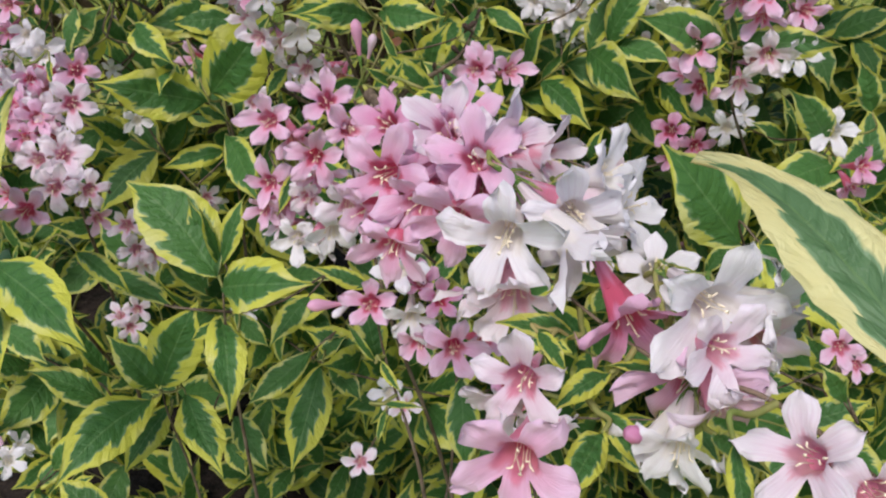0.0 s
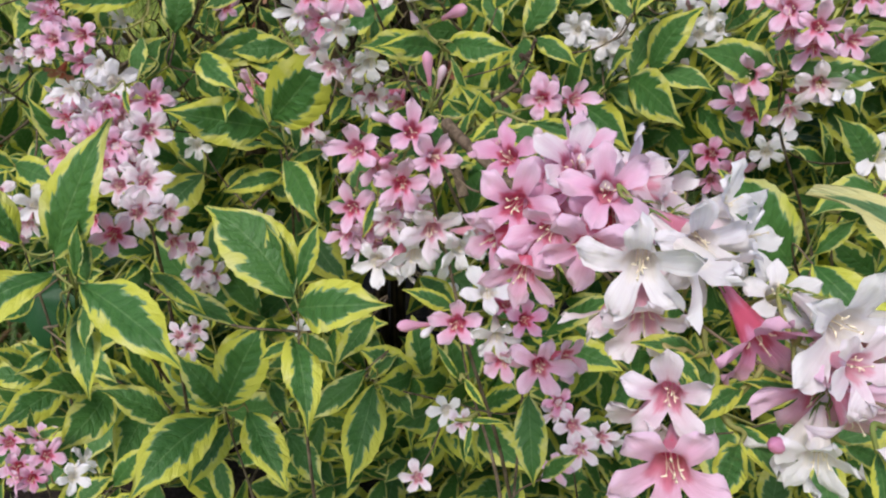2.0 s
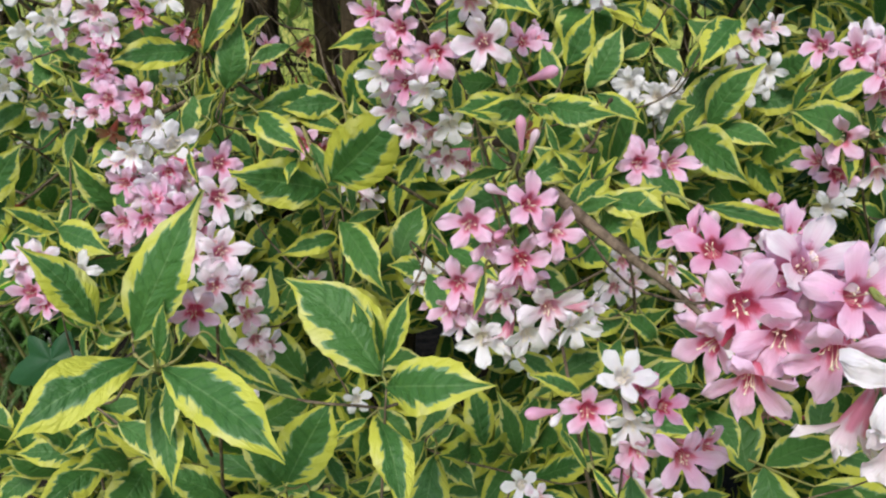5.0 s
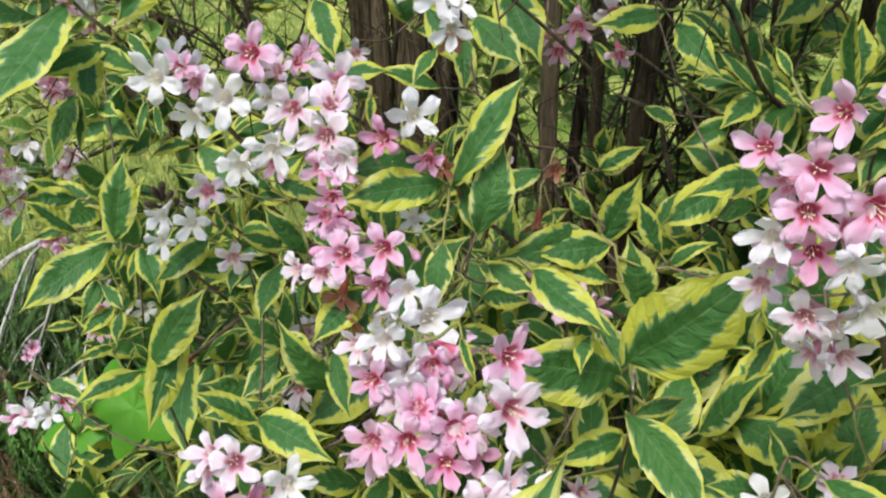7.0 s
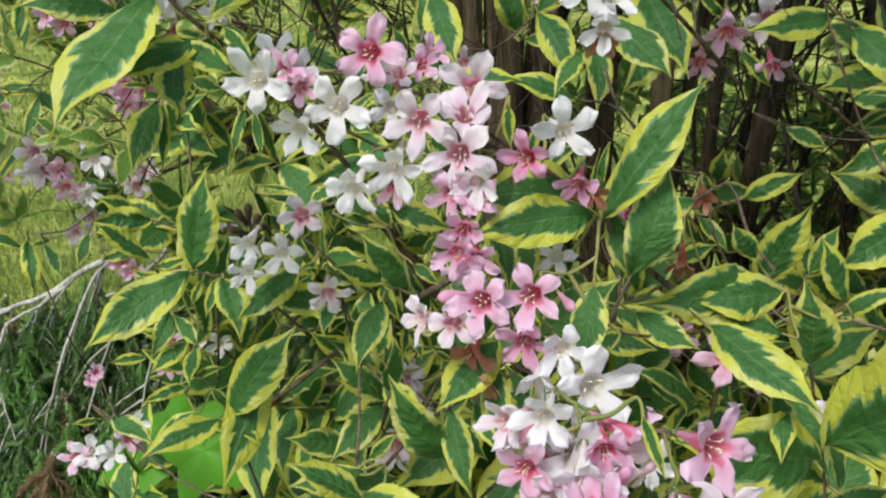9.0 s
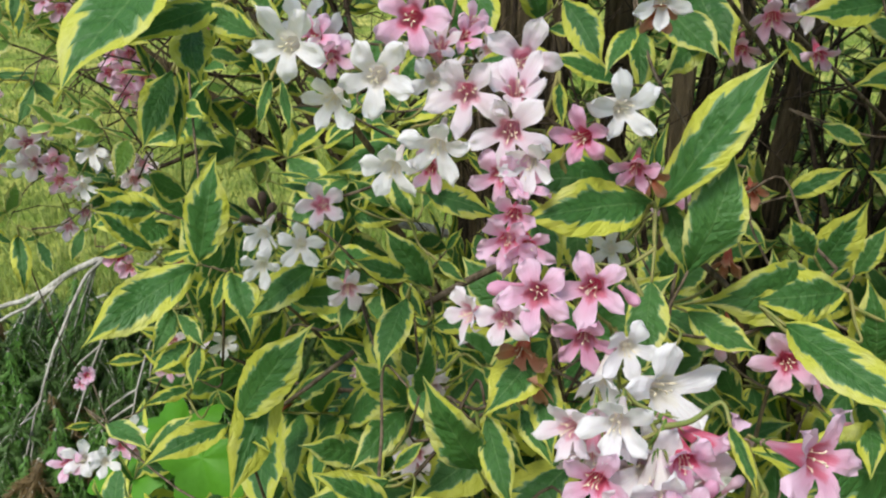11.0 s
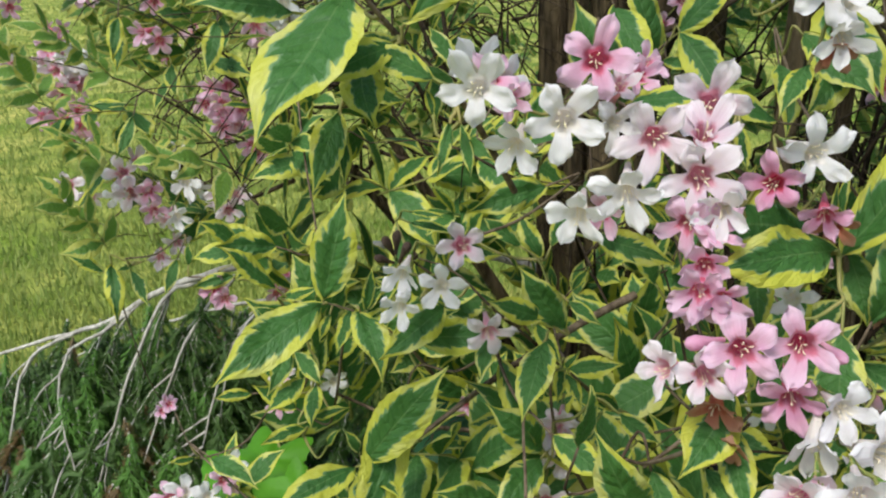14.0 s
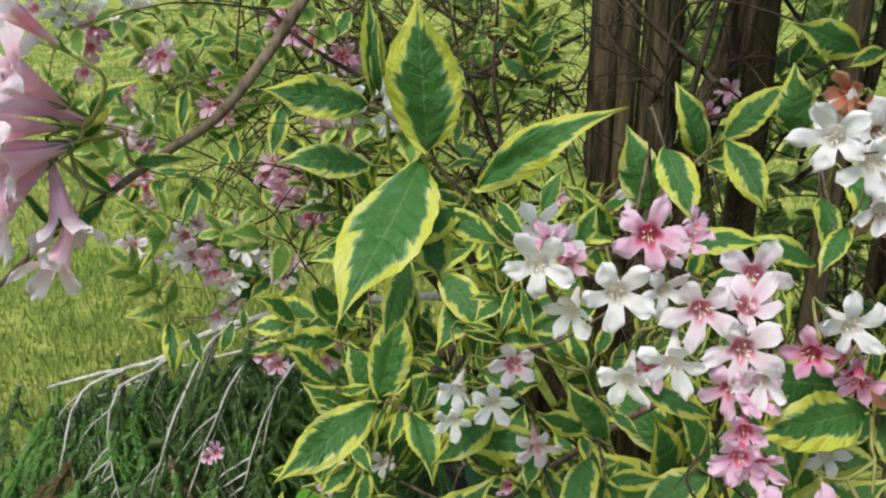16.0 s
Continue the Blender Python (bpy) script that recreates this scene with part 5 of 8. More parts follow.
b.leaf(-0.4326, 0.8764, 0.8989, -0.4479, 0.8845, 0.9266, 0.01, -1.16, 0.52, 2, 0.90)
b.leaf(-0.4268, 0.8894, 0.9023, -0.4164, 0.8999, 0.9264, 0.14, -1.08, 0.32, 3, 0.81)
b.done()
b = Branch("leafy side shoot with long yellow-edged leaves", 0.0035, (-0.517, 0.918, 0.783), (-0.529, 0.879, 0.829), (-0.551, 0.855, 0.860), (-0.571, 0.841, 0.874))
b.leaf(-0.5542, 0.8554, 0.8618, -0.5333, 0.8560, 0.8841, 0.42, -1.11, 0.46, 6, 0.72)
b.leaf(-0.5745, 0.8462, 0.8742, -0.5571, 0.8536, 0.9447, 0.25, -0.94, 0.35, 7, 0.90)
b.leaf(-0.5723, 0.8359, 0.8746, -0.6218, 0.7744, 0.8450, 0.39, -0.90, 0.79, 0, 0.90)
b.leaf(-0.6113, 0.8529, 0.8778, -0.6373, 0.8306, 0.9150, 0.48, -0.62, 0.65, 1, 0.81)
b.leaf(-0.5474, 0.8378, 0.8697, -0.5233, 0.7985, 0.8416, 0.46, -0.81, 0.64, 2, 0.90)
b.leaf(-0.5465, 0.8476, 0.8667, -0.5404, 0.8490, 0.8970, 0.49, -0.79, 0.85, 3, 0.54)
b.leaf(-0.5598, 0.8553, 0.8637, -0.5645, 0.8351, 0.8404, 0.47, -0.74, 0.53, 4, 0.72)
b.leaf(-0.6103, 0.8602, 0.8679, -0.5804, 0.8576, 0.8781, 0.56, -0.91, 0.41, 5, 0.54)
b.leaf(-0.5763, 0.8609, 0.8565, -0.5794, 0.8447, 0.8433, 0.14, -1.01, 0.53, 6, 0.72)
b.leaf(-0.5542, 0.8547, 0.8601, -0.5260, 0.8558, 0.8805, 0.41, -0.98, 0.40, 7, 0.72)
b.leaf(-0.6190, 0.8814, 0.8416, -0.6382, 0.8722, 0.8535, 0.56, -0.79, 0.38, 0, 0.72)
b.leaf(-0.6105, 0.8742, 0.8191, -0.5863, 0.8602, 0.8010, 0.15, -1.01, 0.62, 1, 0.90)
b.leaf(-0.6229, 0.8921, 0.8142, -0.6293, 0.8604, 0.7897, 0.60, -0.57, 0.75, 2, 0.90)
b.leaf(-0.6100, 0.8852, 0.7908, -0.6290, 0.8563, 0.7785, 0.26, -0.83, 0.64, 3, 0.90)
b.leaf(-0.5941, 0.8681, 0.7963, -0.5894, 0.8401, 0.7771, 0.28, -1.05, 0.77, 4, 0.90)
b.leaf(-0.6738, 0.9255, 0.7508, -0.6999, 0.9114, 0.7523, 0.62, -0.65, 0.50, 5, 0.72)
b.leaf(-0.5934, 0.8598, 0.7739, -0.5666, 0.8575, 0.7859, 0.37, -0.97, 0.85, 6, 0.72)
b.leaf(-0.6011, 0.8560, 0.7667, -0.6233, 0.8313, 0.7671, 0.37, -0.54, 0.91, 7, 0.72)
b.leaf(-0.5776, 0.8377, 0.7660, -0.5667, 0.8344, 0.7819, 0.15, -0.88, 0.98, 0, 0.72)
b.done()
b = Branch("low leafy shoot with pointed variegated leaves", 0.003, (-0.541, 0.844, 0.654), (-0.539, 0.817, 0.725), (-0.536, 0.798, 0.773), (-0.536, 0.792, 0.787))
b.leaf(-0.5340, 0.7882, 0.7895, -0.4817, 0.7935, 0.8549, 0.26, -0.85, 0.72, 3, 0.77)
b.leaf(-0.5407, 0.7860, 0.7861, -0.5777, 0.7412, 0.7819, 0.50, -0.52, 0.82, 4, 0.85)
b.leaf(-0.5416, 0.7979, 0.7896, -0.5488, 0.7931, 0.8083, 0.58, -0.74, 0.56, 5, 0.72)
b.leaf(-0.5272, 0.7938, 0.7728, -0.5090, 0.7756, 0.7747, 0.45, -0.82, 0.58, 6, 0.72)
b.leaf(-0.5343, 0.7940, 0.7763, -0.5410, 0.7809, 0.7726, 0.56, -1.01, 0.85, 7, 0.54)
b.leaf(-0.7137, 0.9183, 0.6896, -0.6628, 0.8917, 0.6848, 0.43, -0.53, 0.72, 0, 0.81)
b.leaf(-0.7379, 0.9322, 0.6787, -0.7503, 0.9116, 0.6861, 0.34, -0.83, 0.60, 1, 0.72)
b.done()
b = Branch("leafy twig low in the shrub with yellow-margined leaves", 0.0035, (-0.371, 0.901, 0.622), (-0.394, 0.851, 0.729), (-0.417, 0.820, 0.800), (-0.423, 0.823, 0.853), (-0.426, 0.821, 0.864))
b.leaf(-0.4237, 0.8033, 0.8726, -0.4326, 0.7640, 0.8431, 0.17, -0.95, 0.85, 4, 0.95)
b.leaf(-0.4245, 0.7985, 0.8025, -0.4555, 0.7856, 0.8380, 0.02, -0.92, 0.63, 5, 0.99)
b.leaf(-0.4244, 0.7877, 0.8024, -0.4488, 0.7462, 0.7875, 0.40, -0.63, 1.01, 6, 0.99)
b.leaf(-0.4106, 0.8268, 0.8438, -0.3783, 0.8234, 0.8509, 0.12, -0.94, 0.52, 7, 0.90)
b.leaf(-0.4521, 0.7920, 0.7673, -0.4837, 0.7633, 0.7894, 0.37, -0.80, 0.59, 0, 0.99)
b.leaf(-0.4180, 0.8373, 0.8460, -0.4312, 0.8336, 0.8702, -0.05, -1.11, 0.79, 1, 0.81)
b.leaf(-0.4125, 0.8344, 0.8360, -0.4025, 0.8195, 0.8210, 0.29, -1.03, 0.88, 2, 0.81)
b.leaf(-0.4154, 0.8455, 0.8381, -0.4173, 0.8275, 0.8196, 0.01, -0.78, 0.91, 3, 0.72)
b.leaf(-0.3942, 0.8523, 0.7902, -0.4109, 0.8309, 0.7685, 0.13, -0.69, 0.72, 4, 0.90)
b.leaf(-0.3785, 0.8216, 0.8172, -0.3543, 0.8102, 0.8059, -0.25, -0.85, 0.81, 5, 0.90)
b.leaf(-0.3792, 0.8405, 0.8104, -0.4000, 0.8324, 0.8258, -0.11, -0.93, 0.64, 6, 0.90)
b.leaf(-0.3711, 0.8154, 0.7977, -0.3872, 0.7973, 0.7845, -0.22, -0.93, 0.74, 7, 0.81)
b.leaf(-0.4197, 0.8501, 0.8234, -0.4049, 0.8495, 0.8446, 0.08, -0.78, 0.65, 0, 0.81)
b.leaf(-0.4130, 0.8997, 0.8667, -0.4013, 0.8972, 0.8843, 0.33, -0.77, 0.83, 1, 0.72)
b.flower(-0.4155, 0.8358, 0.7979, -0.01, -0.99, -0.17, 0.0152, "pale", 3)
b.flower(-0.4138, 0.8244, 0.7810, 0.21, -0.97, -0.15, 0.0150, "pale", 1)
b.flower(-0.4218, 0.8045, 0.7598, 0.12, -0.98, 0.18, 0.0141, "pale", 2)
b.flower(-0.3027, 0.7800, 0.8490, -0.11, -0.99, 0.07, 0.0073, "white", 2)
b.flower(-0.4370, 0.8613, 0.7735, -0.20, -0.98, -0.04, 0.0092, "pink", 3)
b.done()
b = Branch("branch with pink hanging flowers and pointed leaves", 0.004, (-0.016, 1.146, 0.878), (-0.120, 1.066, 0.965), (-0.188, 1.023, 1.021), (-0.223, 1.017, 1.049))
b.flower(-0.1971, 0.9563, 1.0191, -0.08, -0.86, -0.50, 0.0197, "pink", 3)
b.flower(-0.1657, 0.9745, 1.0267, -0.04, -0.92, -0.39, 0.0186, "pale", 1)
b.flower(-0.2111, 0.9776, 0.9953, -0.14, -0.85, -0.51, 0.0154, "pink", 3)
b.flower(-0.1593, 0.9733, 0.9920, 0.08, -0.88, -0.47, 0.0136, "pink", 3)
b.leaf(-0.2404, 0.9557, 1.0059, -0.2689, 0.9217, 0.9840, -0.08, -0.88, 0.42, 6, 0.99)
b.leaf(-0.2545, 0.9700, 1.0497, -0.2284, 0.9121, 0.9999, -0.05, -1.05, 0.40, 7, 1.08)
b.leaf(-0.2154, 0.9837, 1.0134, -0.2408, 0.9752, 1.0293, -0.12, -0.96, 0.23, 0, 0.72)
b.leaf(-0.1808, 0.9845, 1.0018, -0.1608, 0.9678, 0.9779, -0.52, -1.16, 0.32, 1, 0.72)
b.leaf(-0.1968, 0.9917, 1.0274, -0.2150, 0.9840, 1.0429, -0.20, -0.83, 0.43, 2, 0.81)
b.done()
b = Branch("tall branch with a head of rose flowers and pale stars", 0.004, (0.003, 0.661, 0.728), (-0.040, 0.640, 0.857), (-0.064, 0.625, 0.935), (-0.084, 0.611, 0.995), (-0.085, 0.601, 1.039))
b.flower(-0.0900, 0.5588, 1.0553, -0.15, -0.98, 0.13, 0.0181, "pink", 0)
b.flower(-0.1171, 0.5792, 1.0184, -0.28, -0.94, 0.19, 0.0156, "pink", 1)
b.flower(-0.1207, 0.5757, 1.0010, -0.27, -0.95, 0.17, 0.0151, "pink", 2)
b.flower(-0.0945, 0.5712, 1.0040, -0.03, -0.99, 0.13, 0.0175, "pink", 0)
b.flower(-0.0636, 0.5689, 1.0112, -0.04, -0.98, 0.21, 0.0193, "pale", 2)
b.flower(-0.0341, 0.6034, 1.0023, 0.09, -0.86, 0.50, 0.0124, "pink", 3)
b.bud(-0.0402, 0.6075, 1.0100, -0.24, -0.19, 0.95, 0.0096, "pink")
b.bud(-0.0272, 0.6049, 1.0053, 0.08, -0.17, 0.98, 0.0096, "pink")
b.flower(-0.1140, 0.5813, 0.9797, -0.18, -0.98, -0.03, 0.0122, "deep", 3)
b.flower(-0.1007, 0.5691, 0.9785, 0.00, -0.96, -0.29, 0.0133, "white", 1)
b.flower(-0.1315, 0.5847, 0.9857, -0.43, -0.90, 0.03, 0.0135, "white", 3)
b.flower(-0.1366, 0.5940, 1.0243, -0.53, -0.81, 0.23, 0.0119, "pink", 3)
b.flower(-0.1110, 0.5807, 1.0427, -0.64, -0.76, 0.10, 0.0134, "pink", 3)
b.flower(-0.0717, 0.5756, 1.0341, 0.15, -0.94, -0.32, 0.0134, "pale", 3)
b.bud(-0.0182, 0.5834, 0.9865, 0.61, -0.64, 0.47, 0.0157, "pink")
b.flower(-0.0451, 0.6075, 1.0524, 0.34, -0.92, 0.20, 0.0146, "pink", 3)
b.flower(-0.1124, 0.5856, 0.9452, -0.28, -0.96, 0.01, 0.0148, "pale", 2)
b.flower(-0.0832, 0.5867, 0.9482, 0.18, -0.95, -0.23, 0.0162, "white", 3)
b.flower(-0.1257, 0.6109, 0.9499, -0.35, -0.93, 0.08, 0.0124, "pale", 1)
b.flower(-0.0846, 0.6029, 0.9148, 0.08, -0.99, -0.07, 0.0134, "pale", 2)
b.flower(-0.0709, 0.5731, 1.0509, 0.24, -0.96, 0.12, 0.0106, "pale", 1)
b.leaf(-0.0618, 0.6020, 1.0417, -0.0297, 0.5611, 1.0295, -0.33, -0.72, 0.38, 2, 0.90)
b.leaf(-0.0381, 0.5808, 0.9597, -0.0832, 0.5445, 0.9754, -0.09, -1.13, 0.76, 3, 0.90)
b.leaf(-0.0277, 0.5814, 0.9612, 0.0132, 0.5506, 0.9683, -0.20, -0.64, 0.83, 4, 0.90)
b.leaf(-0.1258, 0.6252, 0.9981, -0.1652, 0.6032, 0.9982, 0.07, -0.78, 0.68, 5, 0.72)
b.leaf(-0.0796, 0.6109, 0.9726, -0.0780, 0.5866, 0.9482, -0.09, -1.07, 0.63, 6, 0.81)
b.leaf(0.0129, 0.6917, 0.9569, 0.0296, 0.6914, 0.9993, -0.08, -1.05, 0.78, 7, 1.08)
b.leaf(-0.1246, 0.6081, 1.0512, -0.1311, 0.6145, 1.0630, -0.04, -1.03, 0.19, 0, 0.81)
b.leaf(-0.0939, 0.6019, 1.0190, -0.0785, 0.5980, 1.0335, -0.20, -1.12, 0.59, 1, 0.63)
b.leaf(0.0126, 0.5230, 0.8950, 0.0436, 0.5100, 0.9354, -0.16, -0.59, 0.79, 2, 1.08)
b.leaf(-0.0317, 0.5588, 0.9186, 0.0033, 0.5483, 0.9425, -0.34, -1.06, 0.79, 3, 0.99)
b.leaf(-0.0509, 0.6172, 0.9425, -0.0313, 0.5939, 0.9206, -0.18, -0.78, 0.59, 4, 0.81)
b.leaf(-0.1069, 0.6420, 0.9024, -0.1231, 0.6311, 0.8814, 0.12, -1.04, 0.60, 5, 0.90)
b.done()
b = Branch("branch with small white flowers and light leaves farther in", 0.004, (0.326, 0.927, 0.599), (0.242, 0.887, 0.734), (0.194, 0.874, 0.837), (0.197, 0.881, 0.892))
b.flower(0.0983, 0.8273, 0.8948, -0.48, -0.85, 0.22, 0.0174, "white", 0)
b.flower(0.1247, 0.8211, 0.8839, -0.42, -0.90, 0.15, 0.0184, "white", 1)
b.flower(0.0337, 0.7640, 1.0081, -0.26, -0.96, 0.04, 0.0201, "white", 2)
b.flower(0.0499, 0.7692, 0.9971, -0.07, -0.99, -0.14, 0.0169, "white", 3)
b.flower(0.1958, 0.7793, 0.9564, -0.25, -0.97, 0.08, 0.0167, "pale", 3)
b.flower(0.2152, 0.7828, 0.9210, -0.26, -0.96, 0.11, 0.0162, "white", 0)
b.flower(0.0828, 0.8106, 1.0122, -0.30, -0.95, 0.02, 0.0158, "white", 1)
b.flower(0.1568, 0.6053, 0.7984, -0.46, -0.82, 0.34, 0.0181, "pale", 0)
b.flower(0.1094, 0.6004, 0.7877, -0.56, -0.79, 0.24, 0.0156, "pale", 1)
b.flower(0.1319, 0.5539, 0.7863, -0.46, -0.80, 0.40, 0.0169, "pale", 2)
b.flower(0.1196, 0.5963, 0.7804, -0.29, -0.96, 0.04, 0.0148, "pink", 3)
b.flower(0.0513, 0.6001, 0.8281, -0.11, -0.99, 0.13, 0.0151, "pale", 2)
b.flower(0.0431, 0.5909, 0.8106, -0.31, -0.94, 0.16, 0.0135, "pale", 1)
b.flower(-0.0347, 0.4852, 0.8225, -0.25, -0.89, 0.37, 0.0133, "white", 2)
b.flower(0.0994, 0.6307, 0.8019, -0.17, -0.95, 0.25, 0.0127, "pale", 0)
b.leaf(0.1880, 0.8052, 0.9624, 0.1419, 0.7571, 0.9345, -0.54, -0.80, 0.73, 7, 0.99)
b.leaf(0.1980, 0.8212, 0.9927, 0.1349, 0.7964, 0.9870, -0.58, -0.82, 0.61, 0, 0.81)
b.leaf(0.1320, 0.8950, 0.9167, 0.0928, 0.8663, 0.9041, -0.46, -1.13, 0.58, 1, 0.90)
b.leaf(0.1374, 0.8924, 0.9119, 0.1615, 0.8576, 0.8898, -0.18, -0.69, 0.67, 2, 0.90)
b.leaf(0.1593, 0.8653, 0.9468, 0.1957, 0.8405, 0.9224, -0.44, -0.92, 0.53, 3, 0.90)
b.leaf(0.1227, 0.9251, 0.9304, 0.1271, 0.9181, 0.9599, -0.11, -1.02, 0.38, 4, 0.90)
b.leaf(0.1728, 0.9217, 0.9253, 0.1598, 0.9226, 0.9694, -0.31, -0.66, 0.32, 5, 0.90)
b.leaf(0.0999, 0.9046, 0.8912, 0.1260, 0.8722, 0.8735, -0.56, -1.09, 0.60, 6, 0.90)
b.leaf(0.0508, 0.5814, 0.7930, 0.0204, 0.5568, 0.7884, -0.26, -0.91, 0.68, 7, 0.99)
b.leaf(0.0153, 0.5062, 0.8210, 0.0281, 0.4763, 0.8077, -0.28, -0.63, 0.98, 0, 0.90)
b.leaf(0.0251, 0.4904, 0.8340, 0.0077, 0.4601, 0.8191, -0.21, -0.93, 0.87, 1, 0.90)
b.leaf(0.0745, 0.5717, 0.7753, 0.0437, 0.5654, 0.8053, -0.17, -0.50, 0.74, 2, 0.90)
b.leaf(-0.0461, 0.4715, 0.8390, -0.0207, 0.4455, 0.8335, -0.07, -0.64, 1.12, 3, 0.81)
b.leaf(-0.1015, 0.5557, 0.8468, -0.0831, 0.5207, 0.8240, -0.27, -0.69, 1.02, 4, 0.99)
b.leaf(-0.0723, 0.5929, 0.8109, -0.0983, 0.5769, 0.8228, -0.14, -1.01, 0.67, 5, 0.90)
b.leaf(0.1427, 0.6931, 0.7926, 0.1523, 0.6885, 0.8270, -0.59, -0.99, 0.54, 6, 0.90)
b.done()
b = Branch("low branch with pale and pink flowers", 0.0035, (-0.425, 0.659, 0.542), (-0.415, 0.649, 0.673), (-0.413, 0.644, 0.748), (-0.411, 0.648, 0.788))
b.flower(-0.4082, 0.6235, 0.8267, 0.28, -0.81, 0.52, 0.0171, "pale", 0)
b.flower(-0.3740, 0.6135, 0.8197, 0.45, -0.79, 0.41, 0.0170, "white", 2)
b.flower(-0.4138, 0.6070, 0.8063, 0.18, -0.86, 0.48, 0.0162, "pink", 1)
b.flower(-0.4001, 0.6191, 0.7974, 0.44, -0.83, 0.35, 0.0141, "deep", 3)
b.flower(-0.4310, 0.6336, 0.8131, 0.08, -0.89, 0.45, 0.0125, "pale", 2)
b.flower(-0.4026, 0.6021, 0.7973, 0.43, -0.89, 0.15, 0.0121, "pink", 3)
b.flower(-0.4703, 0.6081, 0.7854, 0.25, -0.84, 0.49, 0.0164, "pink", 0)
b.flower(-0.4649, 0.6145, 0.7763, 0.50, -0.83, 0.25, 0.0125, "pale", 2)
b.leaf(-0.4136, 0.6941, 0.8210, -0.4479, 0.6733, 0.8235, 0.43, -1.01, 0.85, 1, 0.90)
b.leaf(-0.3956, 0.6621, 0.8040, -0.3574, 0.6591, 0.8207, 0.43, -0.64, 0.91, 2, 0.90)
b.leaf(-0.4116, 0.6814, 0.7971, -0.4299, 0.6858, 0.8261, 0.47, -0.58, 0.97, 3, 0.81)
b.leaf(-0.3874, 0.6374, 0.7576, -0.3549, 0.6306, 0.7885, 0.37, -0.53, 0.61, 4, 0.90)
b.leaf(-0.4980, 0.6533, 0.7417, -0.4660, 0.6449, 0.7694, 0.22, -0.95, 0.64, 5, 0.90)
b.leaf(-0.5185, 0.8246, 0.8078, -0.5363, 0.7682, 0.7437, 0.35, -0.82, 0.79, 6, 0.81)
b.leaf(-0.4523, 0.8226, 0.8484, -0.4286, 0.7914, 0.8118, 0.46, -1.07, 0.60, 7, 0.81)
b.leaf(-0.5126, 0.8469, 0.8499, -0.4506, 0.8391, 0.8583, 0.39, -0.92, 0.41, 0, 0.90)
b.leaf(-0.5594, 0.8688, 0.8471, -0.5274, 0.8716, 0.8745, 0.47, -0.91, 0.68, 1, 0.81)
b.leaf(-0.4021, 0.6512, 0.8364, -0.4325, 0.6380, 0.8639, 0.33, -0.54, 1.01, 3, 0.90)
b.leaf(-0.4011, 0.6518, 0.8376, -0.3497, 0.6216, 0.8311, 0.04, -0.64, 0.94, 4, 0.99)
b.leaf(-0.4351, 0.6573, 0.8082, -0.4518, 0.6282, 0.7959, 0.25, -0.93, 0.82, 5, 0.90)
b.leaf(-0.3167, 0.6874, 0.7981, -0.2925, 0.6557, 0.7699, 0.04, -0.65, 1.09, 6, 0.90)
b.leaf(-0.6247, 0.8995, 0.7563, -0.6511, 0.8857, 0.7814, 0.40, -0.88, 0.68, 7, 0.90)
b.leaf(-0.6290, 0.9233, 0.7616, -0.6036, 0.9248, 0.8090, 0.54, -0.65, 0.69, 0, 0.90)
b.leaf(-0.6073, 0.9339, 0.7807, -0.5720, 0.9318, 0.8175, 0.30, -0.91, 0.82, 1, 0.90)
b.leaf(-0.4173, 0.7243, 0.8068, -0.4015, 0.7321, 0.8207, 0.29, -1.04, 0.73, 2, 0.81)
b.leaf(-0.4151, 0.7597, 0.8369, -0.3857, 0.7367, 0.8274, 0.12, -0.75, 0.52, 3, 0.90)
b.leaf(-0.3648, 0.7068, 0.8544, -0.3496, 0.6735, 0.8246, 0.09, -1.03, 0.77, 4, 0.81)
b.leaf(-0.5303, 0.8440, 0.8573, -0.4816, 0.8354, 0.8761, 0.62, -0.83, 0.56, 5, 0.90)
b.leaf(-0.5149, 0.8713, 0.8659, -0.5303, 0.8366, 0.8402, 0.61, -1.05, 0.56, 6, 0.90)
b.done()
b = Branch("leafy twigs behind the flower heads", 0.004, (-0.144, 0.962, 0.657), (-0.162, 0.930, 0.763), (-0.178, 0.898, 0.844), (-0.207, 0.880, 0.862))
b.leaf(-0.1782, 0.8615, 0.8621, -0.1509, 0.8584, 0.9236, 0.05, -1.19, 0.75, 1, 0.99)
b.leaf(-0.1800, 0.8603, 0.8597, -0.2444, 0.8252, 0.8702, -0.11, -1.17, 0.52, 2, 0.90)
b.leaf(-0.2750, 0.8285, 0.8601, -0.2316, 0.8066, 0.8497, 0.00, -0.96, 0.69, 3, 0.81)
b.leaf(-0.1236, 0.9164, 1.0248, -0.0951, 0.8730, 0.9937, -0.42, -1.11, 0.68, 4, 0.90)
b.leaf(-0.1574, 0.7910, 0.8460, -0.1672, 0.7913, 0.8994, -0.15, -0.91, 0.45, 5, 1.08)
b.leaf(-0.1282, 0.8416, 0.8545, -0.0965, 0.8330, 0.8772, -0.30, -0.66, 0.75, 6, 0.90)
b.leaf(-0.0825, 0.8702, 0.9089, -0.1379, 0.8344, 0.8905, -0.19, -1.15, 0.54, 7, 0.99)
b.leaf(-0.0781, 0.8741, 0.9168, -0.0577, 0.8619, 0.9341, -0.10, -0.95, 0.60, 0, 0.90)
b.leaf(-0.2284, 0.8344, 0.8623, -0.1759, 0.8140, 0.8530, 0.15, -0.83, 0.74, 1, 0.90)
b.leaf(-0.3125, 0.7592, 0.8611, -0.2806, 0.7626, 0.9115, -0.14, -1.15, 0.81, 2, 0.99)
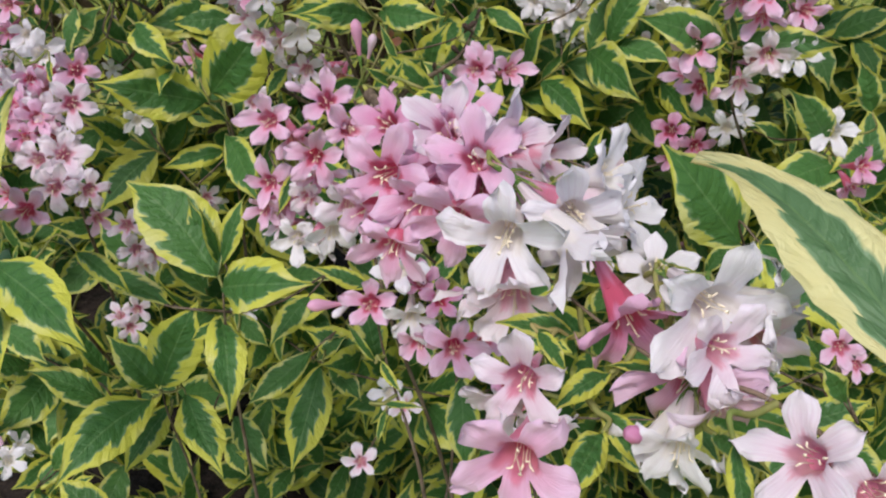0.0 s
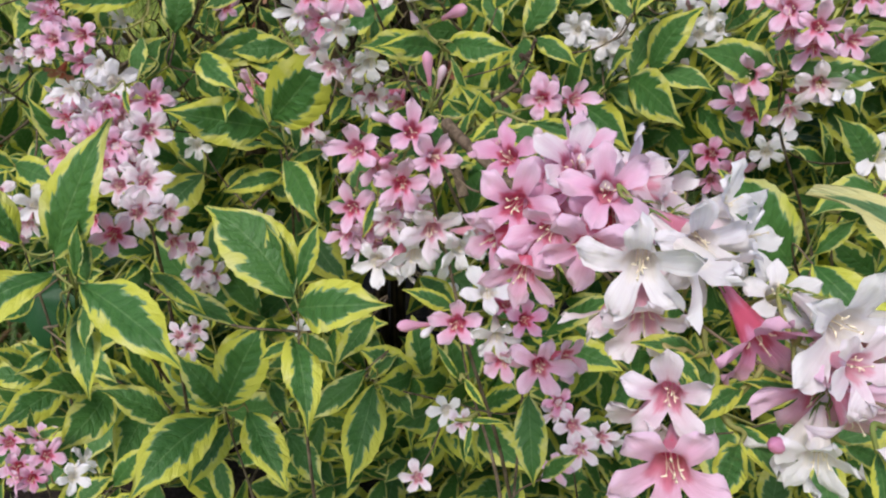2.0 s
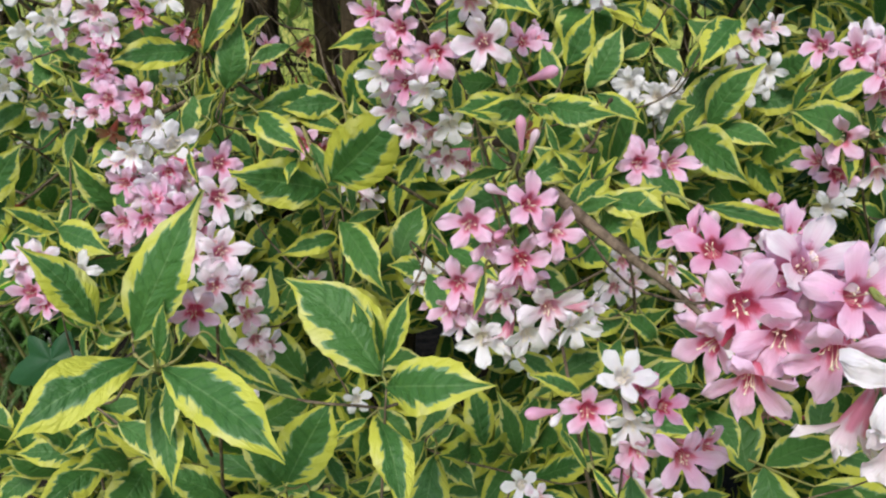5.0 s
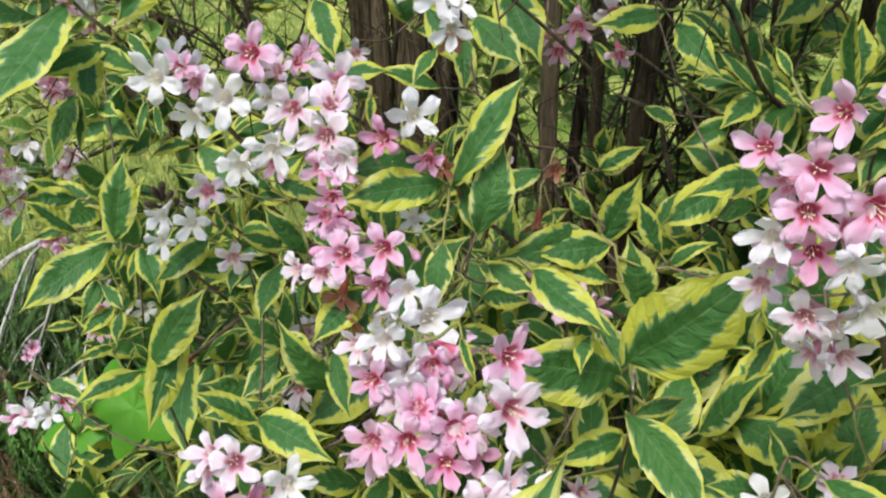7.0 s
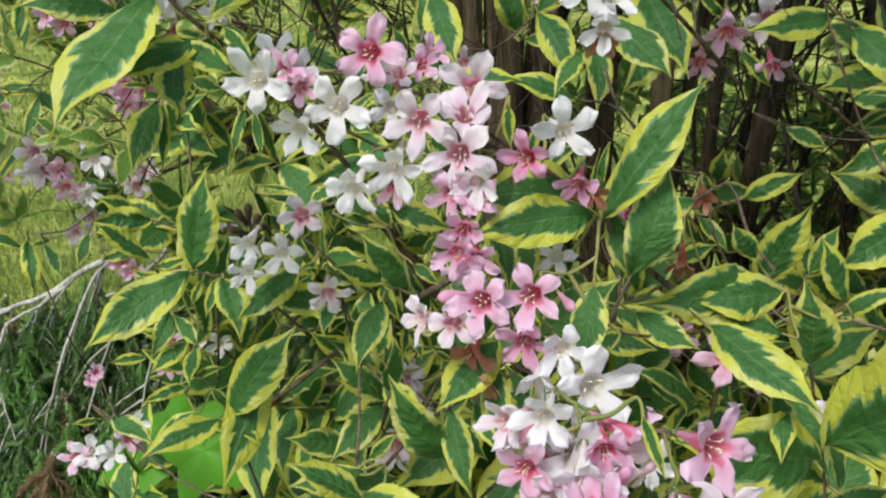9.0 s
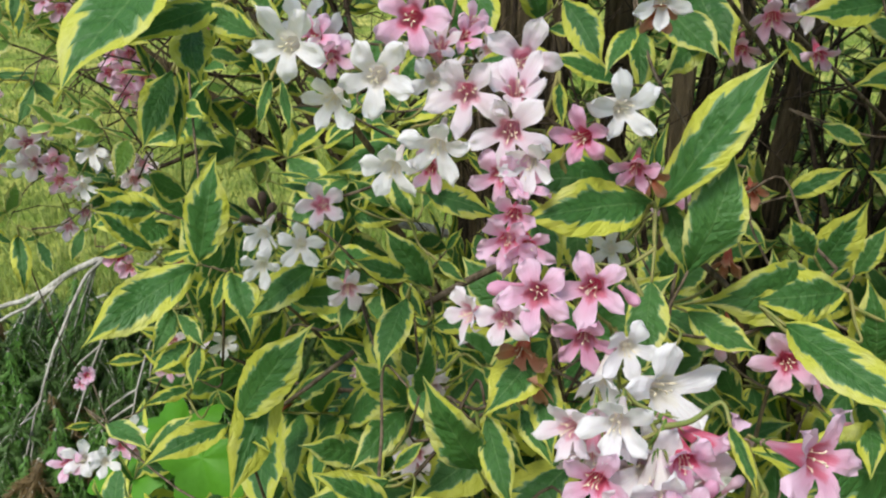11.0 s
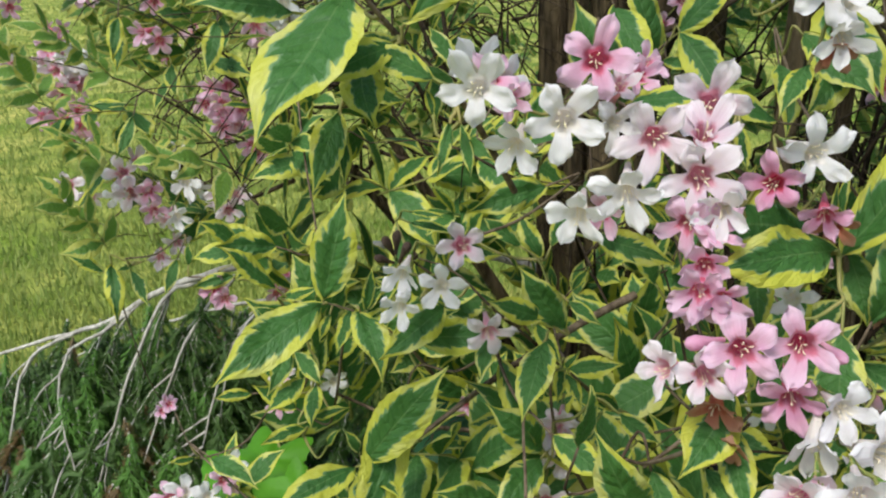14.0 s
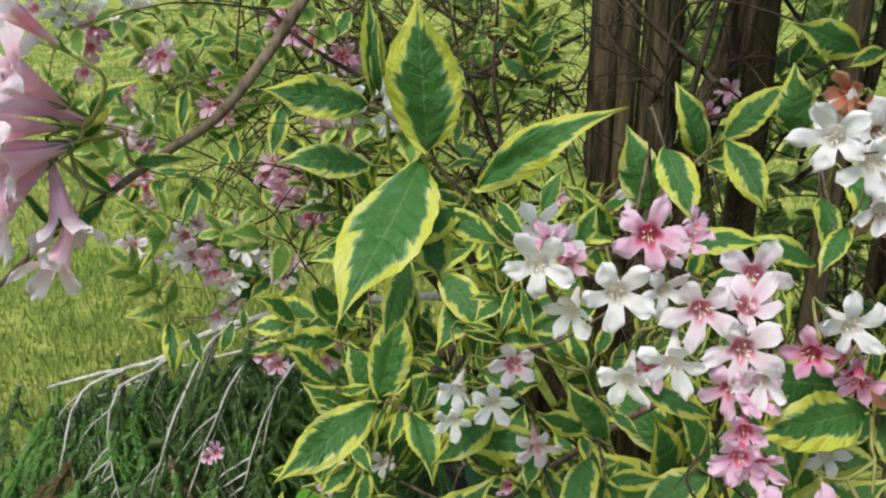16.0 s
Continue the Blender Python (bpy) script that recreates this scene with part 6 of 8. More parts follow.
b.leaf(-0.2942, 0.8068, 0.8653, -0.3088, 0.7971, 0.8970, 0.05, -0.71, 0.82, 3, 0.90)
b.leaf(-0.1759, 0.9438, 0.8992, -0.1396, 0.9355, 0.9217, 0.11, -1.01, 0.81, 4, 0.90)
b.leaf(-0.2251, 0.9030, 0.8680, -0.2024, 0.8901, 0.8831, 0.10, -0.73, 0.43, 5, 0.90)
b.leaf(-0.2888, 0.9176, 1.0175, -0.2873, 0.8799, 0.9809, 0.22, -1.02, 0.69, 6, 0.90)
b.leaf(-0.2787, 0.9052, 1.0367, -0.2415, 0.8726, 1.0033, 0.29, -1.13, 0.38, 7, 0.99)
b.leaf(-0.1240, 0.9621, 1.0290, -0.1856, 0.9314, 1.0240, -0.03, -1.18, 0.23, 1, 0.81)
b.leaf(-0.0494, 1.0296, 0.9144, -0.1004, 0.9971, 0.9027, -0.22, -1.16, 0.46, 2, 0.90)
b.leaf(-0.1217, 1.0788, 0.9192, -0.0898, 1.0651, 0.9052, 0.06, -0.76, 0.35, 3, 0.81)
b.leaf(-0.3007, 0.8414, 0.9965, -0.3483, 0.8212, 1.0120, -0.11, -0.80, 0.70, 4, 0.81)
b.leaf(-0.3618, 0.8177, 0.9068, -0.3765, 0.8170, 0.9339, 0.25, -1.11, 0.45, 5, 0.81)
b.leaf(-0.3518, 0.7933, 0.8986, -0.3359, 0.7968, 0.9278, 0.39, -0.69, 0.37, 6, 0.72)
b.leaf(-0.1255, 0.9360, 0.8440, -0.1075, 0.9421, 0.8786, -0.32, -0.96, 0.48, 7, 0.90)
b.flower(-0.2302, 0.8477, 0.8861, -0.11, -0.78, -0.62, 0.0099, "faded", 4)
b.flower(-0.2166, 0.8647, 0.9262, -0.02, -0.97, -0.24, 0.0099, "faded", 4)
b.flower(-0.2275, 0.8342, 0.8488, 0.00, -0.99, -0.13, 0.0066, "faded", 4)
b.leaf(-0.2033, 0.9734, 0.8734, -0.1835, 0.9555, 0.8526, 0.07, -1.00, 0.74, 0, 0.90)
b.done()
b = Branch("bare grey twig with long pink flowers near the path", 0.0062, (-0.543, 0.740, 1.189), (-0.550, 0.691, 1.148), (-0.566, 0.647, 1.110), (-0.582, 0.628, 1.096), (-0.594, 0.610, 1.085), (-0.607, 0.586, 1.072), (-0.620, 0.554, 1.052))
b.flower(-0.6080, 0.5793, 1.1329, -0.30, -0.70, 0.60, 0.0180, "soft", 0)
b.flower(-0.6084, 0.5676, 1.1150, -0.35, -0.90, 0.15, 0.0186, "soft", 3)
b.flower(-0.6047, 0.5640, 1.1017, -0.25, -0.92, -0.1, 0.0176, "soft", 0)
b.flower(-0.6094, 0.5633, 1.0872, -0.20, -0.85, -0.45, 0.0180, "soft", 3)
b.flower(-0.6135, 0.5898, 1.1199, -0.58, -0.70, 0.42, 0.0169, "soft", 4)
b.flower(-0.5914, 0.5669, 1.0683, 0.05, -0.75, -0.65, 0.0135, "soft", 3)
b.flower(-0.5971, 0.5721, 1.1515, -0.51, -0.54, 0.67, 0.0107, "pale", 4)
b.leaf(-0.6025, 0.6096, 1.1063, -0.5712, 0.6029, 1.1270, 0.39, -0.80, 0.64, 2, 0.54)
b.leaf(-0.6082, 0.6059, 1.0997, -0.5904, 0.6039, 1.1123, 0.70, -1.00, 0.21, 3, 0.45)
b.leaf(-0.5911, 0.6186, 1.0923, -0.5638, 0.6160, 1.0962, 0.60, -0.89, 0.38, 4, 0.45)
b.leaf(-0.5947, 0.6035, 1.0824, -0.6030, 0.5841, 1.0637, 0.58, -0.72, 0.76, 5, 0.45)
b.leaf(-0.5928, 0.6046, 1.0844, -0.5969, 0.5881, 1.1028, 0.45, -0.75, 0.33, 6, 0.36)
b.leaf(-0.6078, 0.5869, 1.0754, -0.6134, 0.5801, 1.0916, 0.66, -0.62, 0.29, 7, 0.36)
b.leaf(-0.6135, 0.5841, 1.0716, -0.5898, 0.5835, 1.0838, 0.60, -0.64, 0.25, 0, 0.36)
b.done()
b = Branch("twig end with white flowers and withered ones", 0.004, (-0.183, 0.977, 0.979), (-0.241, 0.897, 1.043), (-0.282, 0.845, 1.081), (-0.297, 0.834, 1.092))
b.flower(-0.3124, 0.7784, 1.0828, -0.33, -0.94, 0.03, 0.0193, "white", 0)
b.flower(-0.2942, 0.7787, 1.0701, -0.08, -0.98, -0.20, 0.0171, "white", 1)
b.flower(-0.2860, 0.8010, 1.0815, 0.09, -0.98, 0.18, 0.0171, "white", 2)
b.flower(-0.3018, 0.8139, 1.0992, -0.55, -0.84, 0.02, 0.0117, "faded", 3)
b.flower(-0.2926, 0.8129, 1.0894, -0.30, -0.90, -0.31, 0.0117, "faded", 4)
b.flower(-0.2861, 0.7786, 1.0477, 0.03, -0.96, -0.29, 0.0139, "white", 3)
b.flower(-0.2873, 0.7868, 1.0410, -0.11, -0.87, -0.48, 0.0114, "faded", 4)
b.leaf(-0.3162, 0.8647, 1.0678, -0.3227, 0.8554, 1.1091, -0.00, -1.02, 0.39, 2, 1.17)
b.leaf(-0.2563, 1.0220, 1.1022, -0.3061, 0.9947, 1.1228, -0.11, -0.83, 0.09, 3, 0.90)
b.leaf(-0.2973, 0.7928, 1.0341, -0.3117, 0.7710, 1.0128, -0.19, -1.18, 0.48, 4, 0.81)
b.leaf(-0.2431, 1.0043, 1.1040, -0.2685, 0.9940, 1.0929, -0.29, -1.22, 0.24, 5, 0.90)
b.done()
b = Branch("inner leafy shoot in front of the brown stems", 0.004, (-0.277, 1.257, 0.754), (-0.310, 1.190, 0.869), (-0.337, 1.150, 0.965), (-0.348, 1.138, 1.000))
b.leaf(-0.3393, 1.1028, 1.0186, -0.2889, 1.0996, 1.0671, -0.13, -0.90, 0.62, 0, 0.99)
b.leaf(-0.3377, 1.0930, 1.0205, -0.3053, 1.0517, 0.9709, -0.17, -0.95, 0.58, 1, 0.99)
b.leaf(-0.3584, 1.1139, 1.0015, -0.3816, 1.1080, 1.0651, 0.19, -0.75, 0.67, 2, 0.99)
b.leaf(-0.3559, 1.1121, 0.9943, -0.3506, 1.1232, 1.0229, -0.16, -1.15, 0.67, 3, 0.81)
b.leaf(-0.3971, 0.9496, 0.9946, -0.4164, 0.9437, 1.0554, -0.20, -1.00, 0.59, 4, 1.08)
b.leaf(-0.3797, 0.8288, 1.0097, -0.3333, 0.8200, 1.0132, -0.06, -1.01, 0.77, 5, 0.81)
b.leaf(-0.3510, 1.1133, 0.9942, -0.3075, 1.1108, 0.9865, -0.19, -0.95, 0.64, 6, 0.90)
b.leaf(-0.4471, 0.9278, 0.9679, -0.4321, 0.9223, 1.0042, -0.12, -1.03, 0.53, 7, 0.90)
b.leaf(-0.4245, 0.9558, 0.9693, -0.4458, 0.9414, 1.0068, 0.09, -1.11, 0.50, 0, 0.90)
b.leaf(-0.4357, 0.9811, 0.9883, -0.4620, 0.9788, 1.0011, -0.15, -1.18, 0.42, 1, 0.81)
b.leaf(-0.4775, 0.9678, 0.9805, -0.4629, 0.9828, 1.0135, -0.07, -0.72, 0.38, 2, 0.81)
b.leaf(-0.3908, 0.8588, 1.0584, -0.3720, 0.8231, 1.0220, 0.11, -0.98, 0.29, 0, 0.99)
b.flower(-0.4108, 0.9902, 0.9963, 0.04, -1.00, -0.05, 0.0131, "pale", 0)
b.flower(-0.3915, 0.9943, 0.9940, 0.21, -0.98, -0.06, 0.0131, "pale", 1)
b.flower(-0.3206, 1.3395, 1.0295, -0.06, -1.00, -0.06, 0.0164, "pink", 0)
b.flower(-0.3404, 1.3264, 1.0058, -0.04, -1.00, -0.04, 0.0126, "pink", 1)
b.flower(-0.4829, 1.1105, 0.9567, 0.12, -0.99, 0.06, 0.0106, "pink", 1)
b.done()
b = Branch("bare grey twig running down through the shrub", 0.0085, (-0.027, 0.483, 0.946), (-0.012, 0.457, 0.941), (0.012, 0.428, 0.930), (0.028, 0.413, 0.922), (0.061, 0.369, 0.905))
b.leaf(0.0213, 0.4295, 0.9324, 0.0307, 0.4318, 0.9371, -0.54, -0.60, 0.89, 2, 0.45)
b.leaf(0.0332, 0.4268, 0.9277, 0.0458, 0.4123, 0.9221, -0.58, -0.54, 0.85, 3, 0.36)
b.bud(0.0059, 0.4241, 0.9326, 0.27, -0.96, -0.08, 0.0023, "dry")
b.done()
b = Branch("bare grey twig with a withered orange leaf", 0.0075, (-0.368, 0.979, 0.832), (-0.408, 0.938, 0.824), (-0.460, 0.877, 0.810), (-0.507, 0.843, 0.781), (-0.533, 0.823, 0.767))
b.flower(-0.5259, 0.8255, 0.7707, -0.59, -0.81, -0.05, 0.0111, "faded", 4)
b.bud(-0.4359, 0.8901, 0.8213, 0.37, -0.49, 0.79, 0.0049, "dry")
b.done()
b = Branch("bare grey twig low in the shrub", 0.006, (-0.356, 1.055, 0.684), (-0.453, 1.000, 0.690), (-0.540, 0.954, 0.716), (-0.589, 0.936, 0.745), (-0.634, 0.936, 0.763))
b.flower(-0.5999, 0.9218, 0.7693, 0.44, -0.88, 0.15, 0.0114, "white", 1)
b.flower(-0.6412, 0.9169, 0.7724, 0.41, -0.90, 0.15, 0.0096, "pale", 2)
b.flower(-0.6428, 0.9090, 0.7519, 0.40, -0.91, 0.06, 0.0088, "pink", 3)
b.flower(-0.5029, 0.9833, 0.7224, 0.20, -0.98, 0.08, 0.0086, "pink", 3)
b.flower(-0.7465, 0.9201, 0.6498, 0.40, -0.78, 0.47, 0.0181, "white", 0)
b.flower(-0.7582, 0.9168, 0.6456, 0.20, -0.90, 0.39, 0.0153, "pink", 1)
b.flower(-0.7252, 0.9223, 0.6471, 0.63, -0.70, 0.33, 0.0124, "white", 2)
b.flower(-0.7141, 0.9507, 0.6612, 0.61, -0.73, 0.31, 0.0137, "white", 2)
b.flower(-0.7210, 0.9449, 0.6485, 0.62, -0.72, 0.32, 0.0118, "pink", 1)
b.flower(-0.9558, 1.2543, 0.5309, 0.50, -0.82, 0.27, 0.0117, "pink", 3)
b.done()
b = Branch("twig with dry seed capsules", 0.0025, (-0.485, 0.843, 0.887), (-0.504, 0.836, 0.904), (-0.514, 0.832, 0.913))
b.bud(-0.5211, 0.8194, 0.9256, -0.21, -0.50, 0.84, 0.0105, "dry")
b.bud(-0.5152, 0.8214, 0.9285, 0.16, -0.27, 0.95, 0.0105, "dry")
b.bud(-0.5092, 0.8199, 0.9222, 0.46, -0.30, 0.84, 0.0105, "dry")
b.bud(-0.5247, 0.8154, 0.9163, -0.53, -0.70, 0.47, 0.0095, "dry")
b.bud(-0.5051, 0.8188, 0.9174, 0.60, -0.59, 0.53, 0.0095, "dry")
b.done()
b = Branch("drooping twigs with faded pink and white flowers over the lawn", 0.0035, (-0.629, 1.271, 0.779), (-0.743, 1.300, 0.894), (-0.839, 1.293, 0.929), (-0.900, 1.267, 0.924), (-0.937, 1.234, 0.852))
b.flower(-1.0132, 1.2195, 0.9155, 0.22, -0.95, -0.23, 0.0199, "pink", 3)
b.flower(-0.9903, 1.2228, 0.9117, 0.47, -0.83, -0.30, 0.0186, "pink", 3)
b.flower(-1.0362, 1.2172, 0.9224, 0.14, -0.98, -0.14, 0.0172, "pink", 1)
b.flower(-0.9828, 1.2152, 0.8865, 0.55, -0.79, -0.27, 0.0172, "pale", 3)
b.flower(-1.0040, 1.1963, 0.8466, 0.25, -0.97, -0.06, 0.0186, "pale", 1)
b.flower(-0.9775, 1.1969, 0.8334, 0.56, -0.80, -0.24, 0.0146, "pale", 2)
b.flower(-0.9316, 1.1952, 0.8624, 0.43, -0.89, 0.15, 0.0208, "pale", 0)
b.flower(-0.9212, 1.1895, 0.8407, 0.57, -0.82, -0.04, 0.0221, "pale", 1)
b.flower(-0.9022, 1.1943, 0.8431, 0.61, -0.78, -0.14, 0.0195, "pink", 3)
b.flower(-0.9371, 1.1853, 0.8381, 0.30, -0.94, -0.14, 0.0156, "white", 2)
b.flower(-0.8516, 1.1879, 0.8564, 0.44, -0.90, -0.04, 0.0191, "white", 0)
b.flower(-0.8620, 1.1957, 0.8837, 0.46, -0.88, 0.13, 0.0166, "white", 2)
b.flower(-0.8595, 1.1733, 0.8207, 0.50, -0.84, -0.22, 0.0166, "white", 3)
b.flower(-0.8899, 1.1792, 0.8245, 0.52, -0.83, -0.22, 0.0167, "pink", 3)
b.flower(-0.7993, 1.1775, 0.8280, 0.48, -0.87, -0.11, 0.0176, "pale", 1)
b.flower(-0.8091, 1.1810, 0.8431, 0.22, -0.98, -0.02, 0.0151, "pale", 2)
b.flower(-0.8968, 1.1888, 0.7654, 0.44, -0.88, -0.19, 0.0159, "pale", 3)
b.flower(-0.8779, 1.1982, 0.7805, 0.58, -0.79, -0.20, 0.0159, "pale", 1)
b.flower(-1.0368, 1.2914, 0.9774, 0.53, -0.84, -0.07, 0.0223, "white", 0)
b.flower(-1.0568, 1.2827, 0.9649, 0.27, -0.96, -0.07, 0.0195, "pale", 2)
b.flower(-1.0456, 1.2765, 0.9416, 0.50, -0.83, -0.23, 0.0195, "pink", 3)
b.flower(-1.0646, 1.2907, 0.9913, 0.38, -0.92, -0.09, 0.0195, "pink", 1)
b.flower(-1.1083, 1.2750, 0.9730, 0.41, -0.91, -0.07, 0.0181, "pale", 1)
b.flower(-0.7895, 1.1033, 0.7677, 0.43, -0.90, 0.07, 0.0167, "deep", 1)
b.flower(-0.7170, 1.1237, 0.7823, 0.44, -0.89, 0.06, 0.0167, "deep", 0)
b.flower(-0.7048, 1.1219, 0.7707, 0.60, -0.80, 0.05, 0.0143, "white", 2)
b.flower(-0.7774, 1.1016, 0.7561, 0.39, -0.91, -0.14, 0.0155, "pink", 3)
b.flower(-0.7249, 1.1139, 0.7601, 0.43, -0.89, -0.14, 0.0143, "pink", 3)
b.flower(-0.8803, 1.2254, 1.0052, 0.40, -0.85, -0.35, 0.0189, "pink", 3)
b.flower(-0.8626, 1.2365, 1.0254, 0.53, -0.77, -0.36, 0.0176, "pink", 3)
b.flower(-0.8881, 1.2390, 1.0469, 0.44, -0.87, -0.21, 0.0164, "pink", 3)
b.flower(-0.7913, 1.1950, 0.9605, 0.35, -0.88, -0.31, 0.0171, "pink", 3)
b.flower(-0.7966, 1.1877, 0.9435, 0.15, -0.90, -0.41, 0.0171, "pink", 3)
b.flower(-0.7754, 1.1897, 0.9371, 0.51, -0.81, -0.29, 0.0159, "pink", 3)
b.flower(-0.7957, 1.1795, 0.9205, 0.34, -0.86, -0.38, 0.0146, "pink", 3)
b.flower(-0.7588, 1.1773, 0.8936, 0.51, -0.82, -0.26, 0.0134, "pink", 3)
b.flower(-0.6911, 1.0678, 1.0605, 0.26, -0.94, -0.20, 0.0179, "white", 0)
b.flower(-0.6713, 1.0691, 1.0528, 0.47, -0.83, -0.28, 0.0169, "white", 1)
b.flower(-0.6350, 1.0788, 1.0587, 0.52, -0.80, -0.29, 0.0159, "white", 3)
b.flower(-0.7071, 1.0866, 1.0317, 0.30, -0.85, -0.44, 0.0134, "pink", 3)
b.flower(-0.9899, 1.2886, 0.4973, 0.48, -0.83, 0.29, 0.0111, "pink", 3)
b.leaf(-0.9048, 1.2611, 0.9683, -0.9205, 1.2420, 0.9842, 0.43, -0.80, 0.25, 2, 0.90)
b.leaf(-0.9409, 1.2492, 1.0154, -0.9367, 1.2241, 0.9741, 0.39, -0.65, 0.33, 3, 0.81)
b.leaf(-0.8877, 1.2395, 0.9588, -0.8941, 1.2170, 0.9305, 0.69, -1.03, 0.22, 4, 0.81)
b.leaf(-0.8820, 1.2473, 0.9769, -0.8693, 1.2263, 0.9418, 0.23, -0.75, 0.43, 5, 0.81)
b.leaf(-0.9416, 1.2335, 0.9133, -0.9356, 1.2012, 0.8808, 0.26, -1.07, 0.62, 6, 0.90)
b.leaf(-0.9288, 1.2382, 0.9192, -0.8983, 1.2174, 0.9041, 0.49, -0.65, 0.20, 7, 0.90)
b.leaf(-0.9878, 1.2301, 0.9303, -0.9293, 1.2427, 0.9316, 0.57, -1.03, 0.53, 0, 0.36)
b.leaf(-0.9562, 1.2147, 0.8701, -0.9842, 1.1694, 0.8212, 0.60, -0.74, 0.36, 1, 0.36)
b.leaf(-0.7968, 1.1961, 1.0260, -0.7922, 1.1641, 0.9951, 0.66, -1.10, 0.13, 2, 0.90)
b.leaf(-0.7911, 1.1992, 1.0314, -0.7781, 1.1688, 1.0002, 0.51, -1.11, 0.13, 3, 0.72)
b.leaf(-0.7756, 1.1345, 0.9938, -0.7283, 1.1185, 0.9825, 0.39, -0.82, 0.60, 4, 1.08)
b.leaf(-0.8066, 1.2044, 1.0543, -0.7970, 1.1981, 1.0316, 0.54, -1.13, 0.40, 5, 0.90)
b.leaf(-0.7509, 1.1600, 0.9012, -0.7586, 1.1246, 0.8679, 0.58, -1.08, 0.63, 6, 0.45)
b.leaf(-0.6204, 0.8819, 0.8971, -0.6521, 0.8566, 0.9053, 0.27, -0.96, 0.33, 7, 1.08)
b.leaf(-0.8529, 1.1487, 0.7793, -0.8589, 1.1252, 0.7480, 0.60, -0.80, 0.81, 0, 0.90)
b.leaf(-0.9126, 1.1516, 0.7617, -0.8820, 1.1257, 0.7328, 0.48, -0.97, 0.46, 1, 0.72)
b.leaf(-0.9517, 1.1746, 0.7578, -0.9318, 1.1373, 0.7035, 0.40, -0.54, 0.46, 2, 0.72)
b.leaf(-0.9290, 1.1791, 0.7571, -0.9339, 1.1569, 0.7586, 0.30, -0.87, 0.37, 3, 0.81)
b.leaf(-0.9726, 1.1872, 0.7446, -1.0075, 1.1683, 0.7719, 0.51, -0.71, 0.65, 4, 0.81)
b.leaf(-0.8403, 1.1490, 0.7730, -0.8365, 1.1488, 0.8001, 0.28, -1.01, 0.58, 5, 0.81)
b.leaf(-0.7699, 1.1153, 0.7895, -0.7316, 1.1194, 0.8087, 0.49, -0.88, 0.63, 6, 0.81)
b.leaf(-0.7695, 1.1113, 0.7783, -0.8054, 1.0908, 0.7721, 0.64, -1.01, 0.49, 7, 0.81)
b.done()
b = Branch("drooping twig with pink flowers in the upper shrub", 0.0035, (-0.589, 1.303, 0.963), (-0.704, 1.325, 1.050), (-0.810, 1.344, 1.087), (-0.921, 1.357, 1.113), (-1.044, 1.348, 1.114))
b.flower(-1.1503, 1.3206, 1.1134, 0.58, -0.80, -0.14, 0.0233, "white", 0)
b.flower(-1.1861, 1.3134, 1.1187, 0.44, -0.89, -0.16, 0.0204, "pale", 1)
b.flower(-1.1119, 1.3154, 1.0694, 0.53, -0.80, -0.29, 0.0204, "pink", 3)
b.flower(-1.1103, 1.3252, 1.0971, 0.61, -0.76, -0.21, 0.0190, "deep", 1)
b.flower(-0.9943, 1.2886, 1.0628, 0.50, -0.85, -0.19, 0.0209, "pink", 0)
b.flower(-1.1168, 1.3035, 1.0383, 0.60, -0.75, -0.26, 0.0160, "pink", 3)
b.flower(-1.1117, 1.3319, 1.1178, 0.69, -0.71, -0.14, 0.0190, "white", 2)
b.flower(-1.0589, 1.3463, 1.1207, 0.51, -0.83, -0.23, 0.0190, "white", 2)
b.flower(-0.7535, 1.1958, 1.0895, 0.37, -0.92, -0.11, 0.0179, "pink", 0)
b.flower(-0.7236, 1.1985, 1.0750, 0.42, -0.89, -0.18, 0.0179, "deep", 1)
b.flower(-0.7828, 1.2126, 1.0968, 0.09, -0.97, -0.21, 0.0159, "pink", 3)
b.flower(-0.8013, 1.2119, 1.1086, 0.20, -0.93, -0.31, 0.0146, "pink", 3)
b.flower(-0.7755, 1.2223, 1.1199, 0.37, -0.90, -0.23, 0.0146, "pink", 3)
b.flower(-0.6760, 1.0880, 1.0344, 0.33, -0.93, -0.13, 0.0180, "white", 1)
b.flower(-0.6395, 1.0946, 1.0264, 0.46, -0.86, -0.22, 0.0159, "white", 2)
b.flower(-0.6869, 1.0989, 1.0106, 0.23, -0.93, -0.30, 0.0163, "pink", 3)
b.flower(-0.7030, 1.0966, 1.0159, 0.04, -0.95, -0.32, 0.0141, "pink", 3)
b.flower(-0.7964, 1.1860, 0.9333, 0.38, -0.89, -0.26, 0.0164, "pink", 3)
b.flower(-0.7666, 1.1822, 0.9001, 0.36, -0.90, -0.23, 0.0151, "pink", 3)
b.flower(-0.8288, 1.2122, 0.9386, 0.41, -0.90, -0.17, 0.0156, "pink", 3)
b.flower(-0.7593, 1.1932, 0.9269, 0.36, -0.92, -0.15, 0.0139, "pale", 3)
b.leaf(-0.9342, 1.2382, 1.0295, -0.9268, 1.2045, 0.9890, 0.51, -0.83, 0.61, 7, 0.72)
b.leaf(-0.7595, 1.1205, 1.0324, -0.7584, 1.0841, 0.9886, 0.45, -0.81, 0.39, 0, 0.81)
b.leaf(-0.8881, 1.1631, 0.9343, -0.8981, 1.1364, 0.8955, 0.65, -0.65, 0.39, 1, 0.72)
b.leaf(-0.8834, 1.2315, 1.1315, -0.8650, 1.2194, 1.1139, 0.27, -1.01, 0.22, 2, 0.90)
b.leaf(-0.7002, 1.1663, 1.1226, -0.7110, 1.1439, 1.0969, 0.55, -1.06, 0.38, 3, 0.90)
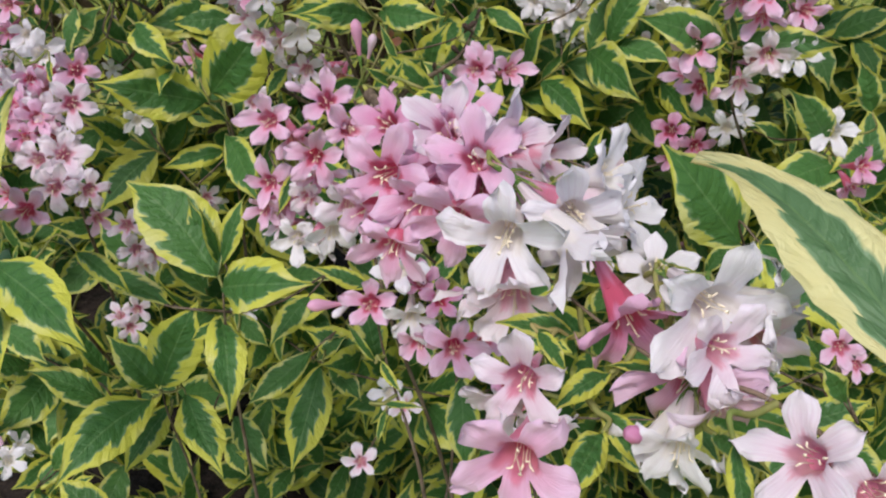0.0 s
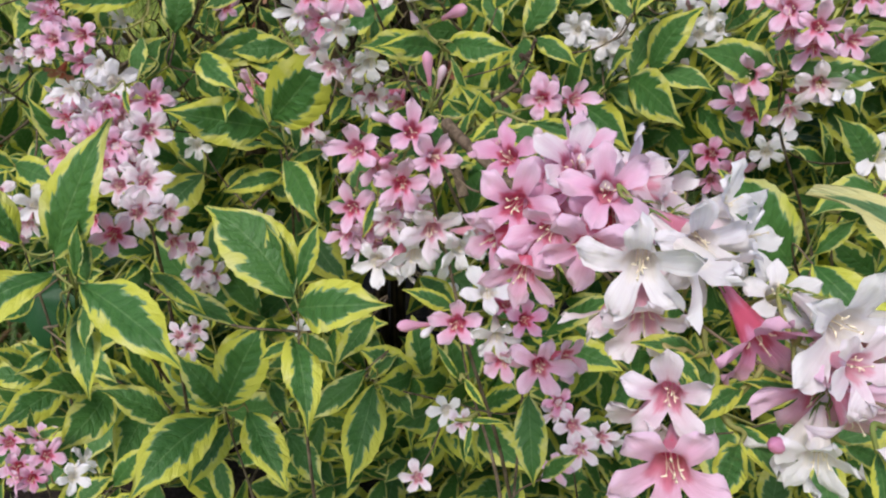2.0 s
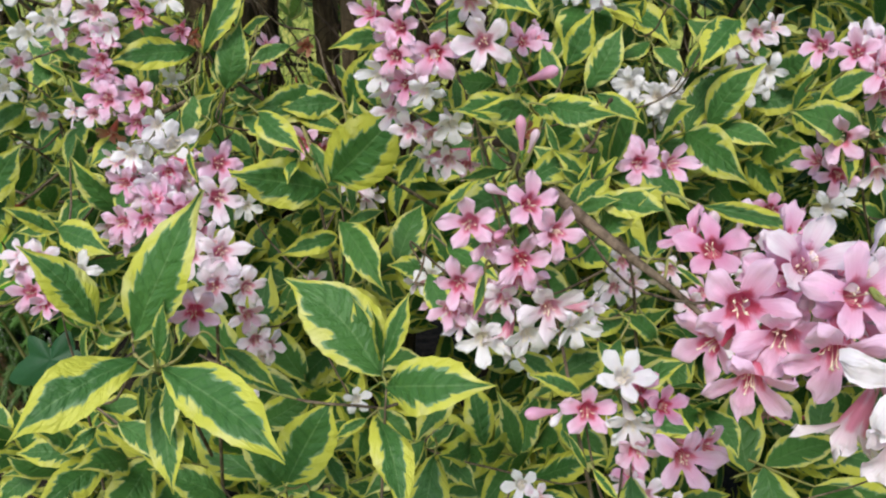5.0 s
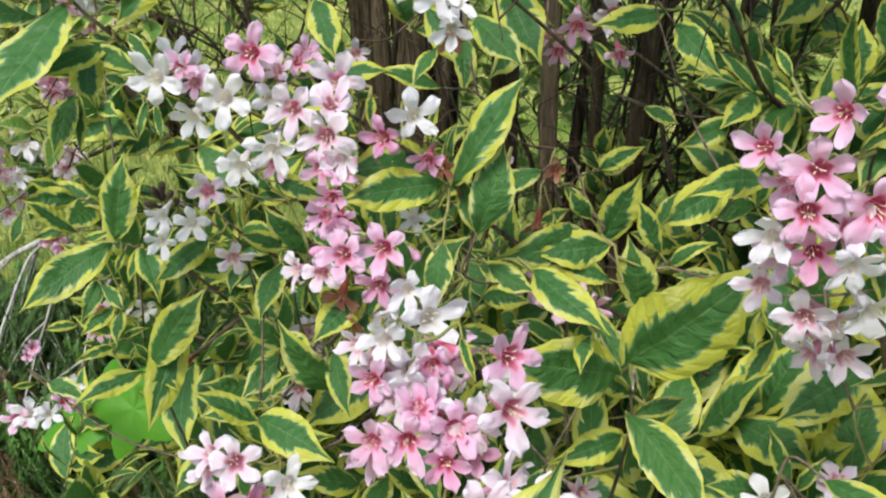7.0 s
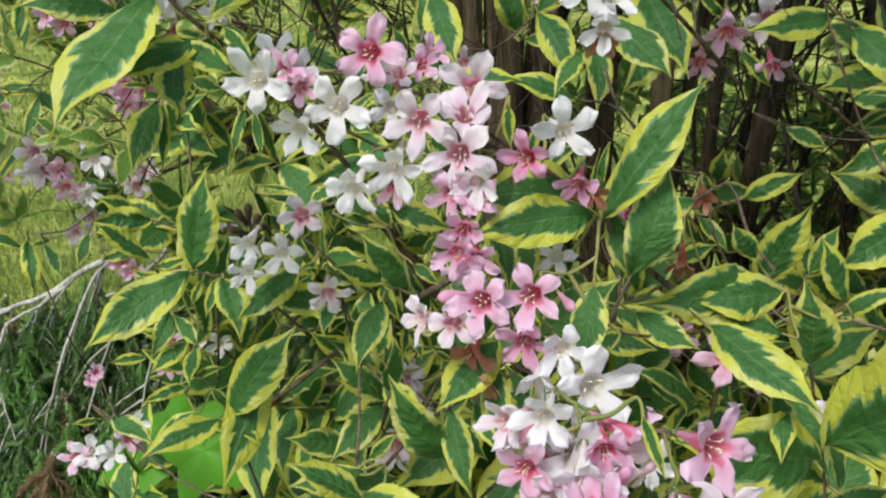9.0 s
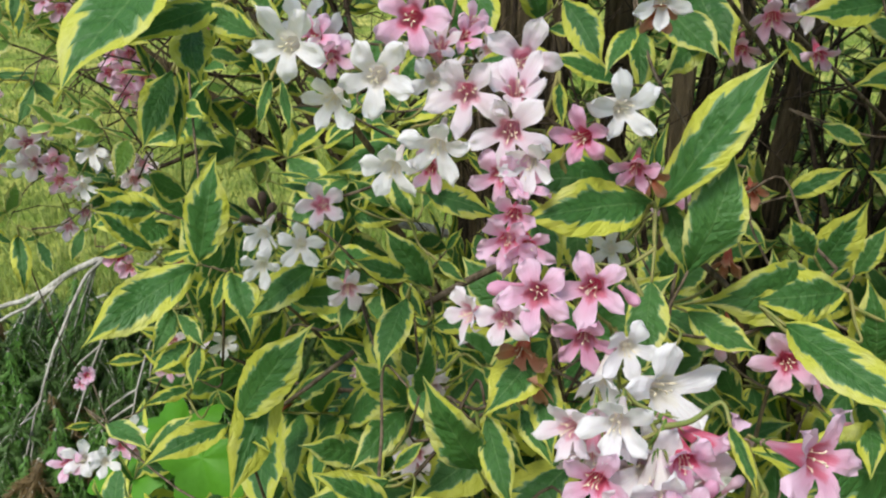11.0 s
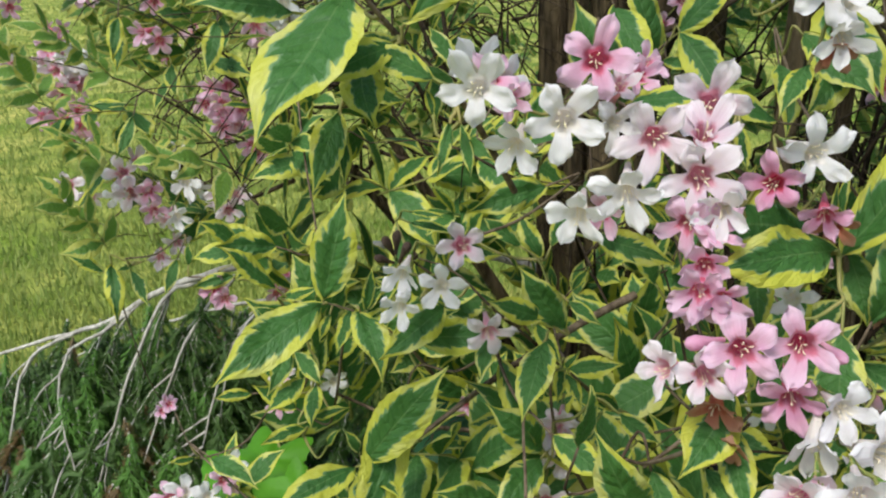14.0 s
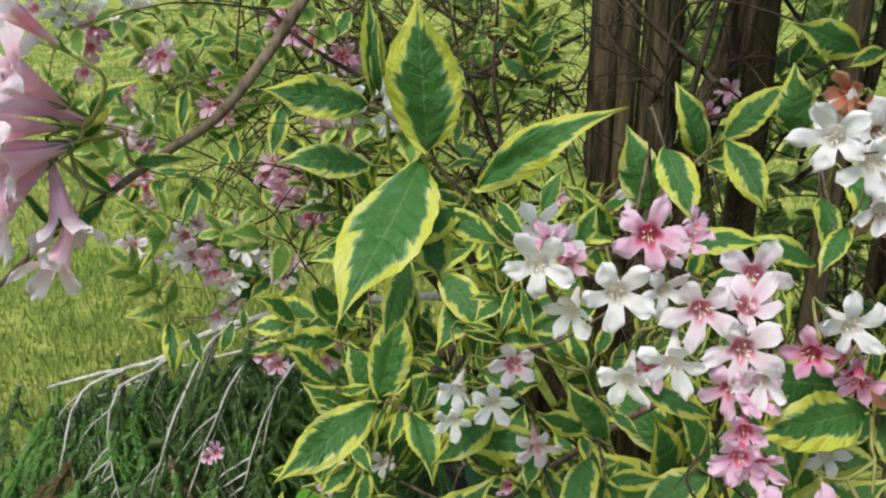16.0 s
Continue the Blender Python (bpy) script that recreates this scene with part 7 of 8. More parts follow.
b.leaf(-0.5204, 1.2608, 1.1067, -0.5428, 1.2514, 1.0956, 0.22, -0.75, 0.12, 4, 0.63)
b.leaf(-0.5544, 1.2485, 1.0957, -0.5702, 1.2368, 1.0733, 0.32, -1.07, 0.13, 5, 0.72)
b.leaf(-0.5540, 1.2466, 1.0901, -0.5300, 1.2488, 1.0785, 0.23, -0.80, 0.38, 6, 0.63)
b.done()
b = Branch("low branch with a dense head of pink and white flowers", 0.003, (-0.255, 0.609, 0.810), (-0.277, 0.601, 0.850), (-0.295, 0.603, 0.886), (-0.303, 0.607, 0.913))
b.flower(-0.3246, 0.6010, 0.9191, -0.51, -0.85, 0.14, 0.0116, "pale", 3)
b.flower(-0.3151, 0.5866, 0.9077, -0.22, -0.97, 0.13, 0.0128, "pink", 1)
b.flower(-0.3084, 0.5911, 0.9284, -0.12, -0.99, 0.10, 0.0136, "white", 3)
b.flower(-0.2928, 0.5796, 0.9088, 0.04, -0.96, -0.27, 0.0134, "white", 1)
b.flower(-0.3115, 0.5582, 0.8916, -0.12, -0.97, 0.21, 0.0130, "pink", 0)
b.flower(-0.2940, 0.5564, 0.8936, 0.05, -0.97, 0.22, 0.0137, "pink", 1)
b.flower(-0.2854, 0.5938, 0.9135, 0.14, -0.98, -0.14, 0.0123, "pink", 3)
b.bud(-0.2775, 0.5873, 0.9081, 0.18, -0.36, 0.92, 0.0090, "pink")
b.bud(-0.2678, 0.5939, 0.9071, 0.47, -0.32, 0.82, 0.0067, "pale")
b.leaf(-0.2705, 0.6008, 0.9241, -0.2633, 0.5845, 0.9092, -0.26, -0.60, 0.72, 2, 0.54)
b.done()
b = Branch("low twig with single white and pale flowers in the shade", 0.003, (0.007, 0.685, 0.685), (-0.042, 0.667, 0.747), (-0.071, 0.662, 0.765), (-0.092, 0.654, 0.775))
b.flower(-0.0984, 0.6408, 0.7946, -0.20, -0.82, 0.54, 0.0161, "white", 0)
b.flower(-0.0537, 0.6405, 0.7870, -0.16, -0.96, 0.22, 0.0165, "pale", 1)
b.flower(-0.0617, 0.6451, 0.7746, -0.51, -0.85, 0.07, 0.0146, "pale", 3)
b.flower(-0.0941, 0.6481, 0.7627, -0.19, -0.97, 0.12, 0.0134, "pink", 1)
b.bud(-0.0374, 0.6430, 0.8363, -0.08, -0.51, 0.86, 0.0096, "pale")
b.flower(-0.0686, 0.6638, 0.8847, -0.19, -0.93, -0.30, 0.0138, "pink", 3)
b.leaf(-0.0979, 0.6595, 0.7872, -0.1331, 0.6428, 0.8042, -0.10, -0.66, 0.74, 3, 1.08)
b.leaf(-0.0186, 0.7309, 0.8312, -0.0798, 0.6958, 0.8138, -0.31, -0.90, 0.56, 4, 1.17)
b.leaf(-0.0240, 0.6865, 0.8322, 0.0028, 0.6821, 0.8420, -0.56, -0.68, 0.72, 5, 0.99)
b.leaf(-0.0447, 0.6264, 0.8956, -0.0790, 0.6030, 0.8987, -0.11, -1.04, 0.65, 6, 0.50)
b.leaf(-0.0336, 0.6280, 0.8973, -0.0121, 0.6073, 0.8969, -0.53, -0.56, 0.89, 7, 0.50)
b.leaf(-0.0858, 0.5991, 0.8450, -0.0476, 0.5549, 0.8394, -0.08, -0.74, 0.65, 0, 0.68)
b.leaf(-0.0818, 0.6541, 0.7965, -0.0968, 0.6597, 0.8340, -0.26, -0.93, 0.58, 1, 0.63)
b.leaf(-0.0782, 0.6535, 0.7948, -0.0646, 0.6540, 0.8170, -0.21, -0.88, 0.63, 2, 0.72)
b.leaf(-0.0936, 0.6023, 0.8062, -0.0666, 0.5842, 0.8106, -0.24, -0.50, 1.12, 3, 0.81)
b.done()
b = Branch("dead twig with a dark dry seed head", 0.0095, (-0.0156, 0.5749, 0.8447), (-0.026, 0.5986, 0.877), (-0.031, 0.6176, 0.8974), (-0.0384, 0.6302, 0.9142), (-0.0401, 0.6364, 0.9266))
b.bud(-0.0469, 0.6338, 0.9356, -0.50, -0.4, 0.80, 0.0111, "dry")
b.bud(-0.0394, 0.6371, 0.937, -0.10, -0.4, 1.00, 0.0113, "dry")
b.bud(-0.0324, 0.6394, 0.9321, 0.20, -0.4, 0.95, 0.0097, "dry")
b.bud(-0.0309, 0.6278, 0.9308, 0.50, -0.4, 0.80, 0.0120, "dry")
b.bud(-0.0451, 0.6303, 0.9277, -0.70, -0.4, 0.50, 0.0102, "dry")
b.bud(-0.0332, 0.6403, 0.9208, 0.10, -0.4, 0.90, 0.0109, "dry")
b.bud(-0.0287, 0.6353, 0.9162, 0.70, -0.4, 0.40, 0.0109, "dry")
b.bud(-0.0401, 0.6312, 0.9157, -0.60, -0.4, 0.30, 0.0100, "dry")
b.bud(-0.0463, 0.6315, 0.9167, -0.90, -0.4, 0.20, 0.0121, "dry")
b.flower(-0.0272, 0.6267, 0.9267, 0.35, -0.7, 0.5, 0.0085, "faded", 4)
b.done()
b = Branch("bare dead twig with shrivelled flowers", 0.006, (-0.0224, 0.5951, 0.8631), (-0.0241, 0.6075, 0.8814), (-0.0104, 0.6216, 0.8931), (0.0089, 0.6315, 0.9007), (0.0267, 0.6422, 0.9097), (0.036, 0.654, 0.9217), (0.0424, 0.666, 0.934))
b.bud(-0.0174, 0.6269, 0.8921, -0.60, -0.3, 0.70, 0.0079, "dry")
b.bud(-0.0103, 0.6236, 0.8797, 0.40, -0.3, 0.60, 0.0062, "dry")
b.bud(-0.0002, 0.6337, 0.8963, -0.20, -0.3, 0.90, 0.0075, "dry")
b.bud(0.0078, 0.6309, 0.9066, 0.10, -0.3, 1.00, 0.0061, "dry")
b.bud(0.0181, 0.6356, 0.8952, 0.50, -0.3, -0.30, 0.0072, "dry")
b.bud(0.0233, 0.6431, 0.9152, -0.50, -0.3, 0.70, 0.0082, "dry")
b.bud(0.0279, 0.6384, 0.9057, 0.70, -0.3, 0.10, 0.0083, "dry")
b.bud(0.0319, 0.6457, 0.9315, -0.60, -0.3, 0.60, 0.0080, "dry")
b.bud(0.0368, 0.6473, 0.9327, 0.60, -0.3, 0.70, 0.0083, "dry")
b.bud(0.0422, 0.6586, 0.9392, 0.40, -0.3, 0.90, 0.0062, "dry")
b.done()

# ---- the shrub's old stems ----
rng = random.Random(11)


def old_stem(label, nodes, thick, end):
    """A thick stem with ridged, peeling bark."""
    line = curve_points(nodes, 16)
    s = Soup()
    sides = 34
    pts, uvs = [], []
    phase = rng.uniform(0, 9)
    for i, p in enumerate(line):
        d = (line[min(i + 1, len(line) - 1)] - line[max(i - 1, 0)]).normalized()
        q = d.to_track_quat("Z", "Y")
        r0 = thick + (end - thick) * i / (len(line) - 1)
        for j in range(sides):
            a = 2 * math.pi * j / sides
            r = r0 * (1 + 0.10 * math.sin(3 * a + phase) + 0.10 * noise.noise((3 * math.cos(a), 3 * math.sin(a) + phase, i * 0.08)) + 0.10 * noise.noise((9 * math.cos(a), 9 * math.sin(a), i * 0.12 + phase)) + (0.07 if j % 2 else -0.06) * (1 + noise.noise((j * 1.7, i * 0.15, phase))))
            pts.append(p + q @ Vector((r * math.cos(a), r * math.sin(a), 0)))
            uvs.append((j / sides, i / len(line)))
    s.grid(pts, uvs, len(line), sides, 0, True)
    return s.object("stem", [BARK], shrub, label)


old_stem("thick brown stem with fibrous peeling bark", [(-0.390, 1.41, -0.03), (-0.397, 1.41, 0.4), (-0.399, 1.41, 0.9), (-0.397, 1.42, 1.3), (-0.39, 1.44, 2.2)], 0.026, 0.021)
old_stem("brown stem with fibrous peeling bark", [(-0.455, 1.44, -0.03), (-0.462, 1.43, 0.4), (-0.466, 1.43, 0.9), (-0.462, 1.44, 1.3), (-0.45, 1.46, 2.2)], 0.019, 0.015)
old_stem("slim brown stem with peeling bark", [(-0.437, 1.40, -0.03), (-0.440, 1.40, 0.4), (-0.436, 1.395, 0.9), (-0.432, 1.39, 1.3), (-0.43, 1.4, 2.2)], 0.013, 0.010)
old_stem("leaning brown stem with rough bark", [(-0.38, 1.47, -0.03), (-0.375, 1.46, 0.5), (-0.355, 1.45, 0.9), (-0.30, 1.46, 1.12), (-0.15, 1.5, 2.0)], 0.024, 0.016)
old_stem("dark upright stem with rough bark", [(-0.22, 1.30, -0.03), (-0.215, 1.30, 0.6), (-0.203, 1.31, 1.1), (-0.19, 1.33, 1.6), (-0.17, 1.36, 2.1)], 0.012, 0.009)
old_stem("slim upright brown stem", [(-0.17, 1.34, -0.03), (-0.16, 1.33, 0.5), (-0.145, 1.32, 1.0), (-0.12, 1.34, 1.6), (-0.1, 1.36, 2.1)], 0.008, 0.006)
old_stem("slanting brown stem with rough bark", [(-0.15, 1.35, -0.03), (-0.12, 1.33, 0.5), (-0.077, 1.31, 1.0), (0.0, 1.31, 1.5), (0.06, 1.32, 2.1)], 0.014, 0.010)
old_stem("slim slanting brown stem", [(0.02, 1.45, -0.03), (0.03, 1.43, 0.6), (0.08, 1.45, 1.2), (0.16, 1.5, 2.0)], 0.010, 0.007)
old_stem("slanting bare brown bough", [(-0.43, 1.38, 0.40), (-0.52, 1.33, 0.62), (-0.62, 1.26, 0.785), (-0.70, 1.22, 0.895), (-0.80, 1.18, 0.99)], 0.010, 0.004)
old_stem("slanting bare brown bough", [(-0.44, 1.44, 0.45), (-0.53, 1.40, 0.65), (-0.614, 1.366, 0.792), (-0.69, 1.385, 0.90), (-0.78, 1.36, 1.05)], 0.009, 0.004)
old_stem("dark upright stem with rough bark", [(-0.275, 1.58, -0.03), (-0.275, 1.58, 0.6), (-0.268, 1.58, 1.1), (-0.26, 1.6, 2.1)], 0.023, 0.018)
old_stem("slanting dark stem with rough bark", [(-0.2, 1.6, -0.03), (-0.17, 1.6, 0.6), (-0.11, 1.6, 1.1), (0.02, 1.62, 2.1)], 0.011, 0.008)

for k in range(7):
    # dark thin stems in the depth of the shrub
    x, y, tilt = -0.02 + 0.085 * k + rng.uniform(-0.03, 0.03), rng.uniform(1.55, 1.95), rng.uniform(-0.1, 0.25)
    old_stem("thin dark stem in the depth of the shrub", [(x, y, -0.02), (x + 0.3 * tilt, y, 0.6), (x + 0.7 * tilt, y, 1.2), (x + 1.3 * tilt, y, 2.0)], rng.uniform(0.007, 0.014), 0.006)


def bare_twig(a, b, c, thick, side):
    s = Soup()
    line = curve_points([a, (a + b) / 2 + Vector((0, 0, -0.03)), b, c], 6)
    s.tube(line, [thick * (1 - 0.92 * i / len(line)) for i in range(len(line))], 5)
    for _ in range(side):
        q = rng.choice(line[3:])
        e = q + Vector((rng.uniform(-0.16, 0.12), rng.uniform(-0.12, 0.1), rng.uniform(-0.08, 0.14)))
        tw = curve_points([q, (q + e) / 2 + Vector((0, 0, 0.015)), e], 3)
        s.tube(tw, [0.0015 * (1 - 0.13 * i) for i in range(7)], 4)
        for _ in range(2):
            q2 = rng.choice(tw[2:])
            e2 = q2 + Vector((rng.uniform(-0.06, 0.06), rng.uniform(-0.06, 0.06), rng.uniform(-0.07, 0.05)))
            s.tube([q2, (q2 + e2) / 2 + Vector((0, 0, 0.006)), e2], [0.0009, 0.0007, 0.0003], 4)
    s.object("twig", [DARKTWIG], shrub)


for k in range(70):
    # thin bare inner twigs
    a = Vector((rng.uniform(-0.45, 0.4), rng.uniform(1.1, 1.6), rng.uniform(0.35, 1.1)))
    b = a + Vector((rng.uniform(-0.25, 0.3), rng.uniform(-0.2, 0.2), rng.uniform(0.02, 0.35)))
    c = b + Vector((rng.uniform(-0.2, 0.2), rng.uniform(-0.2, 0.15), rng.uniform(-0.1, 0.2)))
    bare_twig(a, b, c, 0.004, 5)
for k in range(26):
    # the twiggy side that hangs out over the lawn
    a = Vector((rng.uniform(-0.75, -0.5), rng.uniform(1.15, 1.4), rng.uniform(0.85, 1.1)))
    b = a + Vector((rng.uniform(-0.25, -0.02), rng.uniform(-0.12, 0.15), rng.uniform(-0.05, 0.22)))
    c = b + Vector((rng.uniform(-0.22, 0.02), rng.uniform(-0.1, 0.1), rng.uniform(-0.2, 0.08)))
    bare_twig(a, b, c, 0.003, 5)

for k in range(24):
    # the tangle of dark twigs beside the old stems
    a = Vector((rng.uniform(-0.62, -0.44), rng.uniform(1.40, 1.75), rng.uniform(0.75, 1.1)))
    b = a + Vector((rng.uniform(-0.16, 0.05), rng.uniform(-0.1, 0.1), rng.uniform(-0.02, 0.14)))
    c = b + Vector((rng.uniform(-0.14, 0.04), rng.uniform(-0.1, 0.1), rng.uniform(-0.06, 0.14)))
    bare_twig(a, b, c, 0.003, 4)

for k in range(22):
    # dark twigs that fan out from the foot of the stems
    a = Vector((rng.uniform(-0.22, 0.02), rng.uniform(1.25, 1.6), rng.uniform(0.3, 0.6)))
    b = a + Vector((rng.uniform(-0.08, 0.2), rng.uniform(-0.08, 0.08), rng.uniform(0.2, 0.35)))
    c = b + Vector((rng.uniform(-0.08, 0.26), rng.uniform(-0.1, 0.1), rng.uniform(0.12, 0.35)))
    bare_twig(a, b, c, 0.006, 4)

# ---- leafy shoots and flower heads deeper in the shrub ----


def shoot_soup(r, pairs=5):
    """A leafy shoot one long that grows along +Y, leaves in crossed pairs."""
    s = Soup()
    line = curve_points([(0, 0, 0), (0.03, 0.4, 0.02), (-0.02, 0.75, 0.0), (0.0, 1.0, -0.04)], 4)
    s.tube(line, [0.009 * (1 - 0.06 * i) for i in range(len(line))], 5, 1)
    for k in range(pairs):
        t = 0.12 + 0.86 * k / (pairs - 1)
        p = line[min(len(line) - 1, int(t * (len(line) - 1)))]
        for side in (0, 1):
            a = (k % 2) * math.pi / 2 + side * math.pi + r.uniform(-0.5, 0.5)
            out = Vector((math.cos(a), 0.5 + 0.5 * t + r.uniform(-0.3, 0.3), 0.5 * math.sin(a)))
            face = Vector((0, 0.15, 1.0)) + Vector((r.uniform(-0.4, 0.4), r.uniform(-0.3, 0.3), 0))
            size = r.uniform(0.40, 0.60) * (1.1 - 0.35 * t)
            s.add(r.choice(SMALL_LEAVES), axes(out, face, p, size))
    return s


def head_soup(r, count):
    s = Soup()
    for k in range(count):
        d = Vector((r.gauss(0, 1), r.gauss(0, 1), r.gauss(0.5, 0.8))).normalized()
        p = d * r.uniform(0.9, 1.9) + Vector((r.uniform(-0.9, 0.9), r.uniform(-0.9, 0.9), r.uniform(-1.2, 1.2)))
        m = Matrix.LocRotScale(p, d.to_track_quat("Z", "Y"), Vector((1, 1, 1)) * r.uniform(0.85, 1.1))
        s.add(r.choice(SMALL_FLOWERS), m)
    return s


SHOOTS = [shoot_soup(rng, rng.choice((4, 5, 6))) for _ in range(9)]
HEADS = [head_soup(rng, c) for c in (5, 6, 7, 8)]


def place_shoot(p, way, size, k, mat=None):
    ob = new("shoot", shared(("shoot", k, mat is None), SHOOTS[k], [mat or LEAF, SHOOT]))
    ob.matrix_world = axes(way, (rng.uniform(-0.3, 0.3), -0.7, 1.0), p, size)
    ob.parent = shrub


def hollow(p):
    """The leafless, shaded inside of the shrub round its stems."""
    return 1.0 < p.y < 2.0 and -0.37 < p.x < 0.06 + 0.28 * (p.y - 1.3) and 0.66 < p.z + 0.25 * (p.y - 1.3) < 1.2


def fill(count, low, high, size, keep=lambda p: True, lean=(0, -0.5, 0.6), mat=None):
    done = 0
    for _ in range(count * 6):
        if done == count:
            break
        p = Vector([rng.uniform(a, b) for a, b in zip(low, high)])
        if keep(p) and not hollow(p):
            way = Vector(lean) + Vector((rng.uniform(-0.9, 0.9), rng.uniform(-0.5, 0.5), rng.uniform(-0.5, 0.5)))
            place_shoot(p, way, size * rng.uniform(0.75, 1.2), rng.randrange(9), mat)
            done += 1


def slope(p):
    return p.y > 0.64 + 1.1 * (p.z - 0.57) and p.y > 0.6


def joined_fill(name, label, count, low, high, size, lean=(0, -0.5, 0.6), mat=None):
    s = Soup()
    for _ in range(count):
        p = Vector([rng.uniform(a, b) for a, b in zip(low, high)])
        if hollow(p):
            continue
        way = Vector(lean) + Vector((rng.uniform(-0.9, 0.9), rng.uniform(-0.5, 0.5), rng.uniform(-0.5, 0.5)))
        s.add(SHOOTS[rng.randrange(9)], axes(way, (rng.uniform(-0.3, 0.3), -0.7, 1.0), p, size * rng.uniform(0.75, 1.2)))
    tagged(s.object(name, [mat or LEAF, SHOOT], shrub, label), kind="stuff")


fill(125, (-0.34, 0.60, 0.10), (0.62, 1.15, 0.95), 0.165, slope)
fill(44, (-0.62, 0.88, 0.12), (-0.25, 1.2, 0.74), 0.15)
fill(14, (-0.9, 0.78, 0.1), (-0.5, 1.05, 0.5), 0.14)
fill(26, (-0.30, 1.0, 0.6), (0.15, 1.25, 0.9), 0.15)
fill(24, (-0.36, 1.2, 0.85), (0.1, 1.75, 1.5), 0.13)
fill(14, (-1.0, 1.08, 0.78), (-0.52, 1.38, 1.12), 0.085)
# shoots towards the lawn, sunlight put into their lighter leaf colour
fill(22, (-1.0, 1.08, 0.78), (-0.55, 1.45, 1.14), 0.08, mat=SEPAL_AND_SUNLIT)
fill(34, (-1.25, 1.25, 0.92), (-0.70, 1.7, 1.22), 0.085, mat=SEPAL_AND_SUNLIT)
fill(12, (-0.72, 1.06, 0.72), (-0.50, 1.26, 0.92), 0.13)
fill(16, (-0.56, 1.12, 0.55), (-0.38, 1.3, 0.84), 0.13)
joined_fill("far_foliage", "dense variegated foliage deep in the shrub", 230, (0.02, 0.95, 0.2), (1.15, 1.7, 1.05), 0.17)
# unseen crown, added to top the bare stems and darken what lies below
joined_fill("crown_foliage", "dense variegated foliage above the view, added to shade the shrub", 150, (-0.75, 1.15, 1.38), (0.75, 1.85, 2.15), 0.2)
# two more unseen patches, added only to block light over the right side
joined_fill("crown_foliage", "dense variegated foliage above the view, added to shade the shrub", 48, (0.12, 0.5, 1.36), (0.95, 1.0, 1.65), 0.2)
joined_fill("crown_foliage", "dense variegated foliage above the view, added to shade the shrub", 55, (-0.3, 0.88, 1.36), (0.95, 1.25, 1.6), 0.2)
# foliage in the brighter leaf colour is painted as sunlit
joined_fill("back_foliage", "variegated foliage beyond the old stems, sunlight put into its colour", 60, (-0.62, 1.9, 0.55), (-0.2, 2.5, 1.15), 0.10, mat=SEPAL_AND_SUNLIT)
joined_fill("back_foliage", "variegated foliage on the far side of the shrub, sunlight put into its colour", 190, (-0.40, 2.0, 0.25), (1.0, 2.7, 1.2), 0.13, mat=SEPAL_AND_SUNLIT)
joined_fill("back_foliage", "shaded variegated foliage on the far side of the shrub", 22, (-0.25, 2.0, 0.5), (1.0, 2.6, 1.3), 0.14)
joined_fill("young_foliage", "light green leaves at the edge of the shrub, sunlight put into their colour", 46, (-1.05, 1.35, 0.78), (-0.6, 1.8, 1.2), 0.085, mat=SEPAL_AND_SUNLIT)
joined_fill("low_foliage", "shaded variegated foliage close to the ground", 110, (-0.5, 0.7, 0.02), (0.7, 1.3, 0.35), 0.17)


def head(x, y, z, size=0.016, tone="pale", k=0):
    ob = new("flower_head", shared(("flower_head", tone, k), HEADS[k], [TONES[tone]]))
    ob.matrix_world = Matrix.LocRotScale((x, y, z), Euler((rng.uniform(-0.6, 0.6), rng.uniform(-0.6, 0.6), rng.uniform(0, 6))), (size, size, size))
    ob.parent = shrub


for _ in range(20):
    p = Vector((rng.uniform(-0.15, 0.9), rng.uniform(0.75, 1.25), rng.uniform(0.4, 1.02)))
    if slope(p):
        head(*p, tone=rng.choice(("white", "pale", "pale", "pink")), k=rng.randrange(4))

# faded clusters that hang over the lawn
head(-1.199, 1.436, 1.057, 0.0125, "pink", 0)
head(-1.189, 1.493, 1.061, 0.0125, "pale", 1)
head(-1.151, 1.548, 1.040, 0.0125, "pale", 2)
head(-1.137, 1.422, 0.983, 0.0125, "pink", 3)
head(-0.978, 1.506, 0.971, 0.0125, "pink", 0)
head(-1.038, 1.534, 0.934, 0.0125, "pink", 1)
head(-1.003, 1.457, 1.000, 0.0125, "pink", 2)
head(-1.145, 1.424, 0.843, 0.0125, "deep", 3)
head(-1.082, 1.459, 0.754, 0.0125, "pale", 0)
head(-0.908, 1.426, 0.858, 0.0125, "pink", 1)
head(-0.899, 1.487, 0.872, 0.0125, "pink", 2)
head(-0.872, 1.573, 0.943, 0.0125, "pink", 3)
head(-0.858, 1.422, 0.818, 0.0125, "pale", 0)
head(-0.850, 1.568, 1.067, 0.0125, "pink", 1)

for k in range(13):
    # shoots in the hollow before the stems, most with sunlight in their colour
    p = Vector((-0.023, 1.371, 0.782)) + Vector((rng.uniform(-0.13, 0.13), rng.uniform(-0.10, 0.14), rng.uniform(-0.15, 0.10)))
    place_shoot(p, Vector((rng.uniform(-0.6, 0.6), -0.3, 0.8)), rng.uniform(0.09, 0.13), rng.randrange(9), SEPAL_AND_SUNLIT if k % 3 else None)

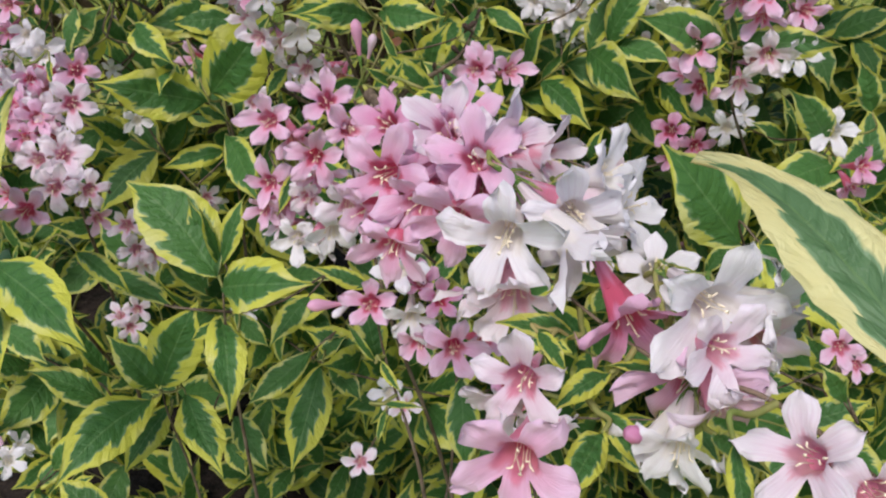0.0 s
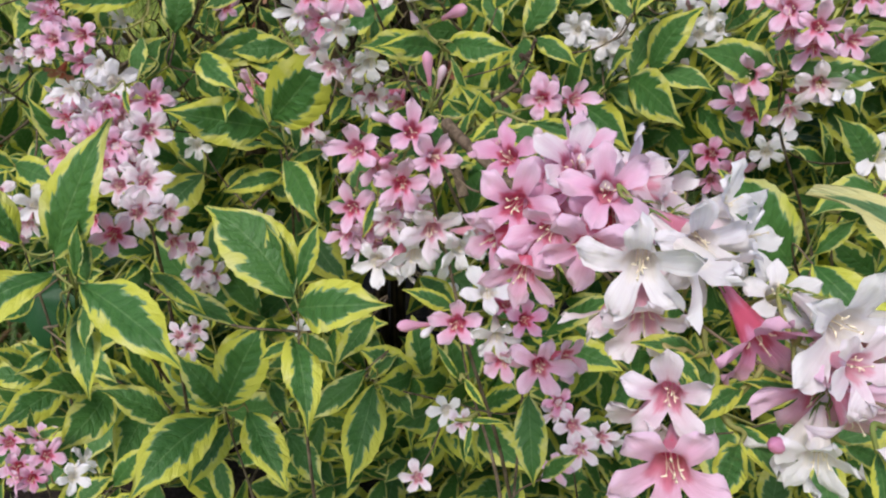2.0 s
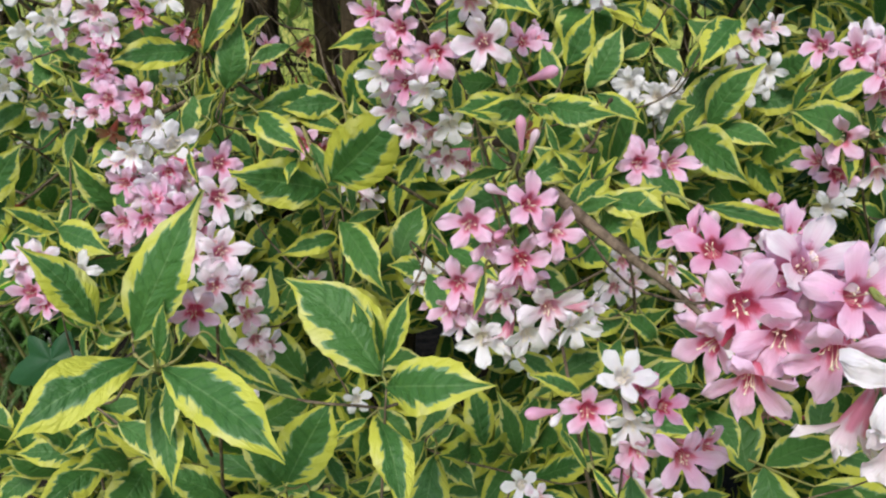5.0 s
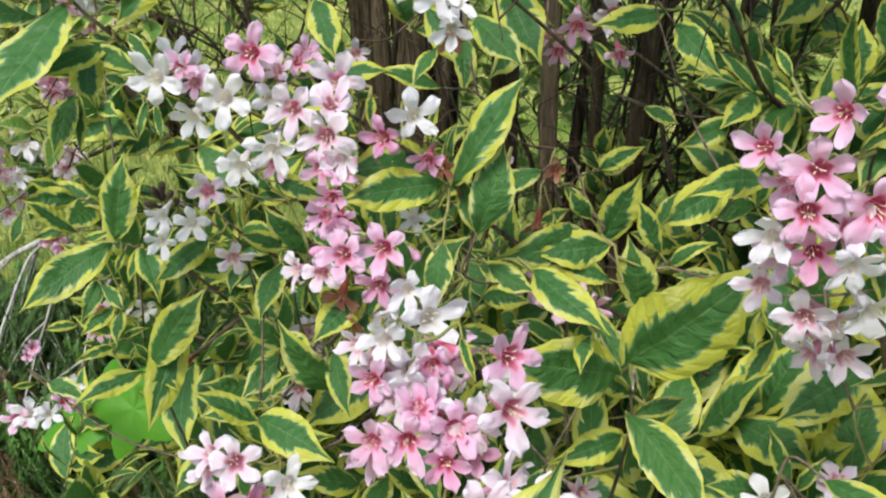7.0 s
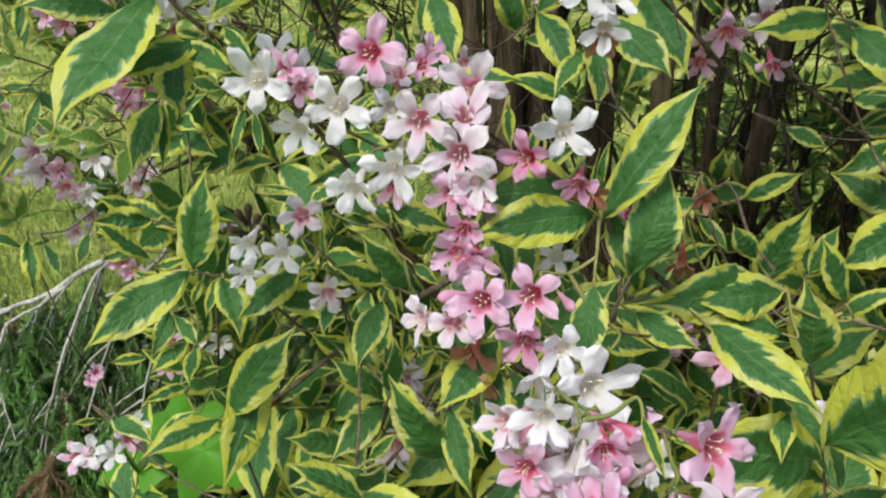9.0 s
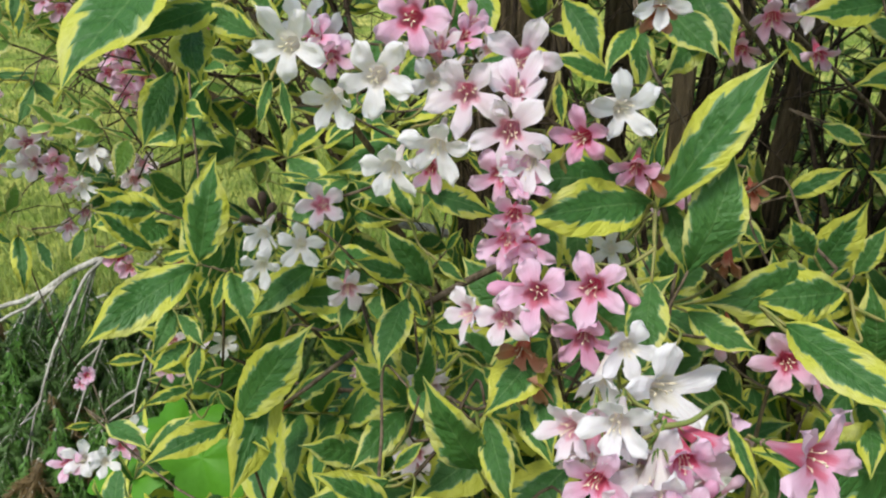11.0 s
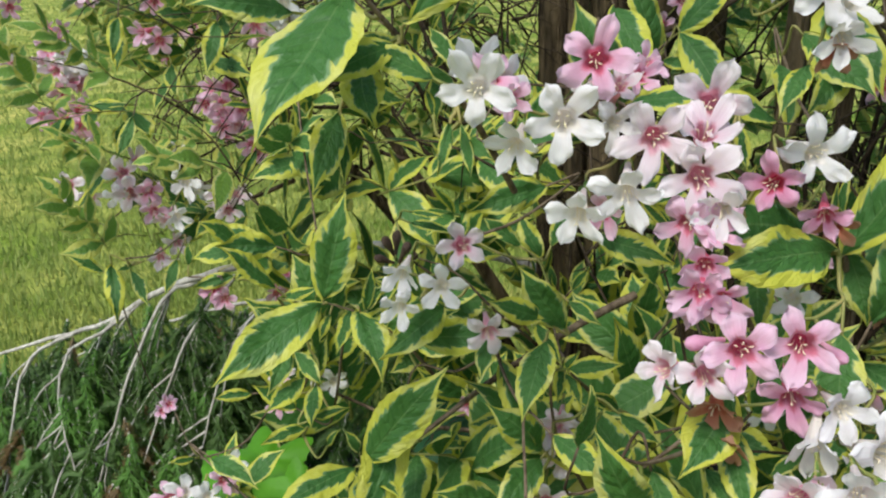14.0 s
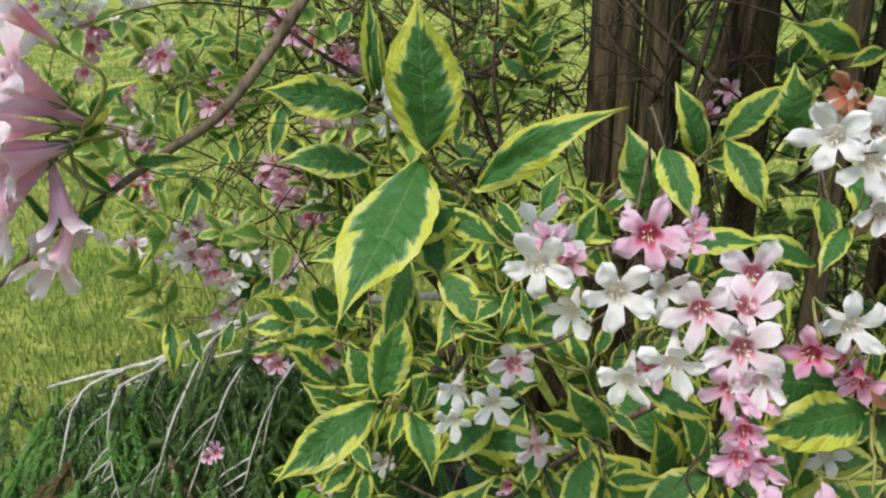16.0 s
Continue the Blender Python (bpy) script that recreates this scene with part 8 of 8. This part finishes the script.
for dx, dz in ((0, 0), (0.05, -0.03), (-0.06, 0.02), (0.02, 0.06)):
    # whorls of leaves in the hollow, half of them coloured as if lit
    for turn in range(2):
        place_shoot(Vector((0.051 + 1.6 * dx, 1.550 + 0.05 * turn, 0.775 + 1.6 * dz)), Vector((rng.uniform(-0.5, 0.5), -0.5, 0.6)), rng.uniform(0.08, 0.11), rng.randrange(9), SEPAL_AND_SUNLIT if turn else None)

# ---- ground ----
ground_mesh = Soup()
ground_mesh.grid([(x, y, 0.0) for y in (-300, -3, 0.0, 2.2, 5, 12, 40, 400) for x in (-400, -40, -8, -3, 0, 3, 8, 40, 400)], [(0, 0)] * 72, 8, 9)
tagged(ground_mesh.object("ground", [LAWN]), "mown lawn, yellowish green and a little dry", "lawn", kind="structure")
bed = Soup()
bed_pts = []
for i in range(6):
    for j in range(28):
        a = 2 * math.pi * j / 28
        r = (i / 5) * (1 + 0.12 * math.sin(3 * a) + 0.06 * math.sin(7 * a))
        bed_pts.append((-0.2 + 1.35 * r * math.cos(a), 1.25 + 0.95 * r * math.sin(a), 0.03 * (1 - i / 5) + 0.004))
bed.grid(bed_pts, [(0, 0)] * len(bed_pts), 6, 28, 0, True)
tagged(bed.object("soil_bed", [SOIL]), "dark mulched soil under the shrub", "soil", kind="structure")

blades = Soup()
for _ in range(100000):
    d = 1.9 * (16.0 ** (rng.random() ** 1.25))
    a = rng.triangular(-1.15, 0.6, -0.45)
    x, y = -0.4 + d * math.sin(a), 0.3 + d * math.cos(a)
    h, w, t = rng.uniform(0.02, 0.055), rng.uniform(0.002, 0.004) * (0.6 + 0.25 * d), rng.uniform(0, 6.3)
    lx, ly = rng.uniform(-0.018, 0.018), rng.uniform(-0.018, 0.018)
    k = len(blades.v)
    blades.v += [(x - w * math.cos(t), y - w * math.sin(t), 0), (x + w * math.cos(t), y + w * math.sin(t), 0), (x + lx, y + ly, h)]
    blades.uv += [(0, 0)] * 3
    blades.f.append((k, k + 1, k + 2))
    blades.s.append(0)
tagged(blades.object("grass", [GRASS]), "short mown grass with dry yellowish blades", "grass", kind="stuff")

# ---- the weeping spruce beside the shrub ----
spruce = tagged(new("weeping_spruce"), "low weeping spruce with bare grey boughs and hanging green twigs", "conifer")


def needles(s, line, density, length, slot):
    for i in range(len(line) - 1):
        a, b = line[i], line[i + 1]
        d = (b - a).normalized()
        q = d.to_track_quat("Z", "Y")
        for _ in range(density):
            p = a.lerp(b, rng.random())
            t = rng.uniform(0, 6.28)
            side = q @ Vector((math.cos(t), math.sin(t), 0))
            e = p + (side * 0.8 + d * 0.7).normalized() * length * rng.uniform(0.7, 1.1)
            w = q @ Vector((-math.sin(t), math.cos(t), 0)) * 0.0018
            k = len(s.v)
            s.v += [tuple(p - w), tuple(p + w), tuple(e)]
            s.uv += [(0, 0)] * 3
            s.f.append((k, k + 1, k + 2))
            s.s.append(slot)


def spruce_twig(top, drop, swing, kind=0):
    s = Soup()
    line = curve_points([top, top + Vector((swing.x * 0.5, swing.y * 0.5, -drop * 0.35)), top + Vector((swing.x, swing.y, -drop))], 5)
    s.tube(line, [0.0024 * (1 - 0.07 * i) for i in range(len(line))], 5, 0)
    needles(s, line, 40, 0.019, 1)
    for i in range(2, len(line), 2):
        for side in (-1, 1):
            e = line[i] + Vector((side * rng.uniform(0.03, 0.08), rng.uniform(-0.04, 0.04), -rng.uniform(0.05, 0.12)))
            tw = curve_points([line[i], (line[i] + e) / 2 + Vector((0, 0, 0.01)), e], 3)
            s.tube(tw, [0.0012] * len(tw), 4, 0)
            needles(s, tw, 26, 0.017, 1)
    s.object("hanging_twig", [GREYWOOD, (NEEDLE, FRESH, DEADNEEDLE)[kind]], spruce)


def bough(nodes, thick, twigs):
    line = [p + Vector((rng.uniform(-1, 1), rng.uniform(-1, 1), rng.uniform(-1, 1))) * 0.0018 for p in curve_points(nodes, 5)]
    s = Soup()
    s.tube(line, [thick * (1 - 0.75 * i / len(line)) for i in range(len(line))], 8)
    for _ in range(twigs):
        i = rng.randrange(3, len(line))
        p = line[i]
        e = p + Vector((rng.uniform(-0.16, -0.02), rng.uniform(-0.12, 0.04), -rng.uniform(0.14, 0.34)))
        tw = curve_points([p, p.lerp(e, 0.3) + Vector((-0.006, 0, 0.012)), p.lerp(e, 0.65) + Vector((-0.004, 0, 0.006)), e], 4)
        tw = [q + Vector((rng.uniform(-1, 1), rng.uniform(-1, 1), rng.uniform(-1, 1))) * 0.001 for q in tw]
        s.tube(tw, [0.0021 * (1 - 0.06 * k) for k in range(len(tw))], 6)
        needles(s, tw[5:], 16, 0.012, 1)
        for _ in range(8):
            q = rng.choice(tw[3:])
            e2 = q + Vector((rng.uniform(-0.06, 0.05), rng.uniform(-0.04, 0.03), -rng.uniform(0.03, 0.12)))
            t2 = curve_points([q, q.lerp(e2, 0.5) + Vector((0, 0, 0.012)), e2], 3)
            s.tube(t2, [0.0012] * len(t2), 4)
            needles(s, t2, 14, 0.013, 1)
    s.object("bough", [GREYWOOD, NEEDLE], spruce, "bare weathered grey bough")
    return line


LINES = [
    bough([(-0.30, 1.9, 0.0), (-0.42, 1.84, 0.45), (-0.70, 1.72, 0.60), (-0.974, 1.651, 0.585), (-1.148, 1.619, 0.541), (-1.271, 1.602, 0.475), (-1.39, 1.596, 0.437), (-1.505, 1.581, 0.401)], 0.010, 5),
    bough([(-1.10, 1.63, 0.55), (-1.147, 1.594, 0.531), (-1.181, 1.531, 0.438), (-1.202, 1.453, 0.326), (-1.21, 1.42, 0.22)], 0.004, 8),
    bough([(-1.22, 1.61, 0.50), (-1.269, 1.577, 0.465), (-1.309, 1.528, 0.442), (-1.305, 1.477, 0.359), (-1.252, 1.424, 0.26)], 0.004, 8),
    bough([(-1.03, 1.64, 0.56), (-1.08, 1.58, 0.50), (-1.12, 1.52, 0.40), (-1.15, 1.46, 0.28)], 0.004, 8),
    bough([(-0.90, 1.70, 0.54), (-0.99, 1.62, 0.50), (-1.03, 1.55, 0.42), (-1.06, 1.50, 0.30)], 0.004, 8),
    bough([(-1.33, 1.60, 0.455), (-1.40, 1.55, 0.42), (-1.42, 1.50, 0.33), (-1.43, 1.46, 0.2)], 0.004, 8),
    bough([(-0.75, 1.9, 0.2), (-0.95, 1.86, 0.42), (-1.3, 1.85, 0.36), (-1.7, 1.8, 0.2)], 0.006, 8),
]
for line in LINES:
    for _ in range(24):
        p = rng.choice(line[4:]) + Vector((rng.uniform(-0.05, 0.05), rng.uniform(-0.04, 0.10), rng.uniform(-0.05, 0.0)))
        spruce_twig(p, max(0.05, min(p.z - 0.02, rng.uniform(0.18, 0.38))), Vector((rng.uniform(-0.08, 0.04), rng.uniform(-0.08, 0.04), 0)), rng.choice((0, 0, 0, 0, 0, 0, 1, 1, 1, 1, 1, 2)))
for _ in range(60):
    p = Vector((rng.uniform(-1.75, -0.7), rng.uniform(1.2, 1.85), rng.uniform(0.12, 0.34)))
    spruce_twig(p, max(0.05, min(0.24, p.z - 0.01)), Vector((rng.uniform(-0.1, 0.1), rng.uniform(-0.12, 0.0), 0)), rng.choice((0, 0, 0, 0, 1, 1, 1, 1, 1, 2)))

# ---- a young maple below the shrub ----
maple = tagged(new("maple_seedling"), "young maple with broad bright green lobed leaves", "seedling")


def lobed_leaf():
    """A five-lobed leaf of radius one: stalk at the origin, middle lobe along +Y, face +Z."""
    s = Soup()
    rings, n = 6, 60
    pts, uvs = [], []
    for i in range(rings):
        for j in range(n):
            a = 2 * math.pi * j / n
            b = a - math.pi / 2
            peak = abs((b / (2 * math.pi) * 5) % 1.0 * 2 - 1)
            lobes = 0.56 + 0.42 * peak ** 1.4 - 0.03 * (j % 2)
            back = 0.4 + 0.6 * (0.5 + 0.5 * math.cos(b)) ** 0.45
            rr = lobes * back * i / (rings - 1)
            pts.append((rr * math.cos(a), 0.25 + rr * math.sin(a), 0.05 * math.cos(5 * b) * i / rings - 0.25 * (rr ** 2)))
            uvs.append((0.5, i / rings))
    s.grid(pts, uvs, rings, n, 0, True)
    return s


def maple_leaf(place, forward, face, size, mat, label):
    ob = lobed_leaf().object("leaf", [mat], maple, label)
    ob.matrix_world = axes(forward, face, place, size)
    st = Soup()
    st.tube(curve_points([Vector((-0.66, 1.08, 0.2)), Vector(place) * 0.6 + Vector((-0.66, 1.08, 0.25)) * 0.4 + Vector((0, 0, 0.03)), Vector(place)], 5), [0.003 - 0.00015 * i for i in range(11)], 5)
    st.object("leaf_stalk", [SHOOT], maple)


maple_leaf((-0.745, 1.12, 0.575), (-0.2, -0.9, -0.3), (-0.1, -0.6, 1.0), 0.095, BROAD, "broad bright green lobed leaf")
maple_leaf((-0.79, 1.13, 0.51), (-0.9, -0.4, -0.3), (-0.2, -0.7, 0.8), 0.085, BROAD, "broad bright green lobed leaf")
maple_leaf((-0.61, 1.10, 0.50), (0.5, -0.6, -0.3), (0.1, -0.7, 0.8), 0.07, BROAD, "broad bright green lobed leaf")
# three leaves coloured darker to stand for shade
maple_leaf((-0.55, 1.2, 0.60), (0.4, -0.7, -0.5), (0.0, -0.8, 0.7), 0.11, BROADSHADE, "broad green leaf, shade put into its dark colour")
maple_leaf((-0.47, 1.30, 0.50), (0.7, -0.5, -0.5), (0.0, -0.8, 0.7), 0.10, BROADSHADE, "broad green leaf, shade put into its dark colour")
maple_leaf((-0.557, 0.88, 0.56), (0.1, -0.5, -0.8), (0.0, -0.9, 0.5), 0.07, BROADSHADE, "broad green leaf coloured dark for shade")
maple_leaf((-0.65, 0.97, 0.64), (-0.3, -0.5, -0.7), (0.0, -0.9, 0.5), 0.06, BROAD, "broad bright green lobed leaf")
trunklet = Soup()
trunklet.tube(curve_points([(-0.66, 1.09, -0.01), (-0.665, 1.085, 0.12), (-0.66, 1.08, 0.27)], 4), [0.006 - 0.0002 * i for i in range(9)], 7)
trunklet.object("stem", [SHOOT], maple)
